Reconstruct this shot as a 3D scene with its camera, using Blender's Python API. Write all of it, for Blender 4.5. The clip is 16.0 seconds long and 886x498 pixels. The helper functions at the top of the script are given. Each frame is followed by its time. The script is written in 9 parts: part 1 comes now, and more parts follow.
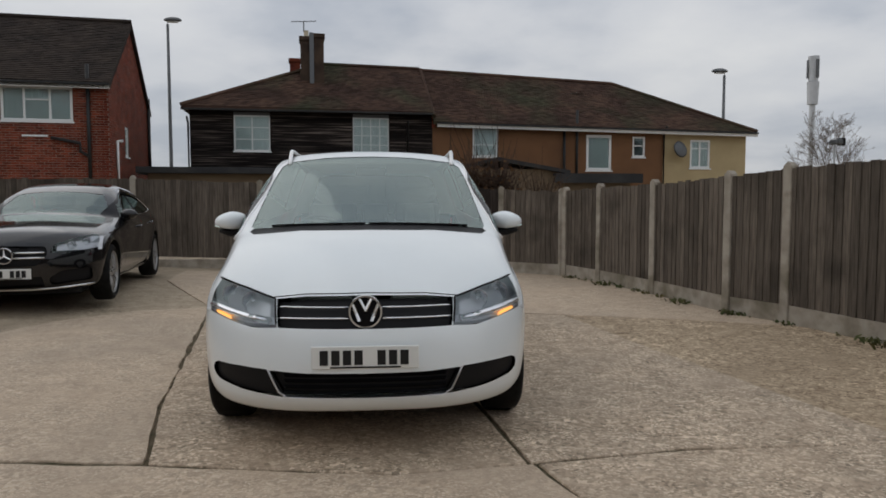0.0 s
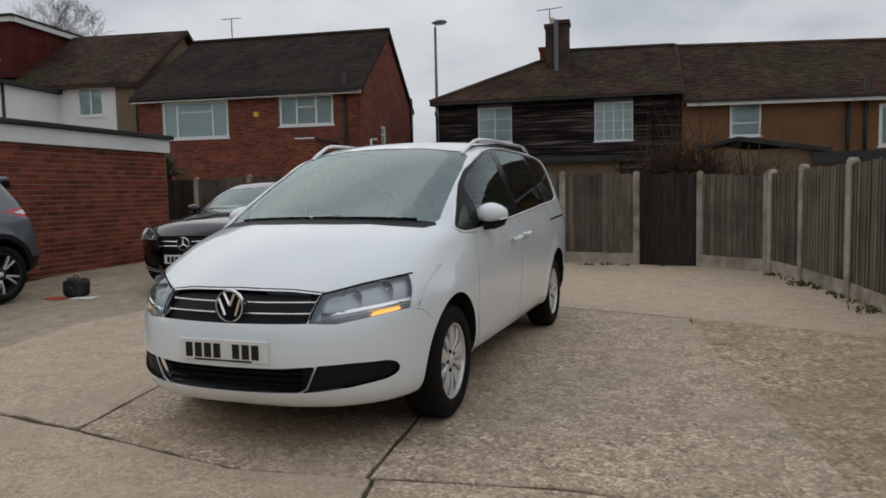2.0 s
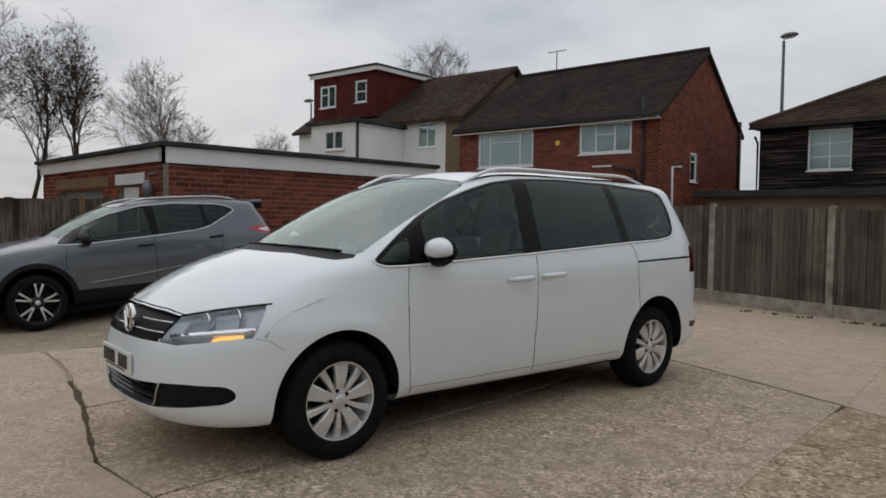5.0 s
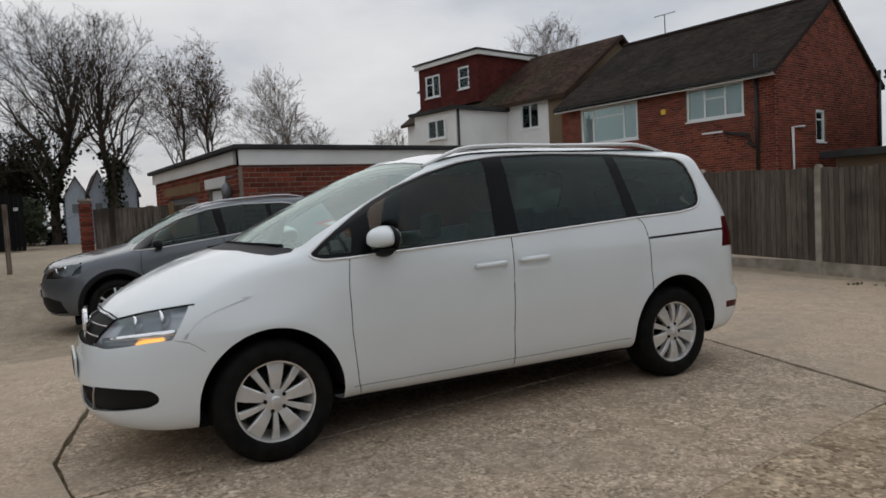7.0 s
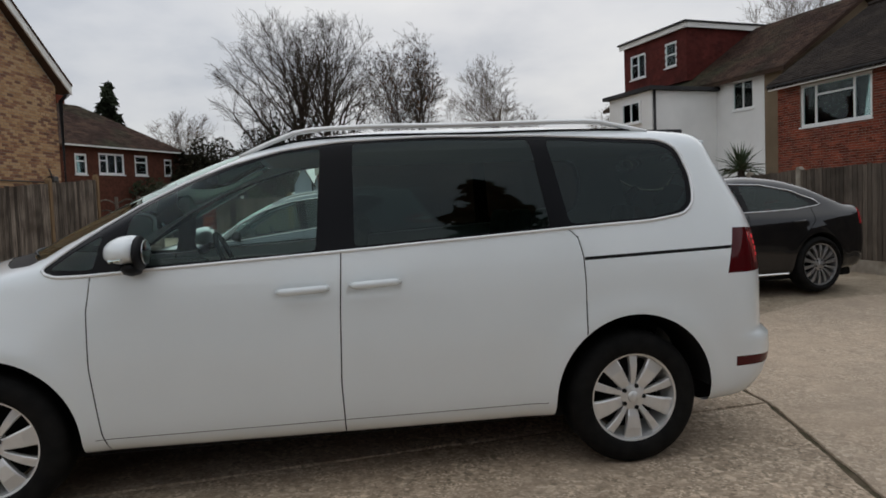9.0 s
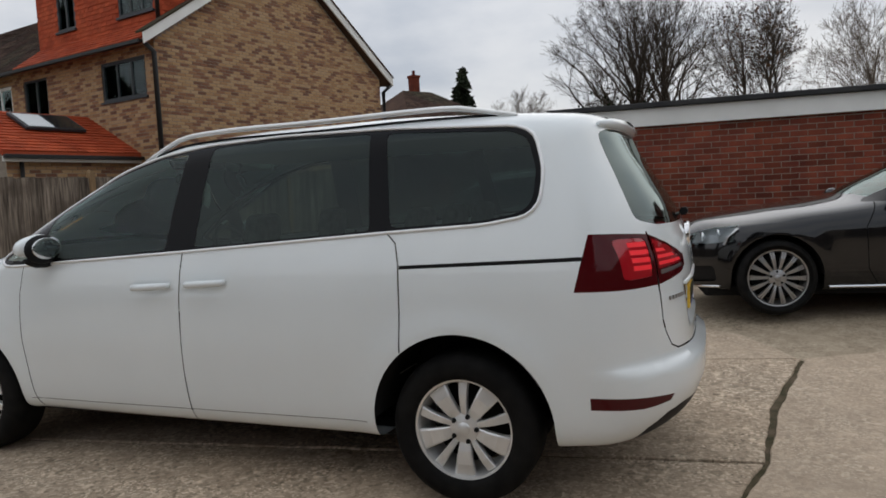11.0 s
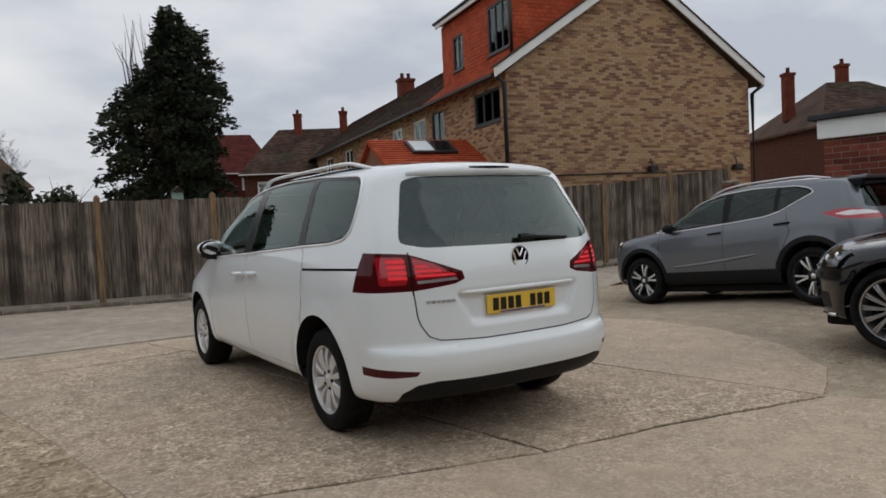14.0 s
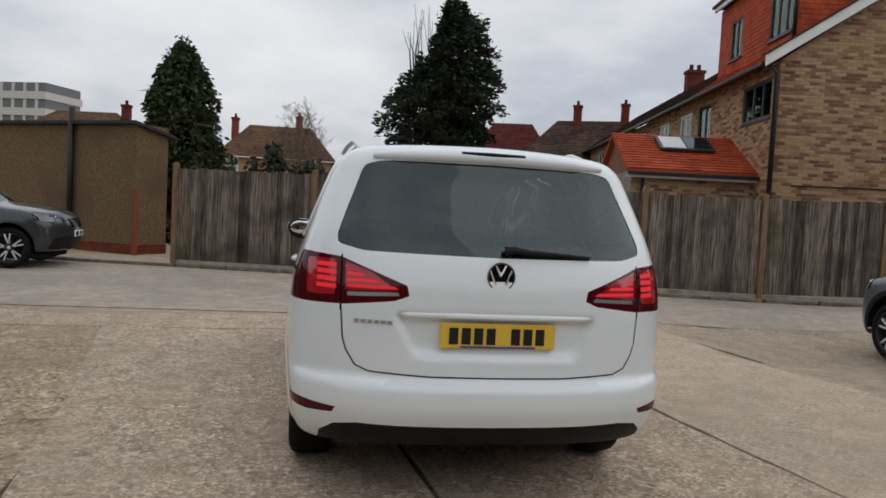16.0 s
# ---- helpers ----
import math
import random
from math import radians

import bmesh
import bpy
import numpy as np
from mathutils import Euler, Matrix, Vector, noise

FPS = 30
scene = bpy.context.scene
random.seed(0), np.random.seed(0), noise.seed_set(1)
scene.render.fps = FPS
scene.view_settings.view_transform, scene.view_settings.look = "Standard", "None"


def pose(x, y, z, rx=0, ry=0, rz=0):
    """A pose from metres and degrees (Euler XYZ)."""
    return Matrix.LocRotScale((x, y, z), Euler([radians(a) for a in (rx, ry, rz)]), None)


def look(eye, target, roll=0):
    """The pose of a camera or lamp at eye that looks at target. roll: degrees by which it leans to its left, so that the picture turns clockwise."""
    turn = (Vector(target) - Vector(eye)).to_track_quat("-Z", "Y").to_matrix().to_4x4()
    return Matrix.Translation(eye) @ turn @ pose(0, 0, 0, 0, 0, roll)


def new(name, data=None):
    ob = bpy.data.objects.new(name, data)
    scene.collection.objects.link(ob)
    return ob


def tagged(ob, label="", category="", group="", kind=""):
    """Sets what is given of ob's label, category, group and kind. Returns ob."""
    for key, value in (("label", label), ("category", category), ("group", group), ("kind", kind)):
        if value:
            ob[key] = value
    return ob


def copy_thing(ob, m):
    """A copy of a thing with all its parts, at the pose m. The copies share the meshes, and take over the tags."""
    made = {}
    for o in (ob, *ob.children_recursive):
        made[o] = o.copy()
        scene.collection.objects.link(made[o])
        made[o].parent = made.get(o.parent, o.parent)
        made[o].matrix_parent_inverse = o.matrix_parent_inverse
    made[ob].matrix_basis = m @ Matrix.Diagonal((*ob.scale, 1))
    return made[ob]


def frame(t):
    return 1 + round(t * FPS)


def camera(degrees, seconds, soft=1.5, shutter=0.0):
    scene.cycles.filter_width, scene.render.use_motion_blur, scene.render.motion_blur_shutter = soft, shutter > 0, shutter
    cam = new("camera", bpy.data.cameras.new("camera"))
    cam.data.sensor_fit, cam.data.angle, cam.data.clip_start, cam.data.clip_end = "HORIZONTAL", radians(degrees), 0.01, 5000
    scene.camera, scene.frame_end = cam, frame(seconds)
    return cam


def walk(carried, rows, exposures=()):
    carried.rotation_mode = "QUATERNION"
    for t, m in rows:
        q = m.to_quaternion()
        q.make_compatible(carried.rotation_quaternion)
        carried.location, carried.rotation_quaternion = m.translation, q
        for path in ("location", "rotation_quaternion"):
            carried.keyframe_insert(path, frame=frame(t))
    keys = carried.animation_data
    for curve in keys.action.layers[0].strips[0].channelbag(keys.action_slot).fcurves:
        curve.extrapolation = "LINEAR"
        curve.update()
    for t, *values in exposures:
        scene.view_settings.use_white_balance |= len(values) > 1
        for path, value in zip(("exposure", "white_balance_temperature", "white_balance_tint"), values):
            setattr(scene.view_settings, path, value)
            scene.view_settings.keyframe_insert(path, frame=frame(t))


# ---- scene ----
cam = camera(63.5, 16.0, soft=1.7)
PATH = [
    (0, (0.101, -5.829, 1.292), (0.261, -3.840, 1.157), -0.07),
    (0.5, (0.665, -5.736, 1.291), (0.647, -3.741, 1.150), 0.75),
    (1, (1.184, -5.590, 1.287), (0.918, -3.611, 1.174), 0.18),
    (1.5, (1.709, -5.490, 1.293), (1.216, -3.555, 1.168), -2.94),
    (2, (2.236, -5.290, 1.294), (1.554, -3.417, 1.135), -1.25),
    (2.5, (2.791, -5.076, 1.288), (1.880, -3.302, 1.137), -1.76),
    (3, (3.250, -4.716, 1.270), (2.204, -3.016, 1.136), -0.78),
    (3.5, (3.691, -4.399, 1.271), (2.449, -2.834, 1.176), -0.76),
    (4, (4.035, -4.011, 1.297), (2.629, -2.590, 1.222), 1.25),
    (4.2, (4.034, -3.851, 1.310), (2.587, -2.472, 1.231), 1.08),
    (6.3, (4.598, -3.144, 1.322), (2.983, -1.967, 1.243), -1.27),
    (6.5, (4.598, -2.985, 1.287), (2.963, -1.837, 1.193), -2.64),
    (7, (4.605, -2.444, 1.298), (2.853, -1.486, 1.185), -2.90),
    (7.5, (4.487, -1.874, 1.311), (2.667, -1.055, 1.186), -4.82),
    (8, (4.424, -1.258, 1.309), (2.540, -0.599, 1.187), -2.95),
    (8.5, (4.261, -0.626, 1.284), (2.323, -0.150, 1.154), -2.09),
    (9, (4.158, 0.024, 1.283), (2.186, 0.336, 1.170), -2.18),
    (9.2, (4.105, 0.238, 1.302), (2.119, 0.445, 1.191), -3.82),
    (11.3, (3.587, 2.828, 1.317), (1.775, 1.995, 1.172), -2.06),
    (11.5, (3.528, 3.054, 1.310), (1.752, 2.144, 1.176), -1.75),
    (12, (3.378, 3.610, 1.319), (1.709, 2.513, 1.216), -1.60),
    (12.5, (3.336, 4.253, 1.336), (1.828, 2.940, 1.280), -0.99),
    (13, (3.145, 4.773, 1.341), (1.796, 3.297, 1.287), 0.22),
    (13.5, (3.050, 5.348, 1.344), (1.875, 3.729, 1.344), -2.66),
    (14, (2.701, 5.654, 1.309), (1.608, 3.981, 1.225), -2.68),
    (14.5, (2.266, 5.892, 1.326), (1.358, 4.111, 1.278), 1.04),
    (15, (1.764, 5.868, 1.325), (1.065, 3.994, 1.282), 3.05),
    (15.5, (1.242, 5.672, 1.325), (0.704, 3.749, 1.224), 3.05),
    (16, (0.797, 5.389, 1.339), (0.453, 3.421, 1.235), 3.05),
]
walk(cam, [(t, look(eye, target, roll)) for t, eye, target, roll in PATH], ((0.0, -0.17), (1.5, -0.12), (4.0, -0.16), (9.0, -0.12), (11.5, 0.06), (13.5, 0.02), (16.0, 0.06)))

# ---- world and sun: overcast winter daylight ----
world = bpy.data.worlds.new("overcast_sky")
scene.world = world
world.use_nodes = True
wn, wl = world.node_tree.nodes, world.node_tree.links
wn.clear()
w_out = wn.new("ShaderNodeOutputWorld")
w_bg = wn.new("ShaderNodeBackground")
w_sky = wn.new("ShaderNodeTexSky")
w_sky.sky_type, w_sky.sun_disc = "NISHITA", False
w_sky.sun_elevation, w_sky.sun_rotation = radians(28), radians(-75)
w_coord = wn.new("ShaderNodeTexCoord")
w_sep = wn.new("ShaderNodeSeparateXYZ")
w_add = wn.new("ShaderNodeMath")
w_add.operation, w_add.inputs[1].default_value = "ADD", 0.25
w_div1 = wn.new("ShaderNodeVectorMath")
w_div1.operation = "DIVIDE"
w_max = wn.new("ShaderNodeMath")
w_max.operation, w_max.inputs[1].default_value = "MAXIMUM", 0.02
w_noise = wn.new("ShaderNodeTexNoise")
w_noise.inputs["Scale"].default_value, w_noise.inputs["Detail"].default_value = 1.5, 7
w_noise.inputs["Roughness"].default_value = 0.5
w_ramp = wn.new("ShaderNodeValToRGB")
w_ramp.color_ramp.elements[0].position, w_ramp.color_ramp.elements[0].color = 0.36, (0.52, 0.56, 0.63, 1)
w_ramp.color_ramp.elements[1].position, w_ramp.color_ramp.elements[1].color = 0.74, (0.88, 0.885, 0.89, 1)
w_mid = w_ramp.color_ramp.elements.new(0.52)
w_mid.color = (0.72, 0.74, 0.78, 1)
w_mix = wn.new("ShaderNodeMix")
w_mix.data_type = "RGBA"
w_mix.inputs["Factor"].default_value = 0.93
w_gain = wn.new("ShaderNodeVectorMath")
w_gain.operation = "SCALE"
w_gain.inputs["Scale"].default_value = 0.10
wl.new(w_coord.outputs["Generated"], w_sep.inputs[0])
wl.new(w_sep.outputs["Z"], w_max.inputs[0])
wl.new(w_max.outputs[0], w_add.inputs[0])
wl.new(w_coord.outputs["Generated"], w_div1.inputs[0])
w_comb = wn.new("ShaderNodeCombineXYZ")
for k in ("X", "Y", "Z"):
    wl.new(w_add.outputs[0], w_comb.inputs[k])
wl.new(w_comb.outputs[0], w_div1.inputs[1])
wl.new(w_div1.outputs[0], w_noise.inputs["Vector"])
wl.new(w_noise.outputs["Fac"], w_ramp.inputs["Fac"])
wl.new(w_sky.outputs["Color"], w_gain.inputs[0])
wl.new(w_gain.outputs[0], w_mix.inputs["A"])
wl.new(w_ramp.outputs["Color"], w_mix.inputs["B"])
wl.new(w_mix.outputs["Result"], w_bg.inputs["Color"])
wl.new(w_bg.outputs[0], w_out.inputs["Surface"])
w_high = wn.new("ShaderNodeMath")  # an overcast sky is brighter overhead than at the horizon
w_high.operation = "MULTIPLY_ADD"
w_high.inputs[1].default_value, w_high.inputs[2].default_value = 0.50, 0.84
wl.new(w_max.outputs[0], w_high.inputs[0])
wl.new(w_high.outputs[0], w_bg.inputs["Strength"])

sun_data = bpy.data.lights.new("sun", "SUN")
sun_data.energy, sun_data.angle, sun_data.color = 0.5, radians(90), (1.0, 0.96, 0.9)
sun = new("sun", sun_data)
sun.matrix_world = look((-20, 6, 14), (0, 0, 0))


# ---- materials ----
def make_mat(name, color, rough=0.6, metal=0.0, color2=None, scale=6.0, detail=6.0, bump=0.0, bump_scale=40.0,
             spec=None, coat=0.0, stretch=(1, 1, 1), low=0.35, high=0.65, rand=0.0, stain=None, stain_scale=0.8,
             stain_low=0.5, stain_high=0.7, island=False):
    """Principled surface: two-scale noise colour, per-piece variation, stains and fine relief, at real-world size."""
    m = bpy.data.materials.new(name)
    m.use_nodes = True
    n, l = m.node_tree.nodes, m.node_tree.links
    b = n["Principled BSDF"]
    b.inputs["Roughness"].default_value, b.inputs["Metallic"].default_value = rough, metal
    b.inputs["Specular IOR Level"].default_value = spec if spec is not None else (0.12 if rough > 0.7 else 0.4)
    b.inputs["Coat Weight"].default_value = coat
    b.inputs["Coat Roughness"].default_value = 0.04
    geo = n.new("ShaderNodeNewGeometry")
    mp = n.new("ShaderNodeMapping")
    mp.inputs["Scale"].default_value = stretch
    l.new(geo.outputs["Position"], mp.inputs["Vector"])
    out = None
    if color2:
        t = n.new("ShaderNodeTexNoise")
        t.inputs["Scale"].default_value, t.inputs["Detail"].default_value = scale, detail
        r = n.new("ShaderNodeMapRange")
        r.inputs["From Min"].default_value, r.inputs["From Max"].default_value = low, high
        mix = n.new("ShaderNodeMix")
        mix.data_type = "RGBA"
        mix.inputs["A"].default_value, mix.inputs["B"].default_value = (*color, 1), (*color2, 1)
        l.new(mp.outputs[0], t.inputs["Vector"])
        l.new(t.outputs["Fac"], r.inputs["Value"])
        l.new(r.outputs[0], mix.inputs["Factor"])
        out = mix.outputs["Result"]
    if stain:
        t2 = n.new("ShaderNodeTexNoise")
        t2.inputs["Scale"].default_value, t2.inputs["Detail"].default_value = stain_scale, 5
        r2 = n.new("ShaderNodeMapRange")
        r2.inputs["From Min"].default_value, r2.inputs["From Max"].default_value = stain_low, stain_high
        mix2 = n.new("ShaderNodeMix")
        mix2.data_type = "RGBA"
        mix2.inputs["A"].default_value, mix2.inputs["B"].default_value = (*color, 1), (*stain, 1)
        if out:
            l.new(out, mix2.inputs["A"])
        l.new(geo.outputs["Position"], t2.inputs["Vector"])
        l.new(t2.outputs["Fac"], r2.inputs["Value"])
        l.new(r2.outputs[0], mix2.inputs["Factor"])
        out = mix2.outputs["Result"]
    if rand:
        hs = n.new("ShaderNodeHueSaturation")
        if out:
            l.new(out, hs.inputs["Color"])
        else:
            hs.inputs["Color"].default_value = (*color, 1)
        rr = n.new("ShaderNodeMapRange")
        rr.inputs["To Min"].default_value, rr.inputs["To Max"].default_value = 1 - rand, 1 + rand
        if island:
            l.new(geo.outputs["Random Per Island"], rr.inputs["Value"])
        else:
            oi = n.new("ShaderNodeObjectInfo")
            l.new(oi.outputs["Random"], rr.inputs["Value"])
        l.new(rr.outputs[0], hs.inputs["Value"])
        out = hs.outputs["Color"]
    if out:
        l.new(out, b.inputs["Base Color"])
    else:
        b.inputs["Base Color"].default_value = (*color, 1)
    if bump:
        t3 = n.new("ShaderNodeTexNoise")
        t3.inputs["Scale"].default_value, t3.inputs["Detail"].default_value = bump_scale, 4
        bp = n.new("ShaderNodeBump")
        bp.inputs["Strength"].default_value, bp.inputs["Distance"].default_value = 0.6, bump
        l.new(mp.outputs[0], t3.inputs["Vector"])
        l.new(t3.outputs["Fac"], bp.inputs["Height"])
        l.new(bp.outputs[0], b.inputs["Normal"])
    return m


def glass_mat(name, tint, clear, ior=1.55):
    """Thin tinted pane: part clear, part glossy by the angle of view."""
    m = bpy.data.materials.new(name)
    m.use_nodes = True
    n, l = m.node_tree.nodes, m.node_tree.links
    n.remove(n["Principled BSDF"])
    tr, gl, mx = n.new("ShaderNodeBsdfTransparent"), n.new("ShaderNodeBsdfGlossy"), n.new("ShaderNodeMixShader")
    fr = n.new("ShaderNodeFresnel")
    fr.inputs["IOR"].default_value = ior
    tr.inputs["Color"].default_value = (*(c * clear for c in tint), 1)
    gl.inputs["Roughness"].default_value = 0.01
    gl.inputs["Color"].default_value = (0.84, 0.97, 0.94, 1)
    l.new(fr.outputs[0], mx.inputs[0])
    l.new(tr.outputs[0], mx.inputs[1])
    l.new(gl.outputs[0], mx.inputs[2])
    l.new(mx.outputs[0], n["Material Output"].inputs["Surface"])
    return m


def lamp_mat(name, color, strength):
    m = bpy.data.materials.new(name)
    m.use_nodes = True
    b = m.node_tree.nodes["Principled BSDF"]
    b.inputs["Base Color"].default_value = (*color, 1)
    b.inputs["Emission Color"].default_value = (*color, 1)
    b.inputs["Emission Strength"].default_value = strength
    return m


M = {}
M["white_paint"] = make_mat("white_car_paint", (0.82, 0.86, 0.865), rough=0.30, coat=1.0, color2=(0.79, 0.83, 0.835), scale=2.0, spec=0.1)
M["black_paint"] = make_mat("black_car_paint", (0.005, 0.005, 0.006), rough=0.15, coat=1.0, spec=0.12)
M["grey_paint"] = make_mat("grey_metallic_paint", (0.125, 0.137, 0.152), rough=0.32, metal=0.5, coat=0.9, spec=0.2)
M["dark_grey_paint"] = make_mat("dark_grey_metallic_paint", (0.03, 0.032, 0.034), rough=0.3, metal=0.3, coat=0.9)
M["black_plastic"] = make_mat("black_plastic", (0.009, 0.009, 0.010), rough=0.55, spec=0.2, bump=0.0005, bump_scale=300)
M["gloss_black"] = make_mat("gloss_black_trim", (0.006, 0.006, 0.007), rough=0.15, spec=0.12)
M["gap"] = make_mat("panel_gap", (0.02, 0.02, 0.02), rough=0.8, spec=0.0)
M["chrome"] = make_mat("chrome", (0.80, 0.80, 0.80), rough=0.08, metal=1.0)
M["satin"] = make_mat("satin_silver", (0.62, 0.62, 0.63), rough=0.3, metal=0.9)
M["bright_trim"] = make_mat("bright_window_trim", (0.86, 0.86, 0.86), rough=0.25, metal=0.25)
M["rail_silver"] = make_mat("pale_silver_rail", (0.78, 0.78, 0.77), rough=0.35, metal=0.6)
M["alloy"] = make_mat("silver_alloy", (0.80, 0.80, 0.79), rough=0.34, metal=0.55, color2=(0.70, 0.70, 0.69), scale=9)
M["alloy_grey"] = make_mat("grey_alloy", (0.36, 0.36, 0.36), rough=0.3, metal=0.75)
M["alloy_dark"] = make_mat("dark_alloy", (0.05, 0.05, 0.052), rough=0.35, metal=0.6)
M["rubber"] = make_mat("tyre_rubber", (0.007, 0.007, 0.007), rough=0.7, spec=0.1, color2=(0.013, 0.0125, 0.012), scale=14, bump=0.001, bump_scale=120)
M["clear_glass"] = glass_mat("windscreen_glass", (0.82, 0.95, 0.90), 0.95, 1.45)
M["screen_glass"] = glass_mat("sky_lit_windscreen", (0.85, 0.95, 0.88), 0.9, 2.9)
M["car_screen"] = glass_mat("parked_car_windscreen", (0.75, 0.85, 0.80), 0.8, 2.2)
M["tint_glass"] = glass_mat("privacy_glass", (0.50, 0.68, 0.62), 0.32, 1.45)
M["lens"] = glass_mat("lamp_lens", (0.97, 0.98, 1.0), 0.97)
M["lamp_bowl"] = make_mat("lamp_reflector", (0.93, 0.93, 0.95), rough=0.12, metal=0.85)
M["lamp_tray"] = make_mat("lamp_tray_silver", (0.78, 0.79, 0.81), rough=0.3, metal=0.3)
M["lamp_dark"] = make_mat("lamp_housing", (0.50, 0.51, 0.53), rough=0.28, metal=0.6)
M["amber_on"] = lamp_mat("amber_indicator_lit", (1.0, 0.45, 0.10), 1.3)
M["rear_screen"] = glass_mat("sky_lit_privacy_glass", (0.50, 0.66, 0.60), 0.38, 1.75)
M["red_lens"] = make_mat("red_lamp_lens", (0.42, 0.010, 0.018), rough=0.1, coat=1.0)
M["dark_red_lens"] = make_mat("smoked_red_lens", (0.07, 0.004, 0.006), rough=0.15, coat=0.6, spec=0.0)
M["red_on"] = lamp_mat("red_lamp_lit", (0.75, 0.02, 0.03), 0.35)
M["cabin"] = make_mat("dark_cabin_trim", (0.03, 0.03, 0.032), rough=0.8, color2=(0.045, 0.045, 0.046), scale=30)
M["seat_grey"] = make_mat("light_seat_cloth", (0.25, 0.245, 0.23), rough=0.9, color2=(0.19, 0.185, 0.175), scale=30)
M["cabin_light"] = make_mat("beige_headlining", (0.62, 0.60, 0.55), rough=0.9)
M["plate_white"] = make_mat("white_plate", (0.78, 0.78, 0.74), rough=0.4)
M["plate_yellow"] = make_mat("yellow_plate", (0.80, 0.52, 0.06), rough=0.4)
M["ink"] = make_mat("black_ink", (0.01, 0.01, 0.01), rough=0.5)
M["blue_ink"] = make_mat("blue_ink", (0.01, 0.06, 0.35), rough=0.5)


# ---- mesh helpers ----
def mesh_from(name, verts, faces, mat, smooth=False):
    me = bpy.data.meshes.new(name)
    me.from_pydata([tuple(v) for v in verts], [], [tuple(f) for f in faces])
    me.materials.append(mat)
    if smooth:
        me.polygons.foreach_set("use_smooth", [True] * len(me.polygons))
    me.update()
    return me


def part(name, bm, mat, parent=None, label="", smooth=False):
    """Links a bmesh (or a finished mesh) as one mesh object under a thing or a part."""
    if isinstance(bm, bpy.types.Mesh):
        me = bm
    else:
        me = bpy.data.meshes.new(name)
        bm.to_mesh(me)
        bm.free()
        me.materials.append(mat)
        if smooth:
            me.polygons.foreach_set("use_smooth", [True] * len(me.polygons))
    ob = new(name, me)
    if parent is not None:
        ob.parent = parent
    if label:
        tagged(ob, label=label)
    return ob


def thing(name, m, label, category, group="", kind=""):
    """An Empty at a thing's base that carries its parts."""
    ob = new(name)
    ob.empty_display_size = 0.2
    ob.matrix_basis = m
    return tagged(ob, label, category, group, kind)


def add_box(bm, lo, hi, m=None, bevel=0.0):
    """A box between two corners, bevelled if asked, into a bmesh."""
    c = [(a + b) / 2 for a, b in zip(lo, hi)]
    s = [b - a for a, b in zip(lo, hi)]
    mat = Matrix.Translation(c) @ Matrix.Diagonal((*s, 1))
    r = bmesh.ops.create_cube(bm, size=1.0, matrix=(m @ mat) if m is not None else mat)
    if bevel:
        edges = list({e for v in r["verts"] for e in v.link_edges})
        bmesh.ops.bevel(bm, geom=edges, offset=bevel, segments=2, affect="EDGES", profile=0.5)
    return r["verts"]


def box(lo, hi, bevel=0.0, m=None):
    bm = bmesh.new()
    add_box(bm, lo, hi, m, bevel)
    return bm


def add_prism(bm, pts, to3, depth):
    """Extrudes the outline pts (2D) through to3(a, b, d) from d=0 to d=depth."""
    a = [bm.verts.new(to3(p[0], p[1], 0.0)) for p in pts]
    b = [bm.verts.new(to3(p[0], p[1], depth)) for p in pts]
    n = len(pts)
    bm.faces.new(a)
    bm.faces.new(list(reversed(b)))
    for i in range(n):
        bm.faces.new((a[i], b[i], b[(i + 1) % n], a[(i + 1) % n]))
    bmesh.ops.recalc_face_normals(bm, faces=bm.faces)


def add_tube(bm, pts, r, sides=6, close=False, flat=1.0, up=Vector((0, 0, 1))):
    """A tube along points; r is one radius or one a point."""
    pts = [Vector(p) for p in pts]
    n = len(pts)
    rings = []
    for i, p in enumerate(pts):
        q0 = pts[(i - 1) % n] if (close or i > 0) else p
        q1 = pts[(i + 1) % n] if (close or i < n - 1) else p
        d = (q1 - q0).normalized()
        u = d.cross(up)
        if u.length < 1e-3:
            u = d.cross(Vector((1, 0, 0)))
        u.normalize()
        v = u.cross(d).normalized()
        rr = r[i] if isinstance(r, (list, tuple)) else r
        rings.append([bm.verts.new(p + rr * (math.cos(a) * u + flat * math.sin(a) * v))
                      for a in (2 * math.pi * k / sides for k in range(sides))])
    for i in range(n if close else n - 1):
        A, B = rings[i], rings[(i + 1) % n]
        for k in range(sides):
            bm.faces.new((A[k], A[(k + 1) % sides], B[(k + 1) % sides], B[k]))
    if not close:
        bm.faces.new(list(reversed(rings[0])))
        bm.faces.new(rings[-1])


def add_lathe(bm, prof, seg=48, m=None):
    """Turns a closed or open outline of (radius, along) round the x axis."""
    rings = []
    for k in range(seg):
        a = 2 * math.pi * k / seg
        ring = []
        for r, x in prof:
            p = Vector((x, r * math.cos(a), r * math.sin(a)))
            ring.append(bm.verts.new(m @ p if m is not None else p))
        rings.append(ring)
    for k in range(seg):
        A, B = rings[k], rings[(k + 1) % seg]
        for i in range(len(prof) - 1):
            bm.faces.new((A[i], B[i], B[i + 1], A[i + 1]))


def sstep(a, b, x):
    t = min(1.0, max(0.0, (x - a) / (b - a)))
    return t * t * (3 - 2 * t)


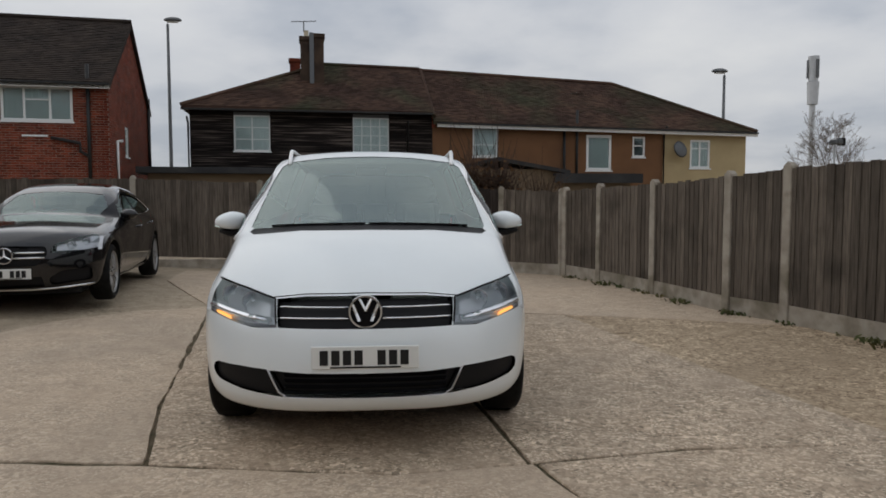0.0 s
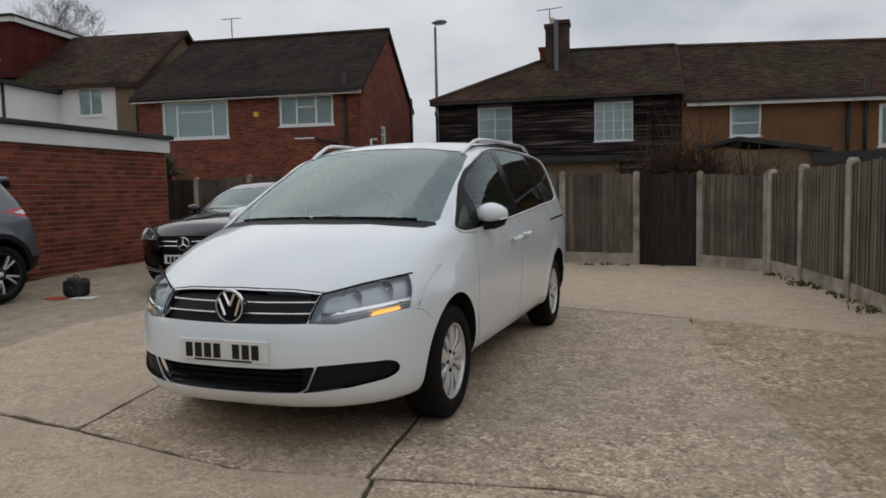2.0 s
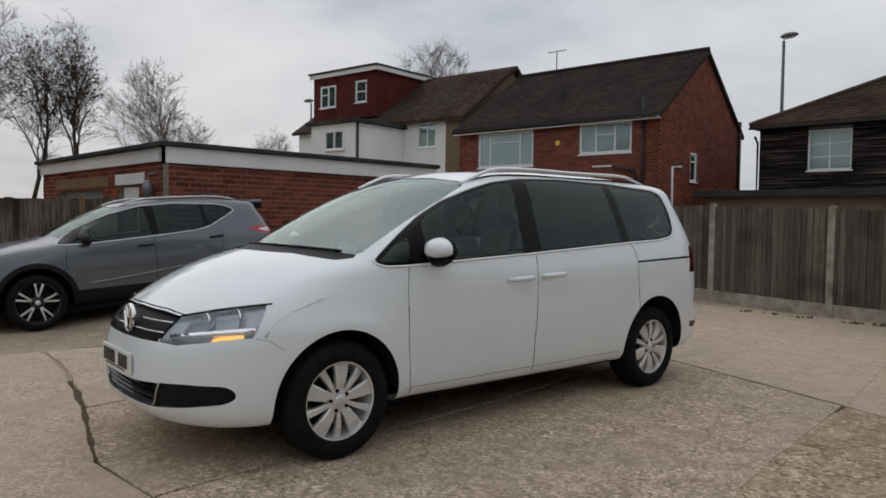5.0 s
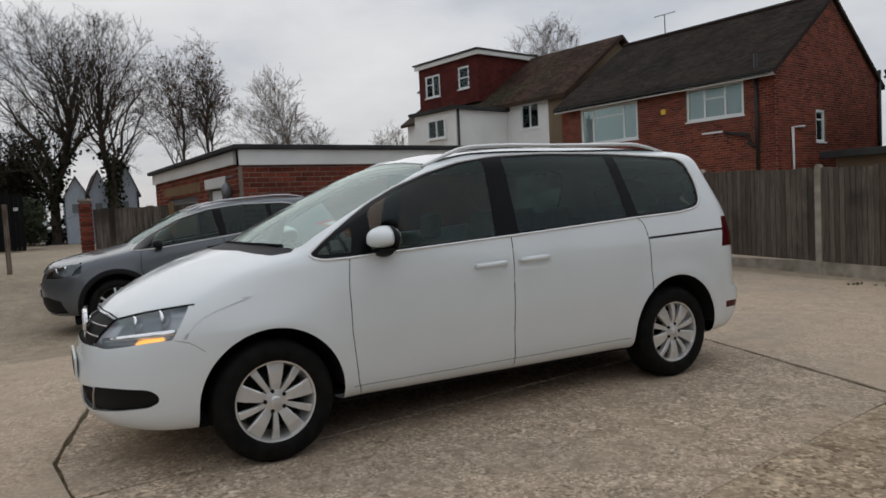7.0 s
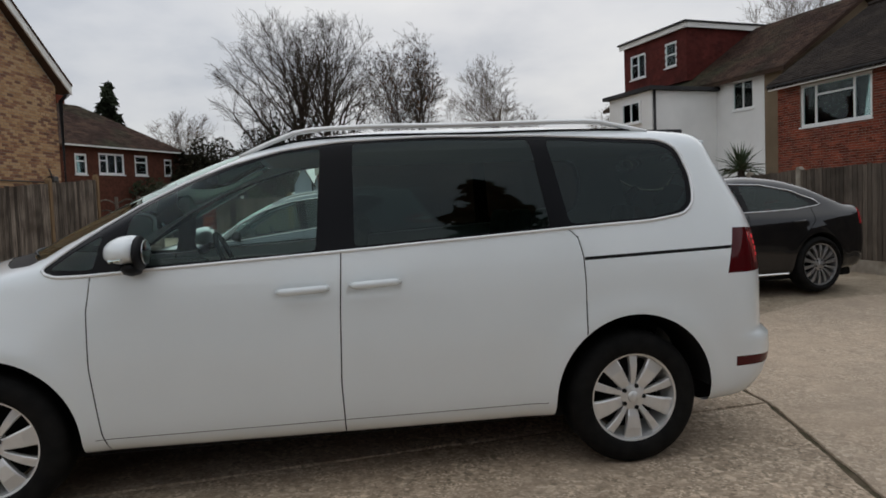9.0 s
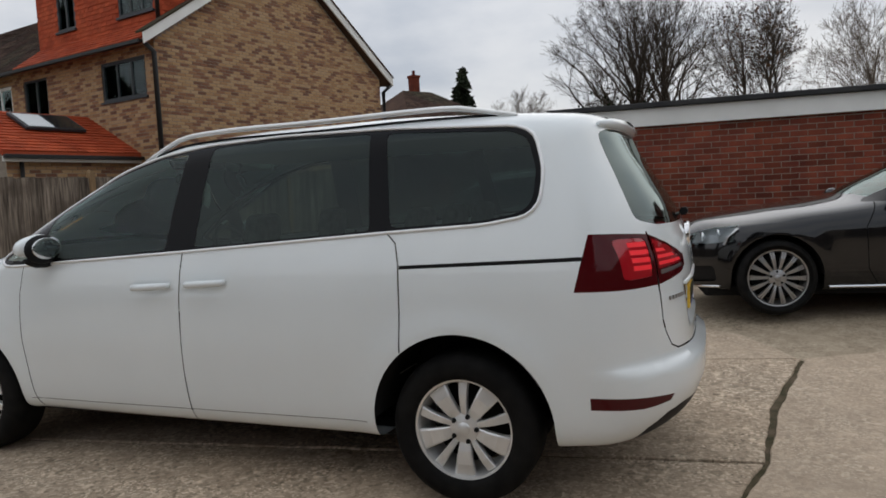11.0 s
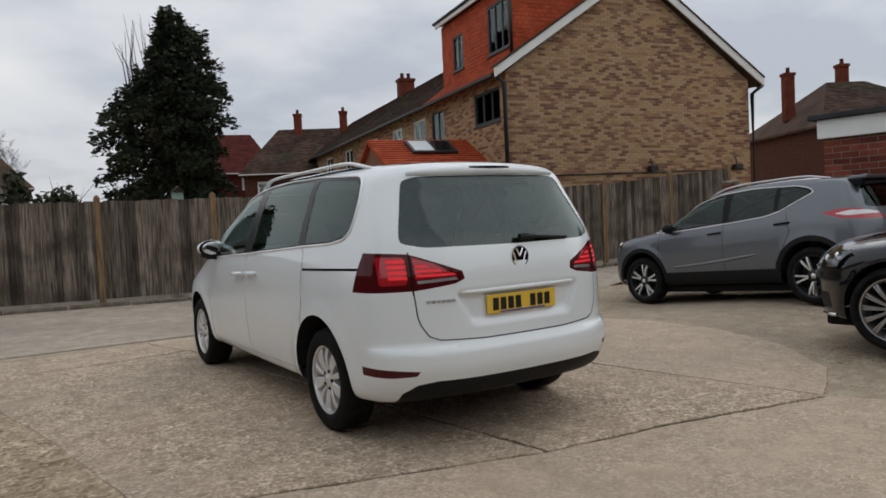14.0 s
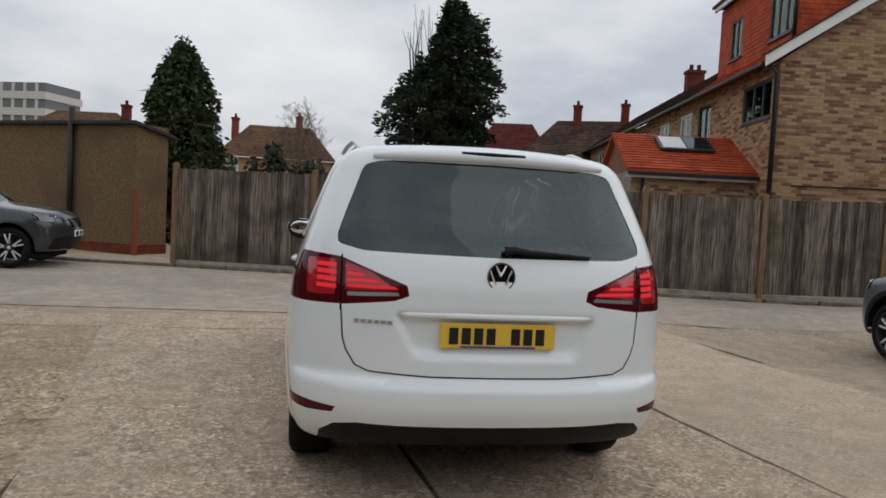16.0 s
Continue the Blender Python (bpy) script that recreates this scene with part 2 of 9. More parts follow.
def ground_z(x, y):
    """Height of the yard: level round the van, a little higher towards the garage and the road, lower under the crossover's nose."""
    side = (0.07 + 0.07 * sstep(1.8, 3.4, y) * (1 - sstep(6.2, 7.4, y))) * (1 - sstep(-4.8, -1.8, x)) + 0.40 * (1 - sstep(-14, -7.4, x)) * (1 - sstep(3.0, 7.0, y))
    road = 0.10 * (1 - sstep(-7.5, -3.6, y))
    dip = 0.185 * sstep(-8.1, -7.5, x) * (1 - sstep(-4.8, -3.0, x)) * (1 - sstep(-1.9, 0.6, y)) * sstep(-4.6, -3.2, y)
    return max(side, road) - dip


def dense(loop, close=True, gap=0.04):
    out = []
    n = len(loop)
    for i in range(n if close else n - 1):
        p, q = Vector(loop[i]), Vector(loop[(i + 1) % n])
        k = max(1, int((q - p).length / gap))
        out += [tuple(p.lerp(q, j / k)) for j in range(k)]
    if not close:
        out.append(tuple(loop[-1]))
    return out


# ---- building helpers ----
M["mortar"] = make_mat("mortar", (0.30, 0.26, 0.21), rough=0.9, color2=(0.22, 0.19, 0.16), scale=9)
M["brick_red"] = make_mat("red_brick", (0.215, 0.056, 0.031), rough=0.85, color2=(0.14, 0.036, 0.024), scale=3, rand=0.38, island=True, bump=0.003, bump_scale=60)
M["brick_red_piece"] = make_mat("red_brick_piece", (0.215, 0.056, 0.031), rough=0.85, color2=(0.14, 0.036, 0.024), scale=3, rand=0.38, bump=0.003, bump_scale=60)


def stock_brick(name, island):
    """Yellow stock bricks: most are tan, some burnt brown or pink, in drifts."""
    m = make_mat(name, (0.30, 0.2, 0.1), rough=0.85, bump=0.003, bump_scale=60)
    n, l = m.node_tree.nodes, m.node_tree.links
    geo = n.new("ShaderNodeNewGeometry")
    info = n.new("ShaderNodeObjectInfo")
    drift = n.new("ShaderNodeTexNoise")
    drift.inputs["Scale"].default_value, drift.inputs["Detail"].default_value = 0.7, 4
    l.new(geo.outputs["Position"], drift.inputs["Vector"])
    add = n.new("ShaderNodeMath")
    add.operation = "MULTIPLY_ADD"
    add.inputs[1].default_value, add.inputs[2].default_value = 0.78, 0.0
    l.new(geo.outputs["Random Per Island"] if island else info.outputs["Random"], add.inputs[0])
    shift = n.new("ShaderNodeMath")
    shift.operation, shift.inputs[1].default_value = "MULTIPLY", 0.34
    l.new(drift.outputs["Fac"], shift.inputs[0])
    l.new(shift.outputs[0], add.inputs[2])
    ramp = n.new("ShaderNodeValToRGB")
    e = ramp.color_ramp.elements
    e[0].position, e[0].color = 0.0, (0.46, 0.32, 0.19, 1)
    e[1].position, e[1].color = 1.0, (0.14, 0.08, 0.055, 1)
    for pos, col in ((0.45, (0.42, 0.265, 0.14)), (0.64, (0.33, 0.19, 0.10)), (0.74, (0.275, 0.14, 0.082)), (0.88, (0.195, 0.10, 0.065))):
        e.new(pos).color = (*col, 1)
    l.new(add.outputs[0], ramp.inputs["Fac"])
    l.new(ramp.outputs["Color"], n["Principled BSDF"].inputs["Base Color"])
    return m


M["brick_tan"] = stock_brick("yellow_stock_brick", True)
M["brick_tan_piece"] = stock_brick("yellow_stock_brick_piece", False)
M["brick_brown"] = make_mat("brown_brick_far", (0.115, 0.045, 0.030), rough=0.9, color2=(0.075, 0.032, 0.022), scale=9, detail=8)
M["tile_dark"] = make_mat("old_brown_roof_tile", (0.050, 0.030, 0.023), rough=0.9, color2=(0.088, 0.053, 0.038), scale=0.9, rand=0.35, island=True, stain=(0.05, 0.05, 0.03), stain_scale=0.5)
M["tile_tan"] = make_mat("weathered_tan_roof_tile", (0.15, 0.088, 0.050), rough=0.9, color2=(0.105, 0.062, 0.038), scale=0.9, rand=0.3, island=True)
M["tile_black"] = make_mat("dark_roof_tile", (0.029, 0.023, 0.020), rough=0.9, color2=(0.048, 0.037, 0.030), scale=1.1, rand=0.3, island=True)
M["tile_orange"] = make_mat("orange_clay_tile", (0.42, 0.085, 0.035), rough=0.75, color2=(0.34, 0.06, 0.025), scale=2, rand=0.18, island=True)
M["tile_red"] = make_mat("red_hung_tile", (0.105, 0.024, 0.019), rough=0.8, color2=(0.075, 0.018, 0.015), scale=2, rand=0.2, island=True)
M["upvc"] = make_mat("white_window_frame", (0.78, 0.79, 0.78), rough=0.45)
M["fascia"] = make_mat("white_fascia", (0.80, 0.80, 0.77), rough=0.55, color2=(0.70, 0.70, 0.67), scale=1.5)
M["grey_frame"] = make_mat("dark_grey_frame", (0.025, 0.03, 0.035), rough=0.4)
M["render_brown"] = make_mat("brown_render", (0.20, 0.105, 0.055), rough=0.95, color2=(0.16, 0.085, 0.046), scale=1.2, bump=0.006, bump_scale=90)
M["render_cream"] = make_mat("cream_render", (0.48, 0.38, 0.22), rough=0.95, color2=(0.42, 0.33, 0.19), scale=1.2, bump=0.004, bump_scale=90)
M["render_white"] = make_mat("white_render", (0.82, 0.82, 0.80), rough=0.9, color2=(0.74, 0.74, 0.72), scale=1.0, bump=0.003, bump_scale=80)
M["chimney_brown"] = make_mat("sooty_brown_chimney", (0.085, 0.058, 0.042), rough=0.95, color2=(0.045, 0.033, 0.026), scale=2.5, bump=0.01, bump_scale=30)
M["render_tan"] = make_mat("tan_render", (0.20, 0.15, 0.10), rough=0.95, color2=(0.16, 0.12, 0.08), scale=1.2)
M["pebble"] = make_mat("pebbledash", (0.20, 0.135, 0.07), rough=0.95, color2=(0.12, 0.085, 0.05), scale=22, detail=3, bump=0.012, bump_scale=70, stain=(0.12, 0.085, 0.055), stain_scale=0.9)
M["weatherboard"] = make_mat("black_weatherboard", (0.014, 0.011, 0.010), rough=0.85, color2=(0.17, 0.14, 0.12), scale=3, stretch=(0.22, 0.22, 9), low=0.52, high=0.72, rand=0.4)
M["felt"] = make_mat("roofing_felt", (0.035, 0.036, 0.038), rough=0.9, color2=(0.055, 0.055, 0.055), scale=2)
M["black_pipe"] = make_mat("black_pipe", (0.012, 0.012, 0.012), rough=0.45)
# pale net cloth; its paleness also stands in for sky reflected in panes
M["curtain"] = make_mat("net_curtain_sky_sheen", (0.80, 0.82, 0.82), rough=0.9, color2=(0.62, 0.65, 0.66), scale=8, stretch=(6, 6, 0.3))
M["room"] = make_mat("dim_room", (0.16, 0.17, 0.18), rough=0.9)
M["pane"] = glass_mat("window_glass", (0.92, 0.96, 0.96), 0.95, 1.5)
M["lead"] = make_mat("grey_metal", (0.22, 0.23, 0.24), rough=0.5, metal=0.6)
M["galv"] = make_mat("street_lamp_grey", (0.12, 0.125, 0.13), rough=0.5, metal=0.4)
M["pot"] = make_mat("pale_chimney_pot", (0.55, 0.48, 0.36), rough=0.8)


def wall_mesh(bm, length, height, holes, thick, v0=0.0, u0=0.0, z0=0.0):
    """One solid wall with its openings cut through: along u, from v0 to v0 + thick."""
    us = sorted({0.0, length, *(min(max(u, 0.0), length) for h in holes for u in h[:2])})
    zs = sorted({0.0, height, *(min(max(z, 0.0), height) for h in holes for z in h[2:4])})
    solid = {(i, j) for i in range(len(us) - 1) for j in range(len(zs) - 1)
             if not any(h[0] < (us[i] + us[i + 1]) / 2 < h[1] and h[2] < (zs[j] + zs[j + 1]) / 2 < h[3] for h in holes)}
    at = {}

    def corner(i, j, k):
        if (i, j, k) not in at:
            at[i, j, k] = bm.verts.new((u0 + us[i], v0 + thick * k, z0 + zs[j]))
        return at[i, j, k]

    for i, j in sorted(solid):
        ring = ((i, j), (i + 1, j), (i + 1, j + 1), (i, j + 1))
        bm.faces.new([corner(a, b, 0) for a, b in ring])
        bm.faces.new([corner(a, b, 1) for a, b in reversed(ring)])
        for (a, b), (c, d), beside in ((ring[0], ring[1], (i, j - 1)), (ring[1], ring[2], (i + 1, j)), (ring[2], ring[3], (i, j + 1)), (ring[3], ring[0], (i - 1, j))):
            if beside not in solid:
                bm.faces.new((corner(c, d, 0), corner(a, b, 0), corner(a, b, 1), corner(c, d, 1)))


def piece_rows(length, height, bw, bh, joint, keep, rng, bond=True):
    """Places (u, z, w, h) of bricks or tiles in staggered rows."""
    out = []
    z, row = 0.0, 0
    while z < height:
        u = -(bw + joint) / 2 if (row % 2 and bond) else 0.0
        while u < length:
            a, b = max(0.0, u), min(length, u + bw)
            if b - a > 0.03:
                cells = [keep(a + (b - a) * (k + 0.5) / 8, z + bh / 2) for k in range(8)]
                if all(cells):
                    out.append((a, z, b - a, bh))
                elif any(cells):  # cut to the edge of an opening
                    k0 = cells.index(True)
                    k1 = 8 - cells[::-1].index(True)
                    out.append((a + (b - a) * k0 / 8, z, (b - a) * (k1 - k0) / 8, bh))
            u += bw + joint
        z += bh + joint
        row += 1
    return out


def pieces_mesh(name, rows, to3, depth, rng, mat, jitter=0.003):
    """All pieces joined: a face and four sides each, proud by depth."""
    vs, fs = [], []
    for u, z, w, h in rows:
        d = depth + rng.uniform(-jitter, jitter)
        k = len(vs)
        e = 0.004
        for dd, g in ((0.0, 0.0), (d, e)):
            vs += [to3(u + g, z + g, dd), to3(u + w - g, z + g, dd), to3(u + w - g, z + h - g, dd), to3(u + g, z + h - g, dd)]
        fs += [(k + 4, k + 5, k + 6, k + 7), (k, k + 1, k + 5, k + 4), (k + 1, k + 2, k + 6, k + 5), (k + 2, k + 3, k + 7, k + 6), (k + 3, k, k + 4, k + 7)]
    return mesh_from(name, vs, fs, mat)


def brick_face(parent, length, height, keep, m, mat, piece_mat, near=None, seed=1):
    """Bricks over a wall face (u along, z up, outwards is -v of the frame m). near: how many single bricks by the (u, z) test."""
    rng = random.Random(seed)
    rows = piece_rows(length, height, 0.215, 0.065, 0.010, keep, rng)
    single = []
    if near:
        test, most = near
        pick = [r for r in rows if test(r[0], r[1]) and abs(r[2] - 0.215) < 1e-3][:most]
        chosen = set(pick)
        rows = [r for r in rows if r not in chosen]
        single = pick
    to3 = lambda u, z, d: m @ Vector((u, -d, z))
    if rows:
        ob = part("brickwork", pieces_mesh("brickwork", rows, to3, 0.008, rng, mat), mat, parent)
        tagged(ob, kind="stuff")
    if single:
        shared = pieces_mesh("brick", [(0, 0, 0.215, 0.065)], lambda u, z, d: Vector((u, -d, z)), 0.008, rng, piece_mat, 0.0)
        for u, z, w, h in single:
            b = part("brick", shared, piece_mat, parent)
            b.matrix_basis = m @ pose(u, rng.uniform(-0.002, 0.002), z)


def tile_slope(parent, p00, p10, p01, p11, mat, gauge=0.11, tw=0.17, depth=0.014, seed=2, keep=None, name="tiles"):
    """Rows of lapped tiles over the four-cornered slope: p00-p10 the eaves, p01-p11 the top."""
    rng = random.Random(seed)
    p00, p10, p01, p11 = (Vector(p) for p in (p00, p10, p01, p11))
    n = (p10 - p00).cross(p01 - p00).normalized()
    if n.z < -0.01:
        n = -n
    rise = ((p01 + p11) / 2 - (p00 + p10) / 2).length
    rows = max(2, int(rise / gauge))
    vs, fs = [], []
    for r in range(rows):
        a, b = r / rows, (r + 1.12) / rows
        A0, A1 = p00.lerp(p01, a), p10.lerp(p11, a)
        B0, B1 = p00.lerp(p01, min(b, 1)), p10.lerp(p11, min(b, 1))
        wide = (A1 - A0).length
        if wide < 0.05:
            continue
        cnt = max(1, round(wide / tw))
        off = 0.5 if r % 2 else 0.0
        for c in range(cnt + (1 if off else 0)):
            s0, s1 = max(0.0, (c - off) / cnt), min(1.0, (c + 1 - off) / cnt)
            if s1 - s0 < 0.02 / cnt:
                continue
            g = 0.02 / cnt
            t = depth * rng.uniform(0.8, 1.3)
            d0, d1, e1, e0 = A0.lerp(A1, s0 + g), A0.lerp(A1, s1 - g), B0.lerp(B1, s1 - g), B0.lerp(B1, s0 + g)
            if keep and not keep((d0 + e1) / 2):
                continue
            k = len(vs)
            vs += [d0, d1, d0 + n * t, d1 + n * t, e1 + n * 0.002, e0 + n * 0.002]
            fs += [(k + 2, k + 3, k + 4, k + 5), (k, k + 1, k + 3, k + 2), (k, k + 2, k + 5), (k + 1, k + 4, k + 3)]
    ob = part(name, mesh_from(name, vs, fs, mat), mat, parent)
    tagged(ob, kind="stuff")
    return ob


def slab_roof(parent, name, pts, thick, mat):
    """A solid roof slope from its corner points, thick downwards."""
    bm = bmesh.new()
    top = [bm.verts.new(p) for p in pts]
    low = [bm.verts.new(Vector(p) - Vector((0, 0, thick))) for p in pts]
    bm.faces.new(top)
    bm.faces.new(low[::-1])
    for i in range(len(pts)):
        j = (i + 1) % len(pts)
        bm.faces.new((top[i], low[i], low[j], top[j]))
    bmesh.ops.recalc_face_normals(bm, faces=bm.faces)
    return part(name, bm, mat, parent)


def add_window(parent, u0, u1, z0, z1, m, bars=(), rows=(), frame_mat=None, curtain=None, bar=0.055, label="", sill=True):
    """A window in an opening of the frame m (outwards is -v): frame, bars at the given shares of width and height, panes, sill."""
    fm = frame_mat or M["upvc"]
    w, h = u1 - u0, z1 - z0
    mm = m @ pose(u0, 0, z0)
    bm = bmesh.new()
    f = bar
    for lo, hi in (((0, 0.02, 0), (f, 0.09, h)), ((w - f, 0.02, 0), (w, 0.09, h)), ((f, 0.02, 0), (w - f, 0.09, f)), ((f, 0.02, h - f), (w - f, 0.09, h))):
        add_box(bm, lo, hi)
    win = part("window", bm, fm, parent, label)
    win.matrix_basis = mm
    xs = [0.0, *bars, 1.0]
    for k, s in enumerate(bars):
        part("mullion", box((s * w - f * 0.45, 0.03, f), (s * w + f * 0.45, 0.085, h - f)), fm, win)
    for i in range(len(xs) - 1):
        a, b = xs[i] * w + (f if i == 0 else f * 0.45), xs[i + 1] * w - (f if i == len(xs) - 2 else f * 0.45)
        mine = [r[1] for r in rows if r[0] == i or r[0] is None]
        for s in mine:
            part("transom", box((a, 0.032, s * h - f * 0.32), (b, 0.083, s * h + f * 0.32)), fm, win)
        zs = [0.0, *mine, 1.0]
        for j in range(len(zs) - 1):
            lo, hi = max(f, zs[j] * h + f * 0.3), min(h - f, zs[j + 1] * h - f * 0.3)
            part("pane", box((a, 0.052, lo), (b, 0.058, hi)), M["pane"], win).visible_shadow = False
    if sill:
        part("sill", box((-0.04, -0.05, -0.05), (w + 0.04, 0.09, -0.003)), fm, win)
    # pale sheet for nets and reflected sky, else grey sheet for the dim room
    part("curtain" if curtain else "room_behind", box((0.0, 0.072 if curtain else 0.14, 0.0), (w, 0.082 if curtain else 0.15, h)), curtain or M["room"], win)
    return win


def add_pipe(parent, pts, r, mat, m=None):
    bm = bmesh.new()
    add_tube(bm, [(m @ Vector(p)) if m is not None else p for p in pts], r, 8)
    return part("pipe", bm, mat, parent, smooth=True)


def add_aerial(at, h, m_turn=0, size=1.0):
    a = thing("tv_aerial", pose(*at, 0, 0, m_turn), "thin grey television aerial on a pole", "aerial")
    bm = bmesh.new()
    add_tube(bm, [(0, 0, 0), (0, 0, h)], 0.02, 6)
    part("pole", bm, M["galv"], a)
    bm = bmesh.new()
    add_tube(bm, [(-0.7 * size, 0, h - 0.05), (0.7 * size, 0, h + 0.05)], 0.012, 5)
    for k in range(7):
        x = -0.6 + 0.2 * k
        rise = h + 0.05 * x / 0.7
        add_tube(bm, [(x * size, -0.2 * size, rise), (x * size, 0.2 * size, rise)], 0.008, 4)
    part("boom", bm, M["galv"], a)
    return a


def add_chimney(parent, u, v, z0, z1, w, d, mat, pots=2, pot_mat=None):
    bm = box((u - w / 2, v - d / 2, z0), (u + w / 2, v + d / 2, z1 - 0.15), 0.015)
    add_box(bm, (u - w / 2 - 0.05, v - d / 2 - 0.05, z1 - 0.18), (u + w / 2 + 0.05, v + d / 2 + 0.05, z1 - 0.02), None, 0.015)
    ch = part("chimney", bm, mat, parent)
    for k in range(pots):
        bm = bmesh.new()
        x = u + (k - (pots - 1) / 2) * w / max(1, pots) * 0.9
        add_lathe(bm, [(0.0, 0.0), (0.11, 0.0), (0.09, 0.25), (0.11, 0.3), (0.07, 0.3), (0.06, 0.1)], 12, Matrix.Translation((x, v, z1 - 0.03)) @ pose(0, 0, 0, 0, -90, 0))
        part("chimney_pot", bm, pot_mat or M["pot"], ch)
    return ch


# ---- ground: one sheet to the horizon, with the yard's concrete slabs on it ----
def speckled(name, base, dark, pebble, scale=70.0, stain=(0.12, 0.10, 0.08), stain_amount=0.55, grain=0.004, worn=0.5, mottle=0.75):
    """Worn concrete with its stones laid bare: stones, stains in two sizes and a rough relief."""
    m = bpy.data.materials.new(name)
    m.use_nodes = True
    n, l = m.node_tree.nodes, m.node_tree.links
    b = n["Principled BSDF"]
    b.inputs["Roughness"].default_value, b.inputs["Specular IOR Level"].default_value = 0.85, 0.3
    geo = n.new("ShaderNodeNewGeometry")

    def noise_tex(sc, det, lo, hi):
        t = n.new("ShaderNodeTexNoise")
        t.inputs["Scale"].default_value, t.inputs["Detail"].default_value = sc, det
        t.inputs["Roughness"].default_value = 0.6
        r = n.new("ShaderNodeMapRange")
        r.inputs["From Min"].default_value, r.inputs["From Max"].default_value = lo, hi
        l.new(geo.outputs["Position"], t.inputs["Vector"])
        l.new(t.outputs["Fac"], r.inputs["Value"])
        return r.outputs[0]

    def mixed(f, a, c):
        x = n.new("ShaderNodeMix")
        x.data_type = "RGBA"
        l.new(f, x.inputs["Factor"])
        for sock, val in (("A", a), ("B", c)):
            if isinstance(val, tuple):
                x.inputs[sock].default_value = (*val, 1)
            else:
                l.new(val, x.inputs[sock])
        return x.outputs["Result"]

    def stones(sc):
        v = n.new("ShaderNodeTexVoronoi")
        v.inputs["Scale"].default_value = sc
        l.new(geo.outputs["Position"], v.inputs["Vector"])
        sep = n.new("ShaderNodeSeparateColor")
        l.new(v.outputs["Color"], sep.inputs[0])
        ramp = n.new("ShaderNodeValToRGB")
        e = ramp.color_ramp.elements
        e[0].position, e[0].color = 0.04, (*dark, 1)
        e[1].position, e[1].color = 0.97, (*pebble, 1)
        for pos, col in ((0.34, tuple(0.82 * c for c in base)), (0.70, tuple(1.08 * c for c in base))):
            e.new(pos).color = (*col, 1)
        l.new(sep.outputs[0], ramp.inputs["Fac"])
        return v, ramp.outputs["Color"]

    fine_v, fine_c = stones(scale * 1.15)
    big_v, big_c = stones(scale * 0.55)
    bare = noise_tex(1.3, 6, worn - 0.20, worn + 0.16)
    patch = noise_tex(7.0, 5, 0.42, 0.62)
    both = mixed(patch, fine_c, big_c)
    c = mixed(bare, mixed(noise_tex(90, 2, 0.35, 0.7), tuple(0.86 * v for v in base), tuple(1.10 * v for v in base)), both)
    shade = n.new("ShaderNodeMix")
    shade.data_type, shade.blend_type = "RGBA", "MULTIPLY"
    shade.inputs["Factor"].default_value = mottle
    l.new(c, shade.inputs["A"])
    l.new(mixed(noise_tex(5.0, 8, 0.32, 0.68), (0.66, 0.63, 0.60), (1.10, 1.10, 1.10)), shade.inputs["B"])
    big = noise_tex(0.45, 6, 0.45, 0.72)
    scaled = n.new("ShaderNodeMath")
    scaled.operation, scaled.inputs[1].default_value = "MULTIPLY", stain_amount
    l.new(big, scaled.inputs[0])
    l.new(mixed(scaled.outputs[0], shade.outputs["Result"], stain), b.inputs["Base Color"])
    bp = n.new("ShaderNodeBump")
    bp.inputs["Strength"].default_value, bp.inputs["Distance"].default_value = 0.55, grain
    l.new(noise_tex(scale * 1.3, 4, 0.2, 0.8), bp.inputs["Height"])
    l.new(bp.outputs[0], b.inputs["Normal"])
    return m


M["earth"] = speckled("yard_ground", (0.44, 0.36, 0.26), (0.17, 0.13, 0.09), (0.56, 0.46, 0.34), 60, (0.21, 0.175, 0.135), 0.6)
M["slab"] = speckled("worn_concrete", (0.515, 0.40, 0.29), (0.22, 0.175, 0.12), (0.86, 0.72, 0.55), 66, (0.25, 0.21, 0.165), 0.5, 0.005, 0.40)
M["slab_pale"] = speckled("smooth_concrete", (0.525, 0.41, 0.30), (0.34, 0.27, 0.20), (0.68, 0.575, 0.44), 75, (0.28, 0.235, 0.185), 0.5, 0.004, 0.46, 0.45)
M["slab_rough"] = speckled("stony_concrete", (0.445, 0.345, 0.235), (0.18, 0.12, 0.07), (0.80, 0.635, 0.44), 50, (0.25, 0.185, 0.12), 0.5, 0.008, 0.36)
M["road"] = speckled("road_surface", (0.45, 0.385, 0.31), (0.28, 0.235, 0.185), (0.54, 0.465, 0.38), 90, (0.24, 0.21, 0.175), 0.75, 0.003, 0.55)
M["joint"] = make_mat("joint_dirt", (0.13, 0.10, 0.068), rough=0.95, color2=(0.05, 0.046, 0.024), scale=9)

axis = [-600, -300, -150, -80, -60, -50, -44, -40, -36, -32, -28, -24, -20, -17] + [-14 + 0.5 * k for k in range(49)] + [11, 12.5, 14, 16, 22, 30, 45, 70, 120, 250, 600]
gv = [Vector((x, y, ground_z(x, y) - 0.014 )) for y in axis for x in axis]
nn = len(axis)
gf = [(j * nn + i, j * nn + i + 1, (j + 1) * nn + i + 1, (j + 1) * nn + i) for j in range(nn - 1) for i in range(nn - 1)]
tagged(part("ground", mesh_from("ground", gv, gf, M["earth"], True), M["earth"]), "worn grey-brown concrete and tarmac ground of the yard", "ground", kind="structure")


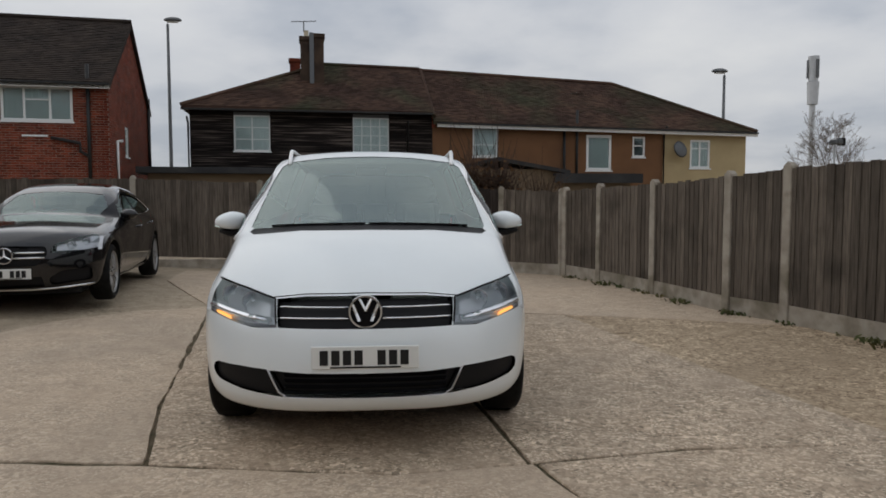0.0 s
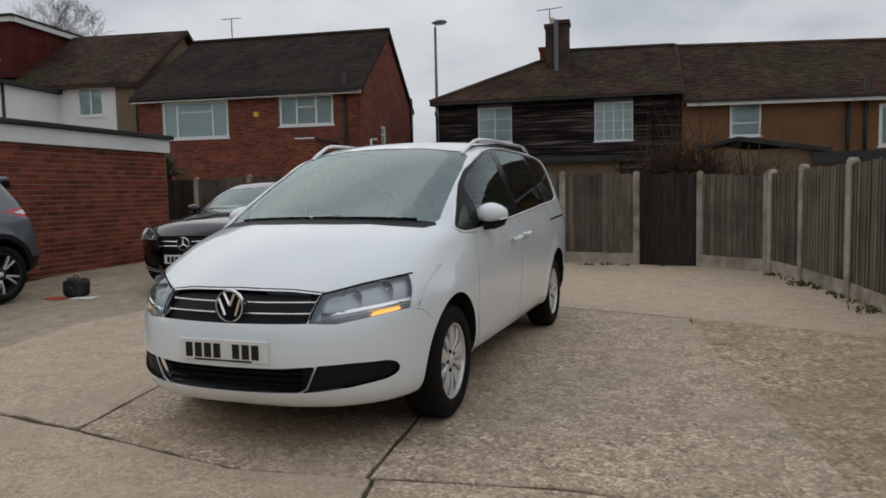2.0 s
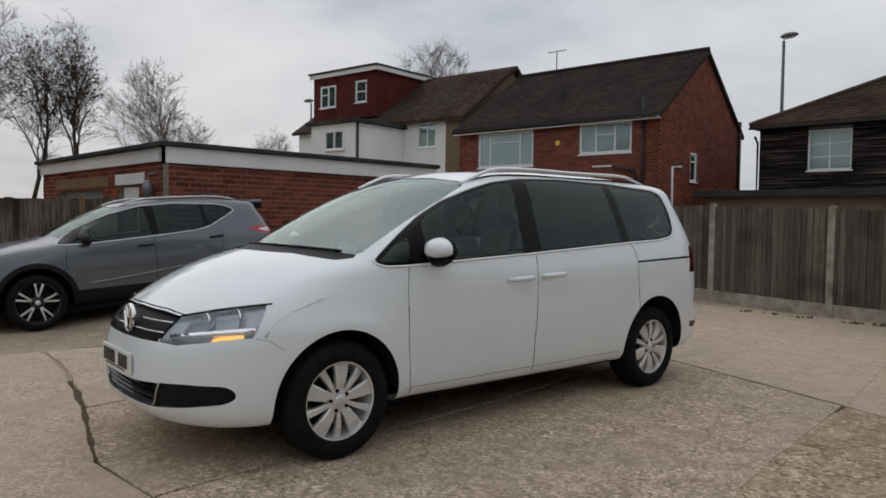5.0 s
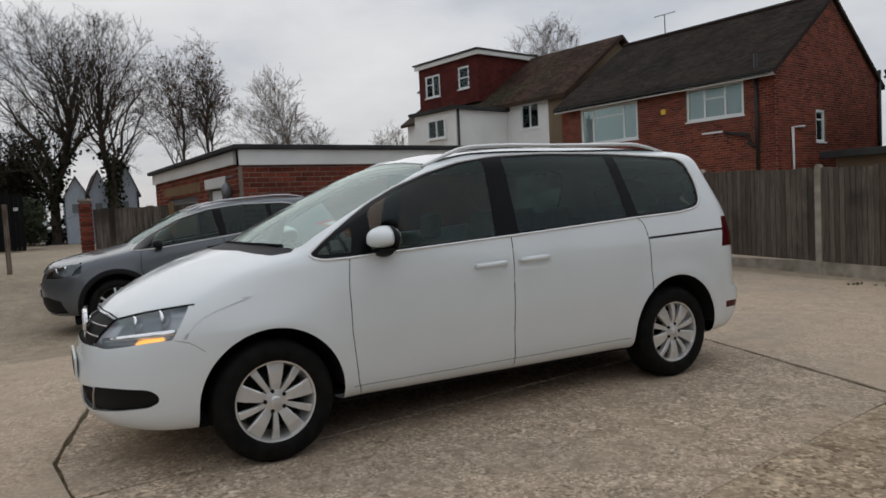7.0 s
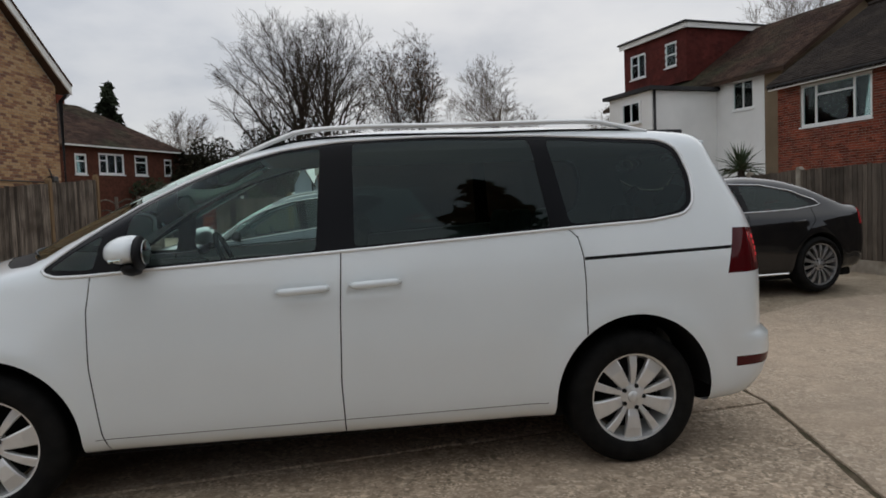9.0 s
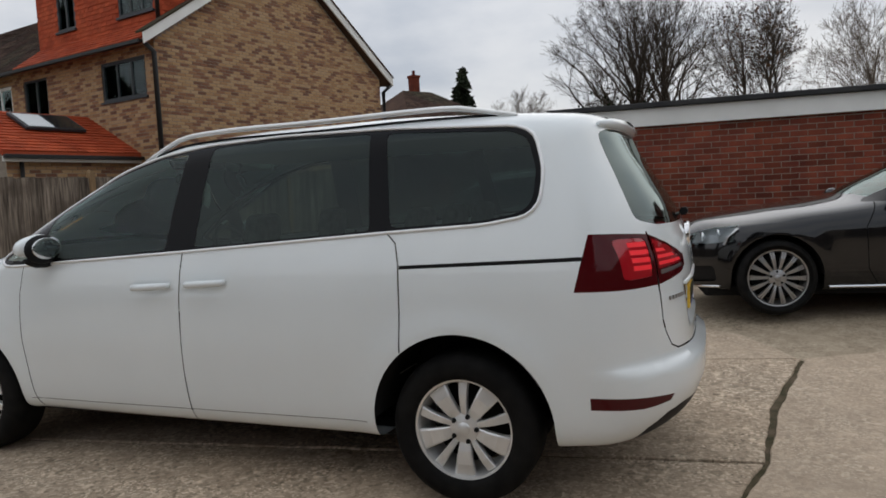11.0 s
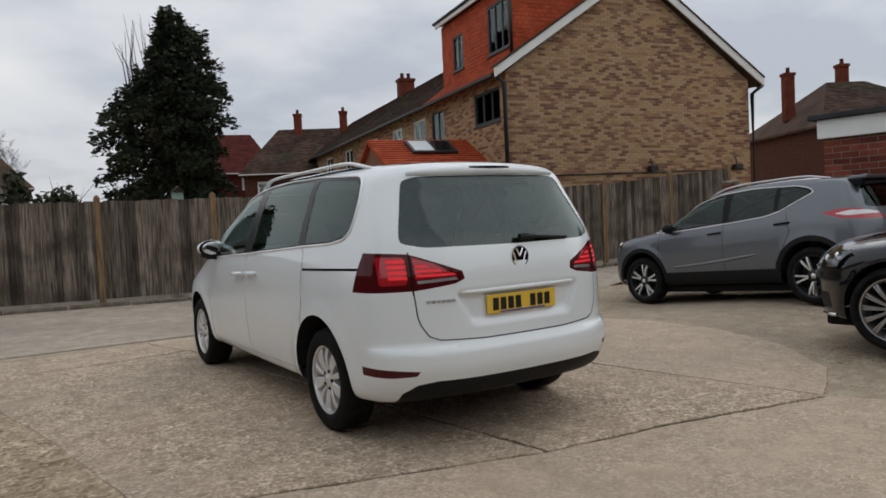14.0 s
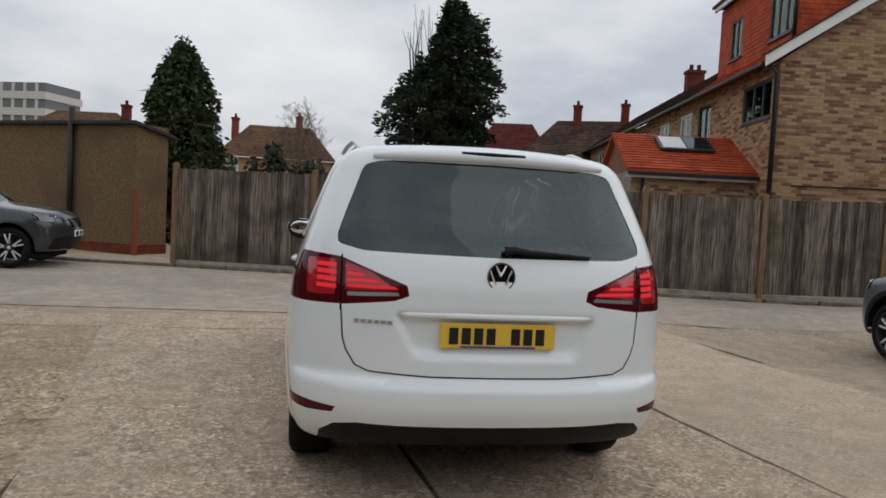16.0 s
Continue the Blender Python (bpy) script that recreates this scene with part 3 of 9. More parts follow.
def slab(outline, mat, seed, wobble=0.011, drop=0.0):
    """One cast slab: a ragged edge, a small chamfer, its top at the yard's level."""
    rng = random.Random(seed)
    pts = dense(outline, True, 0.05)
    ph = [rng.uniform(0, 6.28) for _ in range(4)]
    c = Vector((sum(p[0] for p in pts) / len(pts), sum(p[1] for p in pts) / len(pts)))
    ring = []
    for i, p in enumerate(pts):
        d = (Vector(p) - c).normalized()
        w = wobble * (0.6 * math.sin(3.1 * p[0] + 2.3 * p[1] + ph[0]) + 0.5 * math.sin(9.7 * p[0] - 8.9 * p[1] + ph[1])) + rng.uniform(-0.4, 0.4) * wobble
        ring.append(Vector(p) + d * w - d * 0.004)
    bm = bmesh.new()
    top = [bm.verts.new((p.x - 0.006 * (p - c).normalized().x, p.y - 0.006 * (p - c).normalized().y, ground_z(p.x, p.y) - drop)) for p in ring]
    edge = [bm.verts.new((p.x, p.y, ground_z(p.x, p.y) - drop - 0.006)) for p in ring]
    low = [bm.verts.new((p.x, p.y, ground_z(p.x, p.y) - drop - 0.06)) for p in ring]
    bm.faces.new(top)
    for A, B in ((top, edge), (edge, low)):
        for i in range(len(ring)):
            j = (i + 1) % len(ring)
            bm.faces.new((A[i], B[i], B[j], A[j]))
    bmesh.ops.triangulate(bm, faces=[f for f in bm.faces if len(f.verts) > 4])
    bmesh.ops.recalc_face_normals(bm, faces=bm.faces)
    return part("slab", bm, mat, yard)


yard = thing("pavement", pose(0, 0, 0), "cast concrete yard slabs with dark cracked joints", "pavement", kind="structure")
tagged(part("joint_fill", mesh_from("joint_fill", [(-3.4, -3.3, -0.012), (5.1, -3.0, -0.012), (4.75, 0.0, -0.012), (4.2, 1.6, -0.012), (3.1, 6.3, -0.012), (2.0, 6.9, -0.012), (-1.9, 7.2, -0.012), (-3.9, 0.5, -0.012)], [(0, 1, 2, 3, 4, 5, 6, 7)], M["joint"]), M["joint"], yard), "dark dirt in the joints")
slab([(-1.07, -2.29), (0.15, -2.5), (0.79, -2.43), (0.68, -1.49), (0.3, 1.21), (0.11, 2.66), (-0.83, 2.77), (-2.02, 3.03), (-1.74, 1.38), (-1.31, -1.3)], M["slab"], 1)
slab([(0.81, -2.42), (1.64, -2.29), (2.93, -2.3), (2.78, -1.56), (2.59, -0.6), (2.4, 0.24), (2.11, 2.08), (0.69, 2.49), (0.14, 2.66), (0.32, 1.21), (0.7, -1.49)], M["slab"], 2)
slab([(2.95, -2.3), (5.1499999999999995, -2.15), (4.8, 0.2), (4.41, 1.14), (3.36, 1.65), (2.14, 2.08), (2.16, 1.52), (2.23, 0.26), (2.39, -0.61), (2.57, -1.57)], M["slab_rough"], 3, 0.006, 0.005)
slab([(-1.09, -2.28), (-1.33, -1.3), (-1.76, 1.38), (-2.04, 3.02), (-2.76, 2.66), (-3.32, 1.93), (-3.65, 1.08), (-3.69, 0.09), (-3.4, -1.36), (-3.49, -2.09), (-2.46, -2.08)], M["slab_pale"], 4, 0.02)
slab([(-3.49, -2.12), (-2.45, -2.12), (-1.14, -2.3), (0.14, -2.52), (0.82, -2.44), (1.01, -3.11), (1.05, -3.4), (-0.5, -3.49), (-3.5, -3.7)], M["slab_pale"], 5)
slab([(0.84, -2.44), (1.64, -2.31), (2.94, -2.31), (5.1499999999999995, -2.17), (5.45, -3.7), (3.5, -3.04), (1.07, -3.39), (1.03, -3.11)], M["slab"], 6)
slab([(-2.04, 3.06), (-0.83, 2.8), (0.11, 2.69), (0.69, 2.52), (2.12, 2.11), (1.76, 4.01), (1.39, 7.35), (-1.22, 7.35), (-3.47, 7.35), (-3.28, 5.51)], M["slab_pale"], 7)
slab([(2.07, 2.13), (3.36, 1.68), (4.33, 1.18), (4.02, 2.72), (3.76, 4.11), (3.11, 6.9), (1.33, 7.35), (1.7, 4.02)], M["slab_pale"], 8, 0.006, 0.004)
# road along the far fence, with a kerb
rows = []
for k in range(41):
    x = 20 - k
    y0 = -3.6 - 0.012 * abs(x - 1)
    y1 = min(y0 - 0.8, -7.28 - 0.225 * x)
    rows.append([Vector((x, y0 + (y1 - y0) * j / 6, ground_z(x, y0 + (y1 - y0) * j / 6) - 0.006)) for j in range(7)])
tagged(part("road", mesh_from("road", [v for r in rows for v in r], [(i * 7 + j, i * 7 + j + 1, i * 7 + j + 8, i * 7 + j + 7) for i in range(40) for j in range(6)], M["road"], True), M["road"]),
       "smooth grey access road with patches", "road", kind="structure")
M["kerb"] = make_mat("kerb_concrete", (0.22, 0.19, 0.15), rough=0.9, color2=(0.12, 0.10, 0.08), scale=7, bump=0.006, bump_scale=30)
kerb = thing("kerb", pose(0, 0, 0), "low broken concrete kerb along the fence", "kerb", kind="structure")
kerb_stone = box((-0.45, -0.06, -0.06), (0.45, 0.06, 0.07), 0.015)
kerb_me = bpy.data.meshes.new("kerb_stone")
kerb_stone.to_mesh(kerb_me)
kerb_stone.free()
kerb_me.materials.append(M["kerb"])
for k in range(18):
    x = 5.6 - 0.92 * k
    y = -7.36 - 0.225 * x
    part("kerb_stone", kerb_me, M["kerb"], kerb).matrix_basis = pose(x, y, ground_z(x, y) - 0.02 + random.uniform(-0.012, 0.012), 0, 0, -12.7 + random.uniform(-1, 1))


# ---- fences ----
M["board_grey"] = make_mat("weathered_board", (0.155, 0.130, 0.105), rough=0.9, color2=(0.078, 0.064, 0.052), scale=7, stretch=(7, 7, 0.45), low=0.35, high=0.7, rand=0.28, bump=0.003, bump_scale=30, stain=(0.05, 0.042, 0.034), stain_scale=1.4, stain_low=0.52, stain_high=0.75)
M["board_silver"] = make_mat("silvered_board", (0.235, 0.195, 0.155), rough=0.9, color2=(0.055, 0.043, 0.035), scale=7, stretch=(7, 7, 0.35), low=0.32, high=0.66, rand=0.5, bump=0.004, bump_scale=30, stain=(0.07, 0.055, 0.043), stain_scale=1.6)
M["post_concrete"] = make_mat("concrete_post", (0.40, 0.36, 0.30), rough=0.9, color2=(0.29, 0.255, 0.21), scale=6, bump=0.003, bump_scale=60, stain=(0.16, 0.14, 0.10), stain_scale=1.5)
M["post_wood"] = make_mat("wooden_post", (0.26, 0.17, 0.09), rough=0.85, color2=(0.15, 0.10, 0.06), scale=6, stretch=(5, 5, 0.5))
M["dark_gate"] = make_mat("dark_gate_board", (0.042, 0.034, 0.028), rough=0.85, color2=(0.022, 0.018, 0.016), scale=6, stretch=(6, 6, 0.4), rand=0.25)
M["black_gate"] = make_mat("black_stained_board", (0.010, 0.010, 0.011), rough=0.9, color2=(0.006, 0.006, 0.006), scale=6, stretch=(6, 6, 0.4), rand=0.25)


def shared_board(w, mat):
    """A feather-edged board one metre high, its top at 1."""
    bm = bmesh.new()
    add_prism(bm, [(0, 0), (w, 0.0), (w, 0.016), (0, 0.006)], lambda a, b, d: (a, -b, d), 1.0)
    me = bpy.data.meshes.new("board")
    bm.to_mesh(me)
    bm.free()
    me.materials.append(mat)
    return me


BOARDS = {k: shared_board(0.112, M[k]) for k in ("board_grey", "board_silver", "dark_gate")}


def fence_run(fence, p, q, hp, hq, kind, gravel=0.0, rail=True, seed=1, back=False):
    """One bay between two posts, with heights hp and hq over the ground: gravel board, boards, rails behind."""
    rng = random.Random(seed)
    p, q = Vector((*p, 0)), Vector((*q, 0))
    d = q - p
    L = d.length
    turn = math.degrees(math.atan2(d.y, d.x))
    zp, zq = ground_z(p.x, p.y), ground_z(q.x, q.y)
    base = pose(p.x, p.y, 0, 0, 0, turn)
    if gravel:
        ob = part("gravel_board", box((0.04, -0.022, -0.03), (L - 0.04, 0.022, gravel), 0.006), M["post_concrete"], fence)
        ob.matrix_basis = base @ Matrix.Translation((0, 0, min(zp, zq)))
    n = max(1, round(L / 0.10))
    step = L / n
    for k in range(n):
        s = (k + 0.5) / n
        z = zp + (zq - zp) * s
        h = hp + (hq - hp) * s - gravel - 0.02 + rng.uniform(-0.012, 0.012)
        b = part("board", BOARDS[kind], None, fence)
        b.matrix_basis = base @ Matrix.Translation((k * step - 0.006, -0.012 + rng.uniform(-0.003, 0.003), z + gravel)) @ pose(0, 0, 0, 0, rng.uniform(-0.3, 0.3), 0) @ Matrix.Diagonal((step / 0.10, 1, h, 1))
    if rail:
        for zz in (0.3, 0.75):
            ob = part("rail", box((0.03, 0.0, -0.03), (L - 0.03, 0.045, 0.03)), M["post_wood"], fence)
            ob.matrix_basis = base @ Matrix.Translation((0, 0, zp + gravel + (hp - gravel) * zz))


def fence_post(fence, p, h, mat, w=0.10, turn=0.0):
    bm = box((-w / 2, -w / 2, -0.1), (w / 2, w / 2, h), 0.012)
    add_prism(bm, [(-w / 2 + 0.008, h - 0.004), (w / 2 - 0.008, h - 0.004), (0.012, h + 0.03), (-0.012, h + 0.03)], lambda a, b, d: (a, d - w / 2 + 0.008, b), w - 0.016)
    part("post", bm, mat, fence).matrix_basis = pose(p[0], p[1], ground_z(*p), 0, 0, turn)


back_posts = [(-9.5, 7.6, 1.66), (-8.45, 8.0, 1.68), (-7.1, 8.08, 1.70), (-4.6, 8.05, 1.70), (-2.25, 7.92, 1.68), (-0.1, 7.38, 1.62), (1.18, 7.2, 1.58), (2.19, 7.02, 1.55), (3.13, 6.33, 1.50)]
fence_back = thing("fence", pose(0, 0, 0), "weathered grey board fence with concrete posts and gravel boards", "fence", "yard fences")
for i, (a, b) in enumerate(zip(back_posts, back_posts[1:])):
    gate = i in (0, 6)
    fence_run(fence_back, a[:2], b[:2], a[2] - 0.04, b[2] - 0.04, "dark_gate" if gate else "board_grey", 0.0 if gate else 0.19, True, 10 + i)
for a in back_posts:
    fence_post(fence_back, a[:2], a[2] - 0.03, M["post_concrete"], 0.105, 0)
right_posts = [(3.19, 6.25, 1.51), (3.49, 5.27, 1.55), (3.80, 3.78, 1.57), (4.04, 2.10, 1.62), (4.33, 1.38, 1.68), (4.72, -0.35, 1.74), (5.08, -2.05, 1.78), (5.4, -3.7, 1.80)]
fence_right = thing("fence", pose(0, 0, 0), "tall weathered board fence with pale concrete posts", "fence", "yard fences")
for i, (a, b) in enumerate(zip(right_posts, right_posts[1:])):
    fence_run(fence_right, a[:2], b[:2], a[2] - 0.04, b[2] - 0.04, "board_grey", 0.19, True, 30 + i)
for a in right_posts:
    fence_post(fence_right, a[:2], a[2] - 0.02, M["post_concrete"], 0.105, -70)
far_posts = [(x, -7.70 - 0.225 * x) for x in (3.42, 0.90, -0.95, -2.9, -4.9, -6.95, -9.0, -10.75, -12.4)]
fence_far = thing("fence", pose(0, 0, 0), "silvered upright board fence with wooden posts", "fence", "yard fences")
for i, (a, b) in enumerate(zip(far_posts, far_posts[1:])):
    fence_run(fence_far, a, b, 1.80, 1.80, "board_silver", 0.10, True, 50 + i)
for a in far_posts:
    fence_post(fence_far, a, 1.86, M["post_wood"], 0.10, -10)

# ---- brick garage beside the parked crossover ----
GA, GB = Vector((-7.05, 0.33, 0)), Vector((-7.5, 5.95, 0))
garage = thing("garage", pose(GA.x, GA.y, 0.06, 0, 0, math.degrees(math.atan2(GB.y - GA.y, GB.x - GA.x))) @ Matrix.Diagonal((1, 1, 1.10, 1)), "low red brick garage with white fascia and flat roof", "garage")
gl = (GB - GA).length
bm = bmesh.new()
wall_mesh(bm, gl, 1.90, [], 0.2, 0.0)
part("wall", bm, M["mortar"], garage)
brick_face(garage, gl, 1.90, lambda u, z: True, Matrix.Identity(4), M["brick_red"], M["brick_red_piece"], (lambda u, z: u < 3.4 and z > 0.5, 300), 3)
bm = bmesh.new()
mfront = Matrix.Translation((0, 0.2, 0)) @ pose(0, 0, 0, 0, 0, -90) @ Matrix.Translation((-6.2, 0, 0))
wall_mesh(bm, 6.2, 1.90, [(1.2, 3.6, 0.0, 1.6), (4.4, 5.25, 0.0, 1.62)], 0.2, 0.0)
bmesh.ops.transform(bm, matrix=mfront, verts=bm.verts)
part("wall", bm, M["mortar"], garage)
fk = lambda u, z: not (1.2 < u < 3.6 and z < 1.6) and not (4.4 < u < 5.25 and z < 1.62)
brick_face(garage, 6.2, 1.90, fk, mfront, M["brick_red"], M["brick_red_piece"], None, 5)
for k in range(12):
    part("shutter_slat", box((1.2, 0.06, 0.135 * k), (3.6, 0.09, 0.135 * k + 0.128), 0.01, None), M["lead"], garage).matrix_basis = mfront
part("door", box((4.45, 0.05, 0.0), (5.2, 0.10, 1.6), 0.01), M["upvc"], garage, "white door").matrix_basis = mfront
part("lintel", box((4.25, -0.03, 1.63), (5.5, 0.05, 1.80), 0.01), M["fascia"], garage).matrix_basis = mfront
part("beam", box((0.9, -0.02, 1.62), (3.9, 0.05, 1.80), 0.01), M["post_wood"], garage).matrix_basis = mfront
part("fascia", box((-0.06, -0.07, 1.90), (gl + 0.05, -0.02, 2.13), 0.006), M["fascia"], garage, "white painted fascia")
part("fascia", box((0.0, -0.07, 1.93), (6.2, -0.02, 2.13), 0.006), M["fascia"], garage, "white painted fascia").matrix_basis = mfront
part("roof", box((-0.16, -0.14, 2.13), (gl + 0.1, 6.5, 2.20), 0.015), M["felt"], garage, "dark felt roof")
part("wall", box((gl - 0.2, 0.2, 0), (gl, 6.2, 1.9)), M["mortar"], garage)
part("wall", box((0, 6.2, 0), (gl, 6.4, 1.9)), M["mortar"], garage)
bm = bmesh.new()
bmesh.ops.create_icosphere(bm, subdivisions=2, radius=0.09)
bmesh.ops.scale(bm, vec=(1, 1, 1.5), verts=bm.verts)
add_tube(bm, [(0, 0, 0.1), (0, 0, 0.2), (0.05, 0.1, 0.22)], 0.015, 6)
lant = part("wall_lantern", bm, M["lead"], garage)
lant.matrix_basis = mfront @ pose(5.9, -0.12, 1.55)


# ---- houses behind the back fence ----
HA = thing("terraced_house", pose(1.63, 17.4, 0.48, 0, 0, 6.4) @ Matrix.Scale(0.81, 4), "terrace, black weatherboarded half and brown rendered half, tiled roof", "house")
I4 = Matrix.Identity(4)
holes_l = [(1.58, 2.92, 2.89, 4.24), (6.05, 7.46, 2.79, 4.23)]
bm = bmesh.new()
wall_mesh(bm, 9.2, 4.5, holes_l, 0.25, 0.0, -9.2)
part("wall", bm, M["room"], HA, "black timber wall")
shed_board = bmesh.new()
add_prism(shed_board, [(0, 0), (0.030, 0.005), (0.012, 0.16), (0, 0.16)], lambda a, b, d: (d, -a, b), 1.0)
wb_me = bpy.data.meshes.new("weatherboard")
shed_board.to_mesh(wb_me)
shed_board.free()
wb_me.materials.append(M["weatherboard"])
rng = random.Random(4)
for k in range(30):
    z = 0.15 * k
    spans = [(0.0, 9.2)]
    for h in holes_l:
        if h[2] < z + 0.15 and h[3] > z + 0.02:
            spans = [s for a, b in spans for s in ((a, min(b, h[0])), (max(a, h[1]), b)) if s[1] - s[0] > 0.05]
    for a, b in spans:
        part("weatherboard", wb_me, M["weatherboard"], HA).matrix_basis = Matrix.Translation((-9.2 + a, rng.uniform(-0.006, 0.004), z)) @ pose(0, 0, 0, 0, rng.uniform(-0.08, 0.08), 0) @ Matrix.Diagonal((b - a, 1, 1, 1))
add_window(HA, -7.62, -6.28, 2.89, 4.24, I4, (0.5,), ((0, 0.33), (0, 0.66), (1, 0.33), (1, 0.66)), None, M["curtain"])
add_window(HA, -3.15, -1.74, 2.79, 4.23, I4, (0.25, 0.5, 0.75), ((None, 0.27), (None, 0.52), (None, 0.77)), None, M["curtain"], 0.045)
holes_r = [(1.65, 2.71, 2.77, 3.98 - 0.02), (6.5, 7.62, 2.25, 3.72), (8.56, 9.13, 2.82, 3.68)]
bm = bmesh.new()
wall_mesh(bm, 9.95, 3.98, holes_r, 0.25, 0.0)
part("wall", bm, M["render_brown"], HA, "brown pebble render")
bm = bmesh.new()
wall_mesh(bm, 3.9, 3.92, [(1.26, 2.2, 2.37, 3.58)], 0.25, 0.0, 9.95)
part("wall", bm, M["render_cream"], HA, "cream render")
add_window(HA, 1.65, 2.71, 2.77, 3.96, I4, (), ((0, 0.4),), None, M["curtain"], 0.07)
add_window(HA, 6.5, 7.62, 2.25, 3.72, I4, (), (), None, M["curtain"], 0.11)
add_window(HA, 8.56, 9.13, 2.82, 3.68, I4, (), ((0, 0.55),), None, None, 0.08)
add_window(HA, 11.21, 12.15, 2.37, 3.58, I4, (0.5,), ((0, 0.7), (1, 0.7)), None, M["curtain"], 0.09)
for u0, u1 in ((-9.2, -8.95), (13.6, 13.85)):
    part("side_wall", box((u0, 0.25, 0), (u1, 6.2, 4.0)), M["render_cream"] if u0 > 0 else M["room"], HA)
part("back_wall", box((-9.2, 6.2, 0), (13.85, 6.45, 4.0)), M["render_brown"], HA)
part("party_wall", box((-0.02, -0.03, 3.9), (0.12, 6.0, 4.45)), M["brick_red_piece"], HA)
eL, eR = 4.52, 4.12
slab_roof(HA, "roof", [(-9.45, -0.35, eL), (-0.05, -0.35, eL - 0.05), (-0.05, 3.0, 6.70), (-4.2, 3.0, 6.76)], 0.12, M["tile_dark"])
slab_roof(HA, "roof", [(0.0, -0.3, eR), (14.2, -0.3, 3.93), (8.9, 3.0, 6.33), (0.0, 3.0, 6.64)], 0.12, M["tile_dark"])
slab_roof(HA, "roof", [(-9.45, 6.5, eL), (-9.45, -0.35, eL), (-4.2, 3.0, 6.76)], 0.12, M["tile_dark"])
slab_roof(HA, "roof", [(14.2, -0.3, 3.93), (14.2, 6.5, 3.93), (8.9, 3.0, 6.33)], 0.12, M["tile_dark"])
slab_roof(HA, "roof", [(14.2, 6.5, 3.93), (-9.45, 6.5, eL), (-4.2, 3.0, 6.72), (8.9, 3.0, 6.30)], 0.12, M["tile_dark"])
tile_slope(HA, (-9.45, -0.35, eL), (-0.05, -0.35, eL - 0.05), (-4.2, 3.0, 6.76), (-0.05, 3.0, 6.70), M["tile_dark"], 0.13, 0.2, 0.02, 6)
tile_slope(HA, (0.0, -0.3, eR), (14.2, -0.3, 3.93), (0.0, 3.0, 6.64), (8.9, 3.0, 6.33), M["tile_dark"], 0.13, 0.2, 0.02, 7)
tile_slope(HA, (-9.45, 6.5, eL), (-9.45, -0.35, eL), (-4.2, 3.05, 6.76), (-4.2, 3.0, 6.76), M["tile_dark"], 0.13, 0.2, 0.02, 8)
bm = bmesh.new()
for a, b in (((-4.2, 3.0, 6.78), (-0.05, 3.0, 6.72)), ((0.0, 3.0, 6.66), (8.9, 3.0, 6.35)), ((8.9, 3.0, 6.35), (14.2, -0.3, 3.95)), ((-4.2, 3.0, 6.78), (-9.45, -0.35, eL + 0.02)), ((0.0, -0.3, eR + 0.2), (0.0, 3.0, 6.70))):
    add_tube(bm, [Vector(a).lerp(Vector(b), k / 8) for k in range(9)], 0.09, 6)
part("ridge_tiles", bm, M["tile_dark"], HA)
part("fascia", box((0.1, -0.33, eR - 0.22), (14.15, -0.28, eR - 0.10)), M["fascia"], HA, "white fascia").matrix_basis = pose(0, 0, 0, 0, 0.7, 0)
part("gutter", box((0.1, -0.42, eR - 0.10), (14.15, -0.33, eR - 0.04), 0.01), M["black_pipe"], HA).matrix_basis = pose(0, 0, 0, 0, 0.7, 0)
part("gutter", box((-9.45, -0.46, eL - 0.17), (-0.05, -0.36, eL - 0.10), 0.01), M["black_pipe"], HA)
for u in (5.5, 6.05):
    add_pipe(HA, [(u, -0.1, 1.0), (u, -0.1, 4.7 if u > 6 else 4.0)], 0.06, M["black_pipe"])
for u in (-9.25, -1.0, 9.95):
    add_pipe(HA, [(u, -0.08, 0.5), (u, -0.08, 3.9), (u, -0.35, 4.1)], 0.04, M["black_pipe"])
add_chimney(HA, -4.42, 1.9, 5.2, 7.75, 0.48, 0.75, M["chimney_brown"], 0)
add_chimney(HA, -4.87, 2.0, 5.2, 7.65, 0.48, 0.7, M["chimney_brown"], 1)
add_chimney(HA, -5.35, 4.2, 5.2, 7.2, 0.45, 0.5, M["brick_red_piece"], 0)
part("chimney", box((-4.75, 1.45, 5.4), (-4.58, 1.52, 7.75), 0.01), M["room"], HA)
part("skylight", box((6.55, 1.9, 5.55), (7.1, 2.4, 5.62), 0.01), M["pane"], HA).matrix_basis = pose(0, 0, 0.1)
add_aerial((-2.55, 18.6, 6.86), 0.35, 20, 0.6)
bm = bmesh.new()
add_lathe(bm, [(0.0, 0.10), (0.15, 0.085), (0.30, 0.03), (0.36, 0.0), (0.30, 0.02), (0.15, 0.07), (0.0, 0.085)], 24, pose(10.57, -0.35, 3.15, 0, -15, -75))
add_tube(bm, [(10.57, -0.3, 3.15), (10.57, -0.02, 3.1)], 0.025, 6)
part("satellite_dish", bm, M["galv"], HA, "dark grey dish", smooth=True)

part("plinth", box((-9.2, 0.0, -0.7), (13.85, 6.45, 0.01)), M["render_brown"], HA)

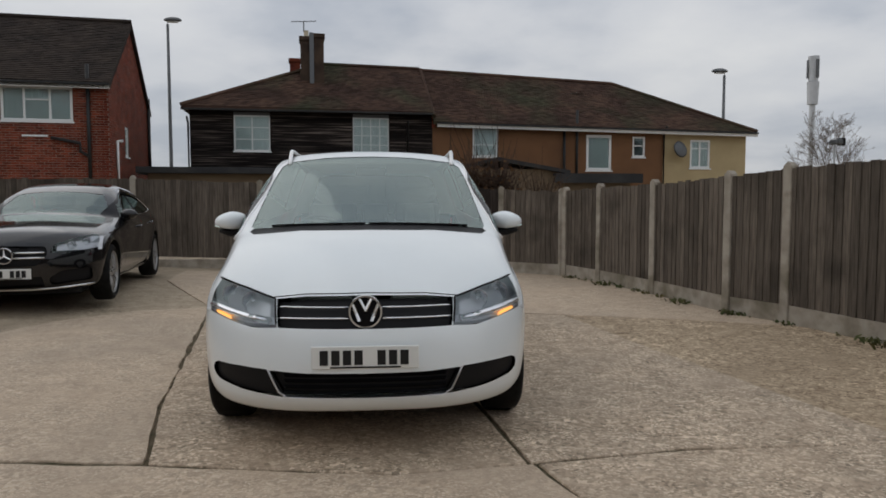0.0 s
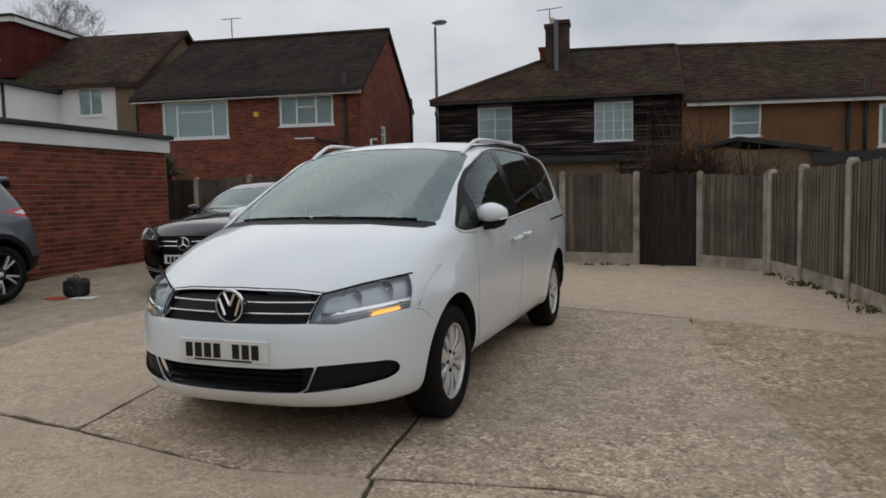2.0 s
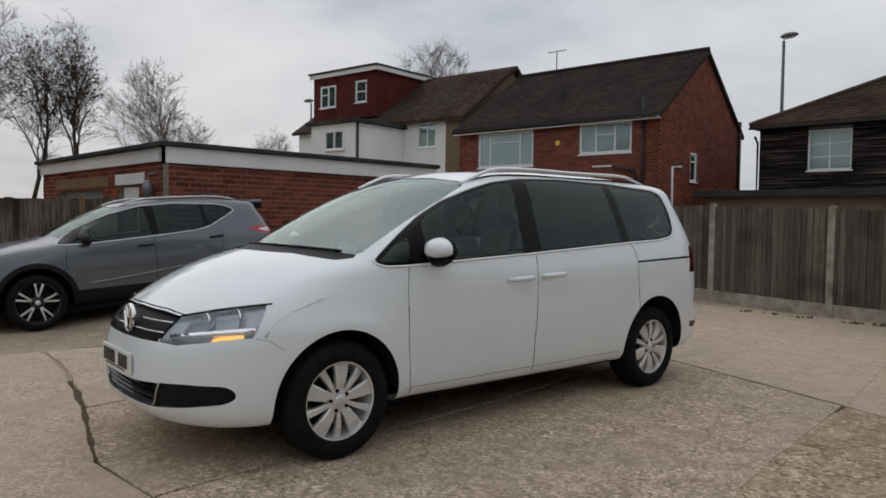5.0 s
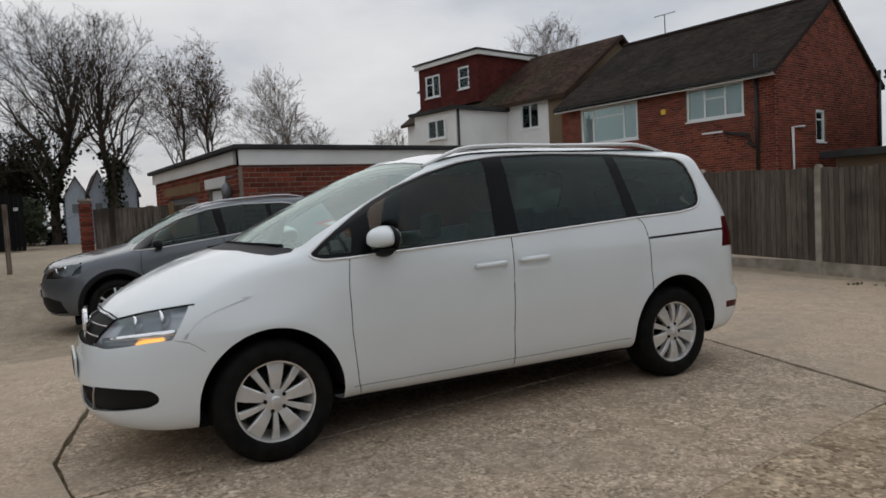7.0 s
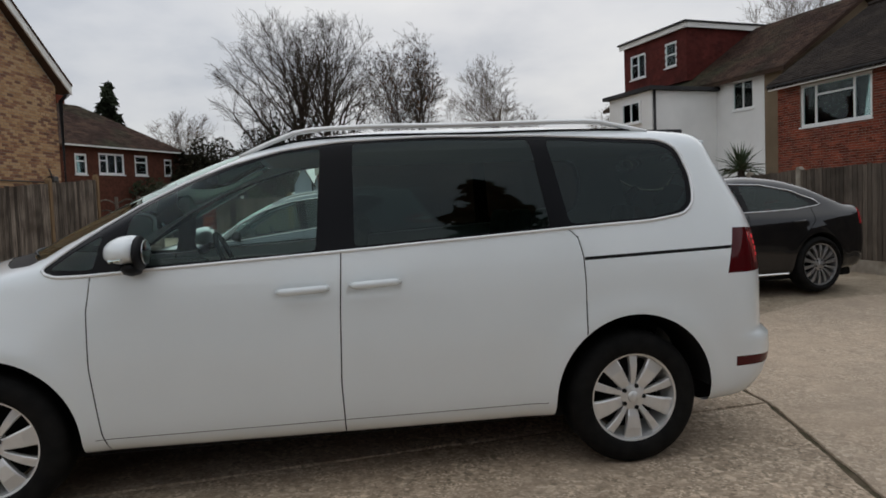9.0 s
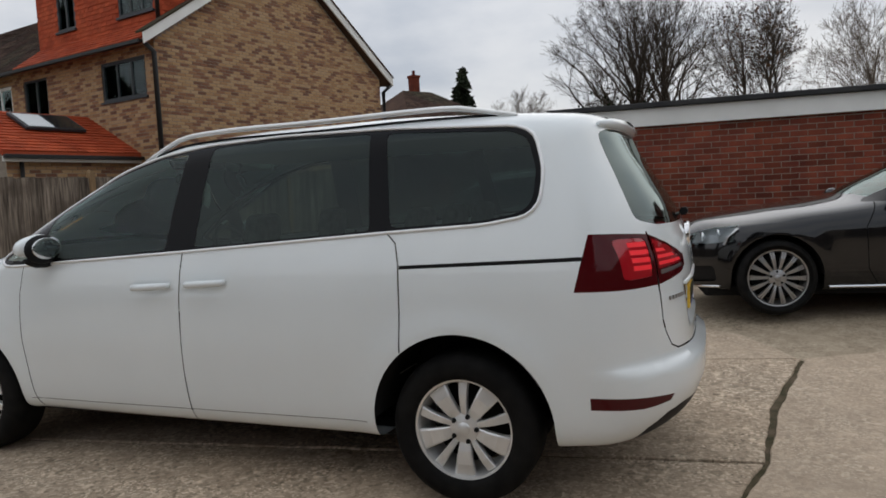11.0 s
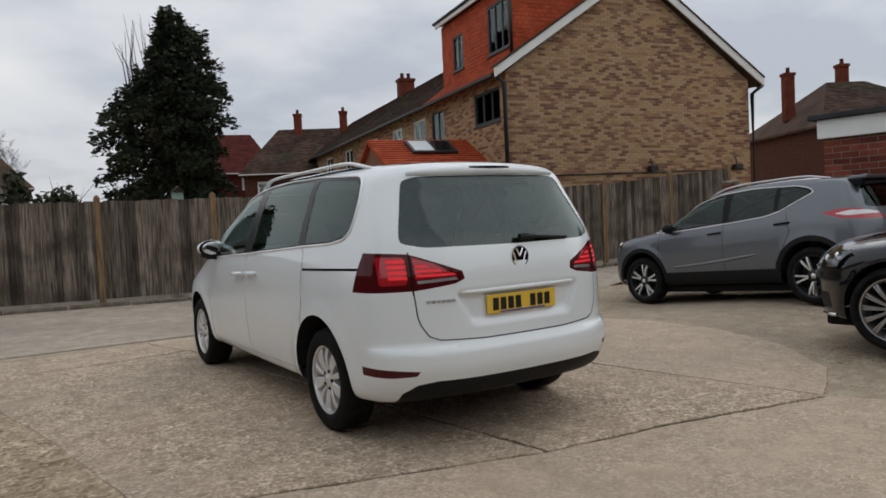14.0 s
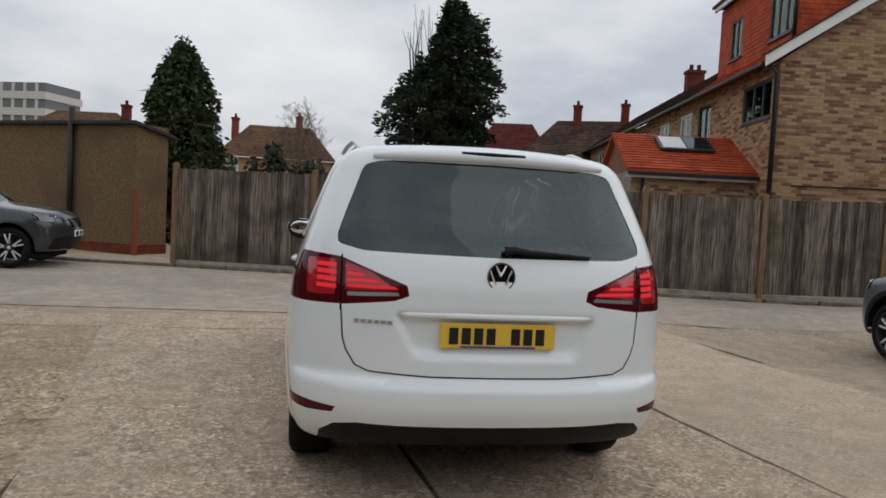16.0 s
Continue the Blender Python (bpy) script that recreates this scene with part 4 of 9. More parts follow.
# low outbuildings between the fence and the terrace
OB = thing("outbuilding", pose(1.53, 12.57, 0.33, 0, 0, 3.8) @ Matrix.Scale(0.825, 4), "low outbuilding with dark grey felt roof", "shed")
part("wall", box((0.9, 0, 0), (6.2, 3, 1.75)), M["render_tan"], OB)
slab_roof(OB, "roof", [(0.75, -0.25, 2.28), (1.75, -0.25, 2.52), (1.75, 3.2, 2.52), (0.75, 3.2, 2.28)], 0.1, M["felt"])
slab_roof(OB, "roof", [(1.75, -0.25, 2.52), (4.1, -0.25, 2.12), (4.1, 3.2, 2.12), (1.75, 3.2, 2.52)], 0.12, M["felt"])
part("gable_wall", box((0.9, -0.02, 1.70), (3.9, 0.05, 2.15)), M["render_tan"], OB)
part("fascia", box((3.6, -0.3, 1.72), (6.5, -0.22, 1.95)), M["felt"], OB)
part("roof", box((3.6, -0.3, 1.95), (6.5, 3.2, 2.02)), M["felt"], OB)
OB2 = thing("outbuilding", pose(-6.62, 15.24, 0.5, 0, 0, 9.8) @ Matrix.Scale(0.829, 4), "low flat-roofed rear extension with dark fascia", "shed")
part("wall", box((0, 0, 0), (8.0, 3.2, 1.9)), M["render_tan"], OB2)
part("roof", box((-0.35, -0.35, 1.9), (8.2, 3.3, 2.12), 0.02), M["felt"], OB2)
part("plinth", box((0, 0, -0.7), (8.0, 3.2, 0.01)), M["render_tan"], OB2)
part("plinth", box((0.9, 0, -0.5), (6.2, 3, 0.01)), M["render_tan"], OB)

# ---- red brick house with a gable, and the white semi beside it ----
HR = thing("brick_house", pose(-6.99, 13.46, 0.56, 0, 0, 8.9) @ Matrix.Scale(0.849, 4), "red brick house with dark tiled gable roof", "house")
holes = [(0.95, 3.48, 2.94, 4.23), (5.4, 7.35, 3.24, 4.27)]
bm = bmesh.new()
wall_mesh(bm, 8.35, 4.4, holes, 0.25, 0.0, -8.35)
part("wall", bm, M["mortar"], HR)
mR = Matrix.Translation((-8.35, 0, 0))
brick_face(HR, 8.35, 4.4, lambda u, z: z > 1.2 and not any(a - 0.02 < u < b + 0.02 and c - 0.02 < z < d + 0.02 for a, b, c, d in holes), mR, M["brick_red"], M["brick_red_piece"], (lambda u, z: u > 5 and z > 2.0, 150), 8)
add_window(HR, -7.40, -4.87, 2.94, 4.23, I4, (0.22, 0.76), ((1, 0.72),), None, M["curtain"], 0.075)
add_window(HR, -2.95, -1.0, 3.24, 4.27, I4, (0.32, 0.68), ((1, 0.62),), None, M["curtain"], 0.075)
part("alarm_box", box((-3.88, -0.08, 3.60), (-3.71, -0.01, 3.77), 0.02), M["plate_yellow"], HR, "yellow alarm box")
# gable end
mG = pose(0, 0, 0, 0, 0, 90)
bm = bmesh.new()
wall_mesh(bm, 7.1, 4.4, [(2.42, 3.0, 2.36, 3.36)], 0.25, -0.0)
add_prism(bm, [(0, 4.4), (7.1, 4.4), (3.6, 6.92)], lambda a, b, d: (a, d, b), 0.25)
bmesh.ops.transform(bm, matrix=mG, verts=bm.verts)
part("wall", bm, M["mortar"], HR)
gk = lambda u, z: z > 1.2 and z < 6.9 - abs(u - 3.58) * (2.5 / 3.58) and not (2.4 < u < 3.02 and 2.34 < z < 3.38)
brick_face(HR, 7.1, 6.9, gk, mG, M["brick_red"], M["brick_red_piece"], None, 9)
add_window(HR, 2.42, 3.0, 2.36, 3.36, mG, (), ((0, 0.7),), None, None, 0.07)
add_pipe(HR, [(0.07, 0.8, 0.5), (0.07, 0.8, 2.75), (0.07, 1.5, 2.80)], 0.045, M["upvc"])
add_pipe(HR, [(0.07, 7.0, 0.5), (0.07, 7.0, 4.9)], 0.06, M["black_pipe"])
add_pipe(HR, [(-0.55, -0.1, 0.5), (-0.55, -0.1, 4.95)], 0.055, M["black_pipe"])
add_pipe(HR, [(-0.55, -0.1, 2.2), (-0.8, -0.12, 2.35), (-0.8, -0.12, 2.6), (-1.6, -0.1, 2.75)], 0.05, M["black_pipe"])
part("overflow_pipe", box((-2.4, -0.05, 2.78), (-1.7, -0.01, 2.83)), M["upvc"], HR)
part("party_wall", box((-8.35, 0.0, 0), (-8.1, 7.1, 4.4)), M["mortar"], HR)
part("back_wall", box((-8.35, 6.9, 0), (0, 7.1, 4.4)), M["mortar"], HR)
slab_roof(HR, "roof", [(-8.5, -0.3, 4.40), (0.12, -0.3, 4.38), (0.12, 3.6, 7.06), (-8.1, 3.6, 7.06)], 0.14, M["tile_black"])
slab_roof(HR, "roof", [(0.12, 7.35, 4.38), (-8.5, 7.35, 4.4), (-8.1, 3.6, 7.06), (0.12, 3.6, 7.06)], 0.14, M["tile_black"])
tile_slope(HR, (-8.5, -0.3, 4.42), (0.12, -0.3, 4.40), (-8.1, 3.6, 7.07), (0.12, 3.6, 7.07), M["tile_black"], 0.13, 0.2, 0.02, 12)
part("fascia", box((-8.45, -0.30, 4.22), (0.1, -0.24, 4.33)), M["fascia"], HR, "white fascia")
part("gutter", box((-8.45, -0.40, 4.31), (0.1, -0.30, 4.37), 0.01), M["black_pipe"], HR)
bm = bmesh.new()
add_tube(bm, [(-8.1 + 0.82 * k, 3.6, 7.09) for k in range(11)], 0.09, 6)
part("ridge_tiles", bm, M["tile_black"], HR)

part("plinth", box((-8.35, 0.0, -0.8), (0.0, 7.1, 0.01)), M["mortar"], HR)

HS = thing("semi_detached_house", pose(-15.81, 12.75, 0.85, 0, 0, 11.1) @ Matrix.Scale(0.832, 4), "white rendered house with red tile-hung roof dormer", "house")
bm = bmesh.new()
wall_mesh(bm, 10.3, 4.85, [(8.01 - 0.0, 9.07, 3.73, 4.80)], 0.25, 0.0, -9.0)
part("wall", bm, M["render_white"], HS)
add_window(HS, -0.99, 0.07, 3.73, 4.80, I4, (0.5,), (), None, M["curtain"], 0.07)
part("wall", box((0.65, -0.06, 0), (1.45, 0.0, 4.85)), M["render_tan"], HS)
bm = bmesh.new()
add_prism(bm, [(0.0, 0), (7.2, 0), (7.2, 4.85), (3.7, 7.45), (0.0, 4.85)], lambda a, b, d: (1.25 + d, a, b), 0.2)
part("side_wall", bm, M["render_tan"], HS)
part("back_wall", box((-9, 7.0, 0), (1.3, 7.2, 4.85)), M["render_white"], HS)
part("side_wall", box((-9, 0.25, 0), (-8.8, 7.0, 4.85)), M["render_white"], HS)
slab_roof(HS, "roof", [(-9.2, -0.3, 4.88), (1.75, -0.3, 4.88), (1.75, 3.7, 7.62), (-9.2, 3.7, 7.62)], 0.14, M["tile_dark"])
slab_roof(HS, "roof", [(1.75, 7.5, 4.88), (-9.2, 7.5, 4.88), (-9.2, 3.7, 7.62), (1.75, 3.7, 7.62)], 0.14, M["tile_dark"])
tile_slope(HS, (-3.6, -0.3, 4.90), (1.75, -0.3, 4.90), (-3.6, 3.7, 7.63), (1.75, 3.7, 7.63), M["tile_dark"], 0.13, 0.2, 0.02, 14)
# dormer
bm = bmesh.new()
wall_mesh(bm, 4.38, 2.15, [(0.5, 1.62, 0.65, 1.72), (2.98, 3.74, 0.72, 1.75)], 0.2, 0.25, -8.15, 5.40)
add_box(bm, (-3.97, 0.45, 5.40), (-3.77, 4.2, 7.55))
add_box(bm, (-8.15, 0.45, 5.40), (-7.95, 4.2, 7.55))
dormer = part("dormer", bm, M["tile_red"], HS, "red tile-hung dormer")
tile_slope(dormer, (-8.15, 0.245, 5.40), (-3.77, 0.245, 5.40), (-8.15, 0.245, 7.55), (-3.77, 0.245, 7.55), M["tile_red"], 0.12, 0.17, 0.012, 15,
           lambda p: not (-7.65 < p.x < -6.53 and 6.05 < p.z < 7.12) and not (-5.17 < p.x < -4.41 and 6.12 < p.z < 7.15))
tile_slope(dormer, (-3.765, 0.25, 5.40), (-3.765, 4.2, 5.40), (-3.765, 0.25, 7.55), (-3.765, 4.2, 7.55), M["tile_red"], 0.12, 0.17, 0.012, 16)
mD = Matrix.Translation((0, 0.22, 0))
add_window(HS, -7.65, -6.53, 6.05, 7.12, mD, (0.5,), ((0, 0.6),), None, M["curtain"], 0.07)
add_window(HS, -5.17, -4.41, 6.12, 7.15, mD, (), ((0, 0.5),), None, M["curtain"], 0.07)
part("fascia", box((-8.3, 0.08, 7.52), (-3.65, 0.16, 7.72)), M["fascia"], HS, "white fascia")
part("fascia", box((-3.68, 0.16, 7.52), (-3.60, 4.2, 7.72)), M["fascia"], HS, "white fascia")
part("dormer_roof", box((-8.35, 0.0, 7.72), (-3.55, 4.3, 7.80), 0.01), M["felt"], HS)
# first-floor extension
part("extension_wall", box((-4.55, -3.0, 0.0), (-1.8, 0.0, 4.60), 0.01), M["render_white"], HS, "white render")
part("extension_roof", box((-4.75, -3.2, 4.60), (-1.6, 0.1, 4.74), 0.01), M["felt"], HS)
add_window(HS, -3.6, -2.43, 3.50, 4.32, Matrix.Translation((0, -3.09, 0)), (0.5,), (), None, None, 0.07)
add_pipe(HS, [(-1.75, -2.9, 0.5), (-1.75, -2.9, 4.6)], 0.05, M["black_pipe"])
part("plinth", box((-9.0, -3.0, -1.1), (1.45, 7.2, 0.01)), M["render_white"], HS)
add_aerial((-13.6, 16.7, 6.65), 0.95, 40, 0.5)


def hipped_house(at, turn, w, d, eave, ridge, wall_mat, roof_mat, wins, chimneys, label, hip=0.42, seed=20, size=1.0):
    h = thing("house", pose(*at, 0, 0, turn) @ Matrix.Scale(size, 4), label, "house", "houses beyond the road")
    holes = [(a, b, c, e) for a, b, c, e in wins]
    bm = bmesh.new()
    wall_mesh(bm, w, eave, holes, 0.25, 0.0)
    add_box(bm, (0, 0.25, 0), (0.25, d, eave))
    add_box(bm, (w - 0.25, 0.25, 0), (w, d, eave))
    add_box(bm, (0.25, d - 0.25, 0), (w - 0.25, d, eave))
    part("wall", bm, wall_mat, h)
    for a, b, c, e in wins:
        n = max(1, round((b - a) / 0.6))
        add_window(h, a, b, c, e, I4, tuple(k / n for k in range(1, n)), ((0, 0.65),), None, M["curtain"], 0.09)
    o = 0.3
    r0, r1 = (-o + w * hip * 0.5, d / 2, ridge), (w + o - w * hip * 0.5, d / 2, ridge)
    c00, c10, c11, c01 = (-o, -o, eave), (w + o, -o, eave), (w + o, d + o, eave), (-o, d + o, eave)
    slab_roof(h, "roof", [c00, c10, r1, r0], 0.12, roof_mat)
    slab_roof(h, "roof", [c11, c01, r0, r1], 0.12, roof_mat)
    slab_roof(h, "roof", [c01, c00, r0], 0.12, roof_mat)
    slab_roof(h, "roof", [c10, c11, r1], 0.12, roof_mat)
    up = Vector((0, 0, 0.01))
    tile_slope(h, Vector(c00) + up, Vector(c10) + up, Vector(r0) + up, Vector(r1) + up, roof_mat, 0.2, 0.3, 0.025, seed)
    part("gutter", box((-o, -o - 0.1, eave - 0.08), (w + o, -o, eave - 0.01)), M["fascia"], h)
    for u, v, z0, z1 in chimneys:
        add_chimney(h, u, v, z0, z1, 0.52, 0.46, M["brick_red_piece"], 1, M["tile_red"])
    return h


# ---- the yellow brick end house with its orange-tiled dormer ----
HB = thing("end_of_terrace_house", pose(-8.65, -8.51, -0.15, 0, 0, 168.8) @ Matrix.Scale(0.952, 4), "yellow brick end house with white bargeboards and orange tile-hung dormer", "house")
GW, GE, GZ = 8.32, 5.32, 8.22
bm = bmesh.new()
wall_mesh(bm, GW, GE, [], 0.25, 0.0)
add_prism(bm, [(0, GE), (GW, GE), (GW / 2, GZ)], lambda a, b, d: (a, d, b), 0.25)
part("wall", bm, M["mortar"], HB)
kb = lambda u, z: z < GZ - 0.05 - abs(u - GW / 2) * (GZ - GE) / (GW / 2)
brick_face(HB, GW, GZ, lambda u, z: kb(u, z) and z > 1.3, I4, M["brick_tan"], M["brick_tan_piece"], (lambda u, z: 2.0 < z < 5.0 and u < 5, 300), 21)
mS = pose(0, 0, 0, 0, 0, -90)  # side wall, running away from the corner
mS = Matrix.Translation((0, 30.0, 0)) @ mS
side_holes = [(30 - 2.0, 30 - 0.35, 4.12, 5.02), (30 - 5.4, 30 - 4.3, 4.0, 5.05), (30 - 7.2, 30 - 6.0, 4.0, 5.0), (30 - 9.6, 30 - 8.4, 4.0, 5.0), (30 - 13, 30 - 11.6, 4.0, 5.0), (30 - 17, 30 - 15.6, 4.0, 5.0), (30 - 21, 30 - 19.6, 4.0, 5.0)]
bm = bmesh.new()
wall_mesh(bm, 30, GE, side_holes, 0.25, 0.0)
bmesh.ops.transform(bm, matrix=mS, verts=bm.verts)
part("wall", bm, M["mortar"], HB)
brick_face(HB, 30, GE, lambda u, z: z > 2.2 and not any(a < u < b and c < z < d for a, b, c, d in side_holes), mS, M["brick_tan"], M["brick_tan_piece"], None, 22)
# the pale sheets put the sky's reflection into these panes
for k, (a, b, c, d) in enumerate(side_holes):
    add_window(HB, a, b, c, d, mS, (0.5,) if k else (0.34, 0.67), (), M["grey_frame"] if k < 2 else None, M["curtain"], 0.07)
part("wall", box((GW - 0.25, 0.25, 0), (GW, 30, GE)), M["mortar"], HB)
part("wall", box((0.25, 29.8, 0), (GW - 0.25, 30, GE)), M["mortar"], HB)
slab_roof(HB, "roof", [(-0.35, -0.2, GE - 0.05), (-0.35, 5.2, GE - 0.05), (GW / 2, 5.2, GZ + 0.12), (GW / 2, -0.2, GZ + 0.12)], 0.12, M["tile_orange"])
slab_roof(HB, "roof", [(-0.35, 5.2, GE - 0.05), (-0.35, 30.2, GE - 0.05), (GW / 2, 30.2, GZ + 0.12), (GW / 2, 5.2, GZ + 0.12)], 0.12, M["tile_dark"])
slab_roof(HB, "roof", [(GW + 0.35, 30.2, GE - 0.05), (GW + 0.35, -0.2, GE - 0.05), (GW / 2, -0.2, GZ + 0.12), (GW / 2, 30.2, GZ + 0.12)], 0.12, M["tile_dark"])
tile_slope(HB, (-0.35, 5.2, GE - 0.04), (-0.35, 30.2, GE - 0.04), (GW / 2, 5.2, GZ + 0.13), (GW / 2, 30.2, GZ + 0.13), M["tile_dark"], 0.16, 0.25, 0.02, 23)
tile_slope(HB, (-0.35, -0.2, GE - 0.04), (-0.35, 5.2, GE - 0.04), (0.45, -0.2, GE + 0.56), (0.45, 5.2, GE + 0.56), M["tile_orange"], 0.15, 0.22, 0.02, 24)
tile_slope(HB, (0.45, -0.2, GE + 0.57), (0.45, 0.22, GE + 0.57), (GW / 2, -0.2, GZ + 0.13), (GW / 2, 0.22, GZ + 0.13), M["tile_orange"], 0.15, 0.22, 0.02, 25)
for s in (-1, 1):
    a = Vector((GW / 2 + s * (GW / 2 + 0.42), 0, GE - 0.14))
    b = Vector((GW / 2, 0, GZ + 0.06))
    bm = bmesh.new()
    add_prism(bm, [(a.x, a.z - 0.06), (b.x, b.z - 0.12), (b.x, b.z + 0.12), (a.x, a.z + 0.18)], lambda p, q, d: (p, -0.24 + d, q), 0.04)
    part("bargeboard", bm, M["fascia"], HB, "white bargeboard")
    bm = bmesh.new()
    add_prism(bm, [(a.x, a.z + 0.185), (b.x, b.z + 0.125), (b.x, b.z + 0.17), (a.x, a.z + 0.23)], lambda p, q, d: (p, -0.27 + d, q), 0.3)
    part("verge", bm, M["tile_dark"], HB)
DW, DT = 0.42, 7.82
bm = bmesh.new()
dh = [(30 - 1.75, 30 - 0.45, 6.12, 7.5), (30 - 4.3, 30 - 3.5, 6.18, 7.28)]
wall_mesh(bm, 4.9, DT - 5.7, [(a - 24.8, b - 24.8, c - 5.7, d - 5.7) for a, b, c, d in dh], 0.2, 0.0, 24.8, 5.7)
bmesh.ops.transform(bm, matrix=Matrix.Translation((DW, 0, 0)) @ mS, verts=bm.verts)
add_box(bm, (DW + 0.2, 0.3, 5.8), (GW / 2, 0.5, DT))
add_box(bm, (DW + 0.2, 5.0, 5.8), (GW / 2, 5.2, DT))
dormer = part("dormer", bm, M["tile_orange"], HB, "orange tile-hung box dormer")
tile_slope(dormer, (DW - 0.005, 5.2, 5.7), (DW - 0.005, 0.3, 5.7), (DW - 0.005, 5.2, DT), (DW - 0.005, 0.3, DT), M["tile_orange"], 0.11, 0.17, 0.014, 26,
           lambda p: not (0.42 < p.y < 1.78 and 6.08 < p.z < 7.54) and not (3.47 < p.y < 4.33 and 6.14 < p.z < 7.32))
tile_slope(dormer, (DW, 0.295, 5.75), (GW / 2, 0.295, 5.75), (DW, 0.295, DT), (GW / 2, 0.295, DT), M["tile_orange"], 0.11, 0.17, 0.014, 27,
           lambda p: p.z > GE - 0.05 + (p.x + 0.35) * (GZ - GE) / (GW / 2) + 0.1)
# dormer panes: sky reflection painted by the pale sheet behind
for a, b, c, d in dh:
    add_window(HB, a, b, c, d, Matrix.Translation((DW - 0.02, 0, 0)) @ mS, (0.34, 0.67) if b - a > 1 else (0.5,), (), M["grey_frame"], M["curtain"], 0.07)
part("dormer_roof", box((DW - 0.25, 0.1, DT + 0.10), (GW / 2 + 0.3, 5.4, DT + 0.18), 0.01), M["felt"], HB)
part("fascia", box((DW - 0.2, 0.12, DT - 0.02), (GW / 2, 0.18, DT + 0.10)), M["fascia"], HB)
part("fascia", box((DW - 0.2, 0.18, DT - 0.02), (DW - 0.14, 5.3, DT + 0.10)), M["fascia"], HB)
add_pipe(HB, [(DW - 0.08, 0.22, 5.8), (DW - 0.08, 0.22, DT)], 0.05, M["black_pipe"])
add_pipe(HB, [(-0.1, -0.12, 0.5), (-0.1, -0.12, 5.0), (-0.35, -0.05, 5.25)], 0.06, M["black_pipe"])
add_pipe(HB, [(GW + 0.05, -0.1, 0.5), (GW + 0.05, -0.1, 4.9), (GW + 0.45, -0.1, 5.15), (GW + 0.45, 0.3, 5.25)], 0.06, M["black_pipe"])
part("gutter", box((-0.46, -0.1, GE - 0.16), (-0.34, 30, GE - 0.08), 0.01), M["black_pipe"], HB)
add_pipe(HB, [(0.4, -0.06, 2.55), (8.1, -0.06, 2.62)], 0.02, M["black_pipe"])
for u in (4.55, 7.7):
    bm = box((u - 0.14, -0.22, 2.62), (u + 0.14, -0.04, 2.78), 0.03)
    add_tube(bm, [(u, -0.1, 2.78), (u, -0.05, 2.95), (u, -0.02, 2.98)], 0.02, 6)
    part("floodlight", bm, M["black_pipe"], HB)
add_chimney(HB, GW / 2, 9.5, 7.9, 9.1, 0.8, 0.6, M["brick_red_piece"], 2, M["tile_red"])
add_chimney(HB, GW / 2, 19.5, 7.9, 9.1, 0.8, 0.6, M["brick_red_piece"], 2, M["tile_red"])
# single-storey extension with a roof window
ext = thing("house_extension", pose(-8.69, -8.55, -0.14, 0, 0, 169.0) @ Matrix.Scale(0.948, 4), "single-storey yellow brick extension with orange tiled roof", "house")
part("wall", box((-2.95, 0.9, 0), (-0.02, 4.2, 2.78)), M["mortar"], ext)
brick_face(ext, 2.93, 2.78, lambda u, z: z > 1.3, Matrix.Translation((-2.95, 0.9, 0)), M["brick_tan"], M["brick_tan_piece"], None, 28)
bm = bmesh.new()
add_prism(bm, [(0.9, 2.78), (4.2, 2.78), (2.7, 3.75)], lambda a, b, d: (-2.95 + d, a, b), 0.2)
part("gable_wall", bm, M["brick_tan_piece"], ext)
slab_roof(ext, "roof", [(-3.1, 0.7, 2.82), (0.0, 0.7, 2.82), (0.0, 2.7, 3.86), (-3.1, 2.7, 3.86)], 0.1, M["tile_orange"])
slab_roof(ext, "roof", [(0.0, 4.4, 2.82), (-3.1, 4.4, 2.82), (-3.1, 2.7, 3.86), (0.0, 2.7, 3.86)], 0.1, M["tile_orange"])
tile_slope(ext, (-3.1, 0.7, 2.83), (0.0, 0.7, 2.83), (-3.1, 2.7, 3.87), (0.0, 2.7, 3.87), M["tile_orange"], 0.16, 0.22, 0.025, 29)
part("gutter", box((-3.1, 0.58, 2.68), (0.0, 0.70, 2.76), 0.01), M["black_pipe"], ext)
part("fascia", box((-3.1, 0.70, 2.62), (0.0, 0.74, 2.74)), M["fascia"], ext)
add_pipe(ext, [(-2.7, 0.8, 0.5), (-2.7, 0.8, 2.7)], 0.045, M["black_pipe"])
rw = part("roof_window", box((-2.1, 0, 0), (-0.75, 0.85, 0.07), 0.01), M["grey_frame"], ext)
rw.matrix_basis = Matrix.Translation((0, 1.62, 3.36)) @ pose(0, 0, 0, 27.5, 0, 0)
part("pane", box((-2.02, 0.07, 0.068), (-1.45, 0.78, 0.076)), M["curtain"], rw)
part("pane", box((-1.40, 0.07, 0.068), (-0.83, 0.78, 0.076)), M["pane"], rw)

hipped_house((-26.38, -10.15, -0.1), 149.2, 7.5, 8.8, 5.3, 8.0, M["brick_brown"], M["tile_dark"], [(0.5, 1.2, 3.9, 4.9), (1.9, 3.5, 3.95, 5.0), (4.2, 5.1, 3.95, 5.0), (6.3, 6.9, 4.0, 4.9)], [(3.7, 4.6, 6.8, 9.0), (0.6, 4.4, 6.0, 8.6)], "red brick house with brown hipped roof and chimneys", 0.8, 31, 0.85)
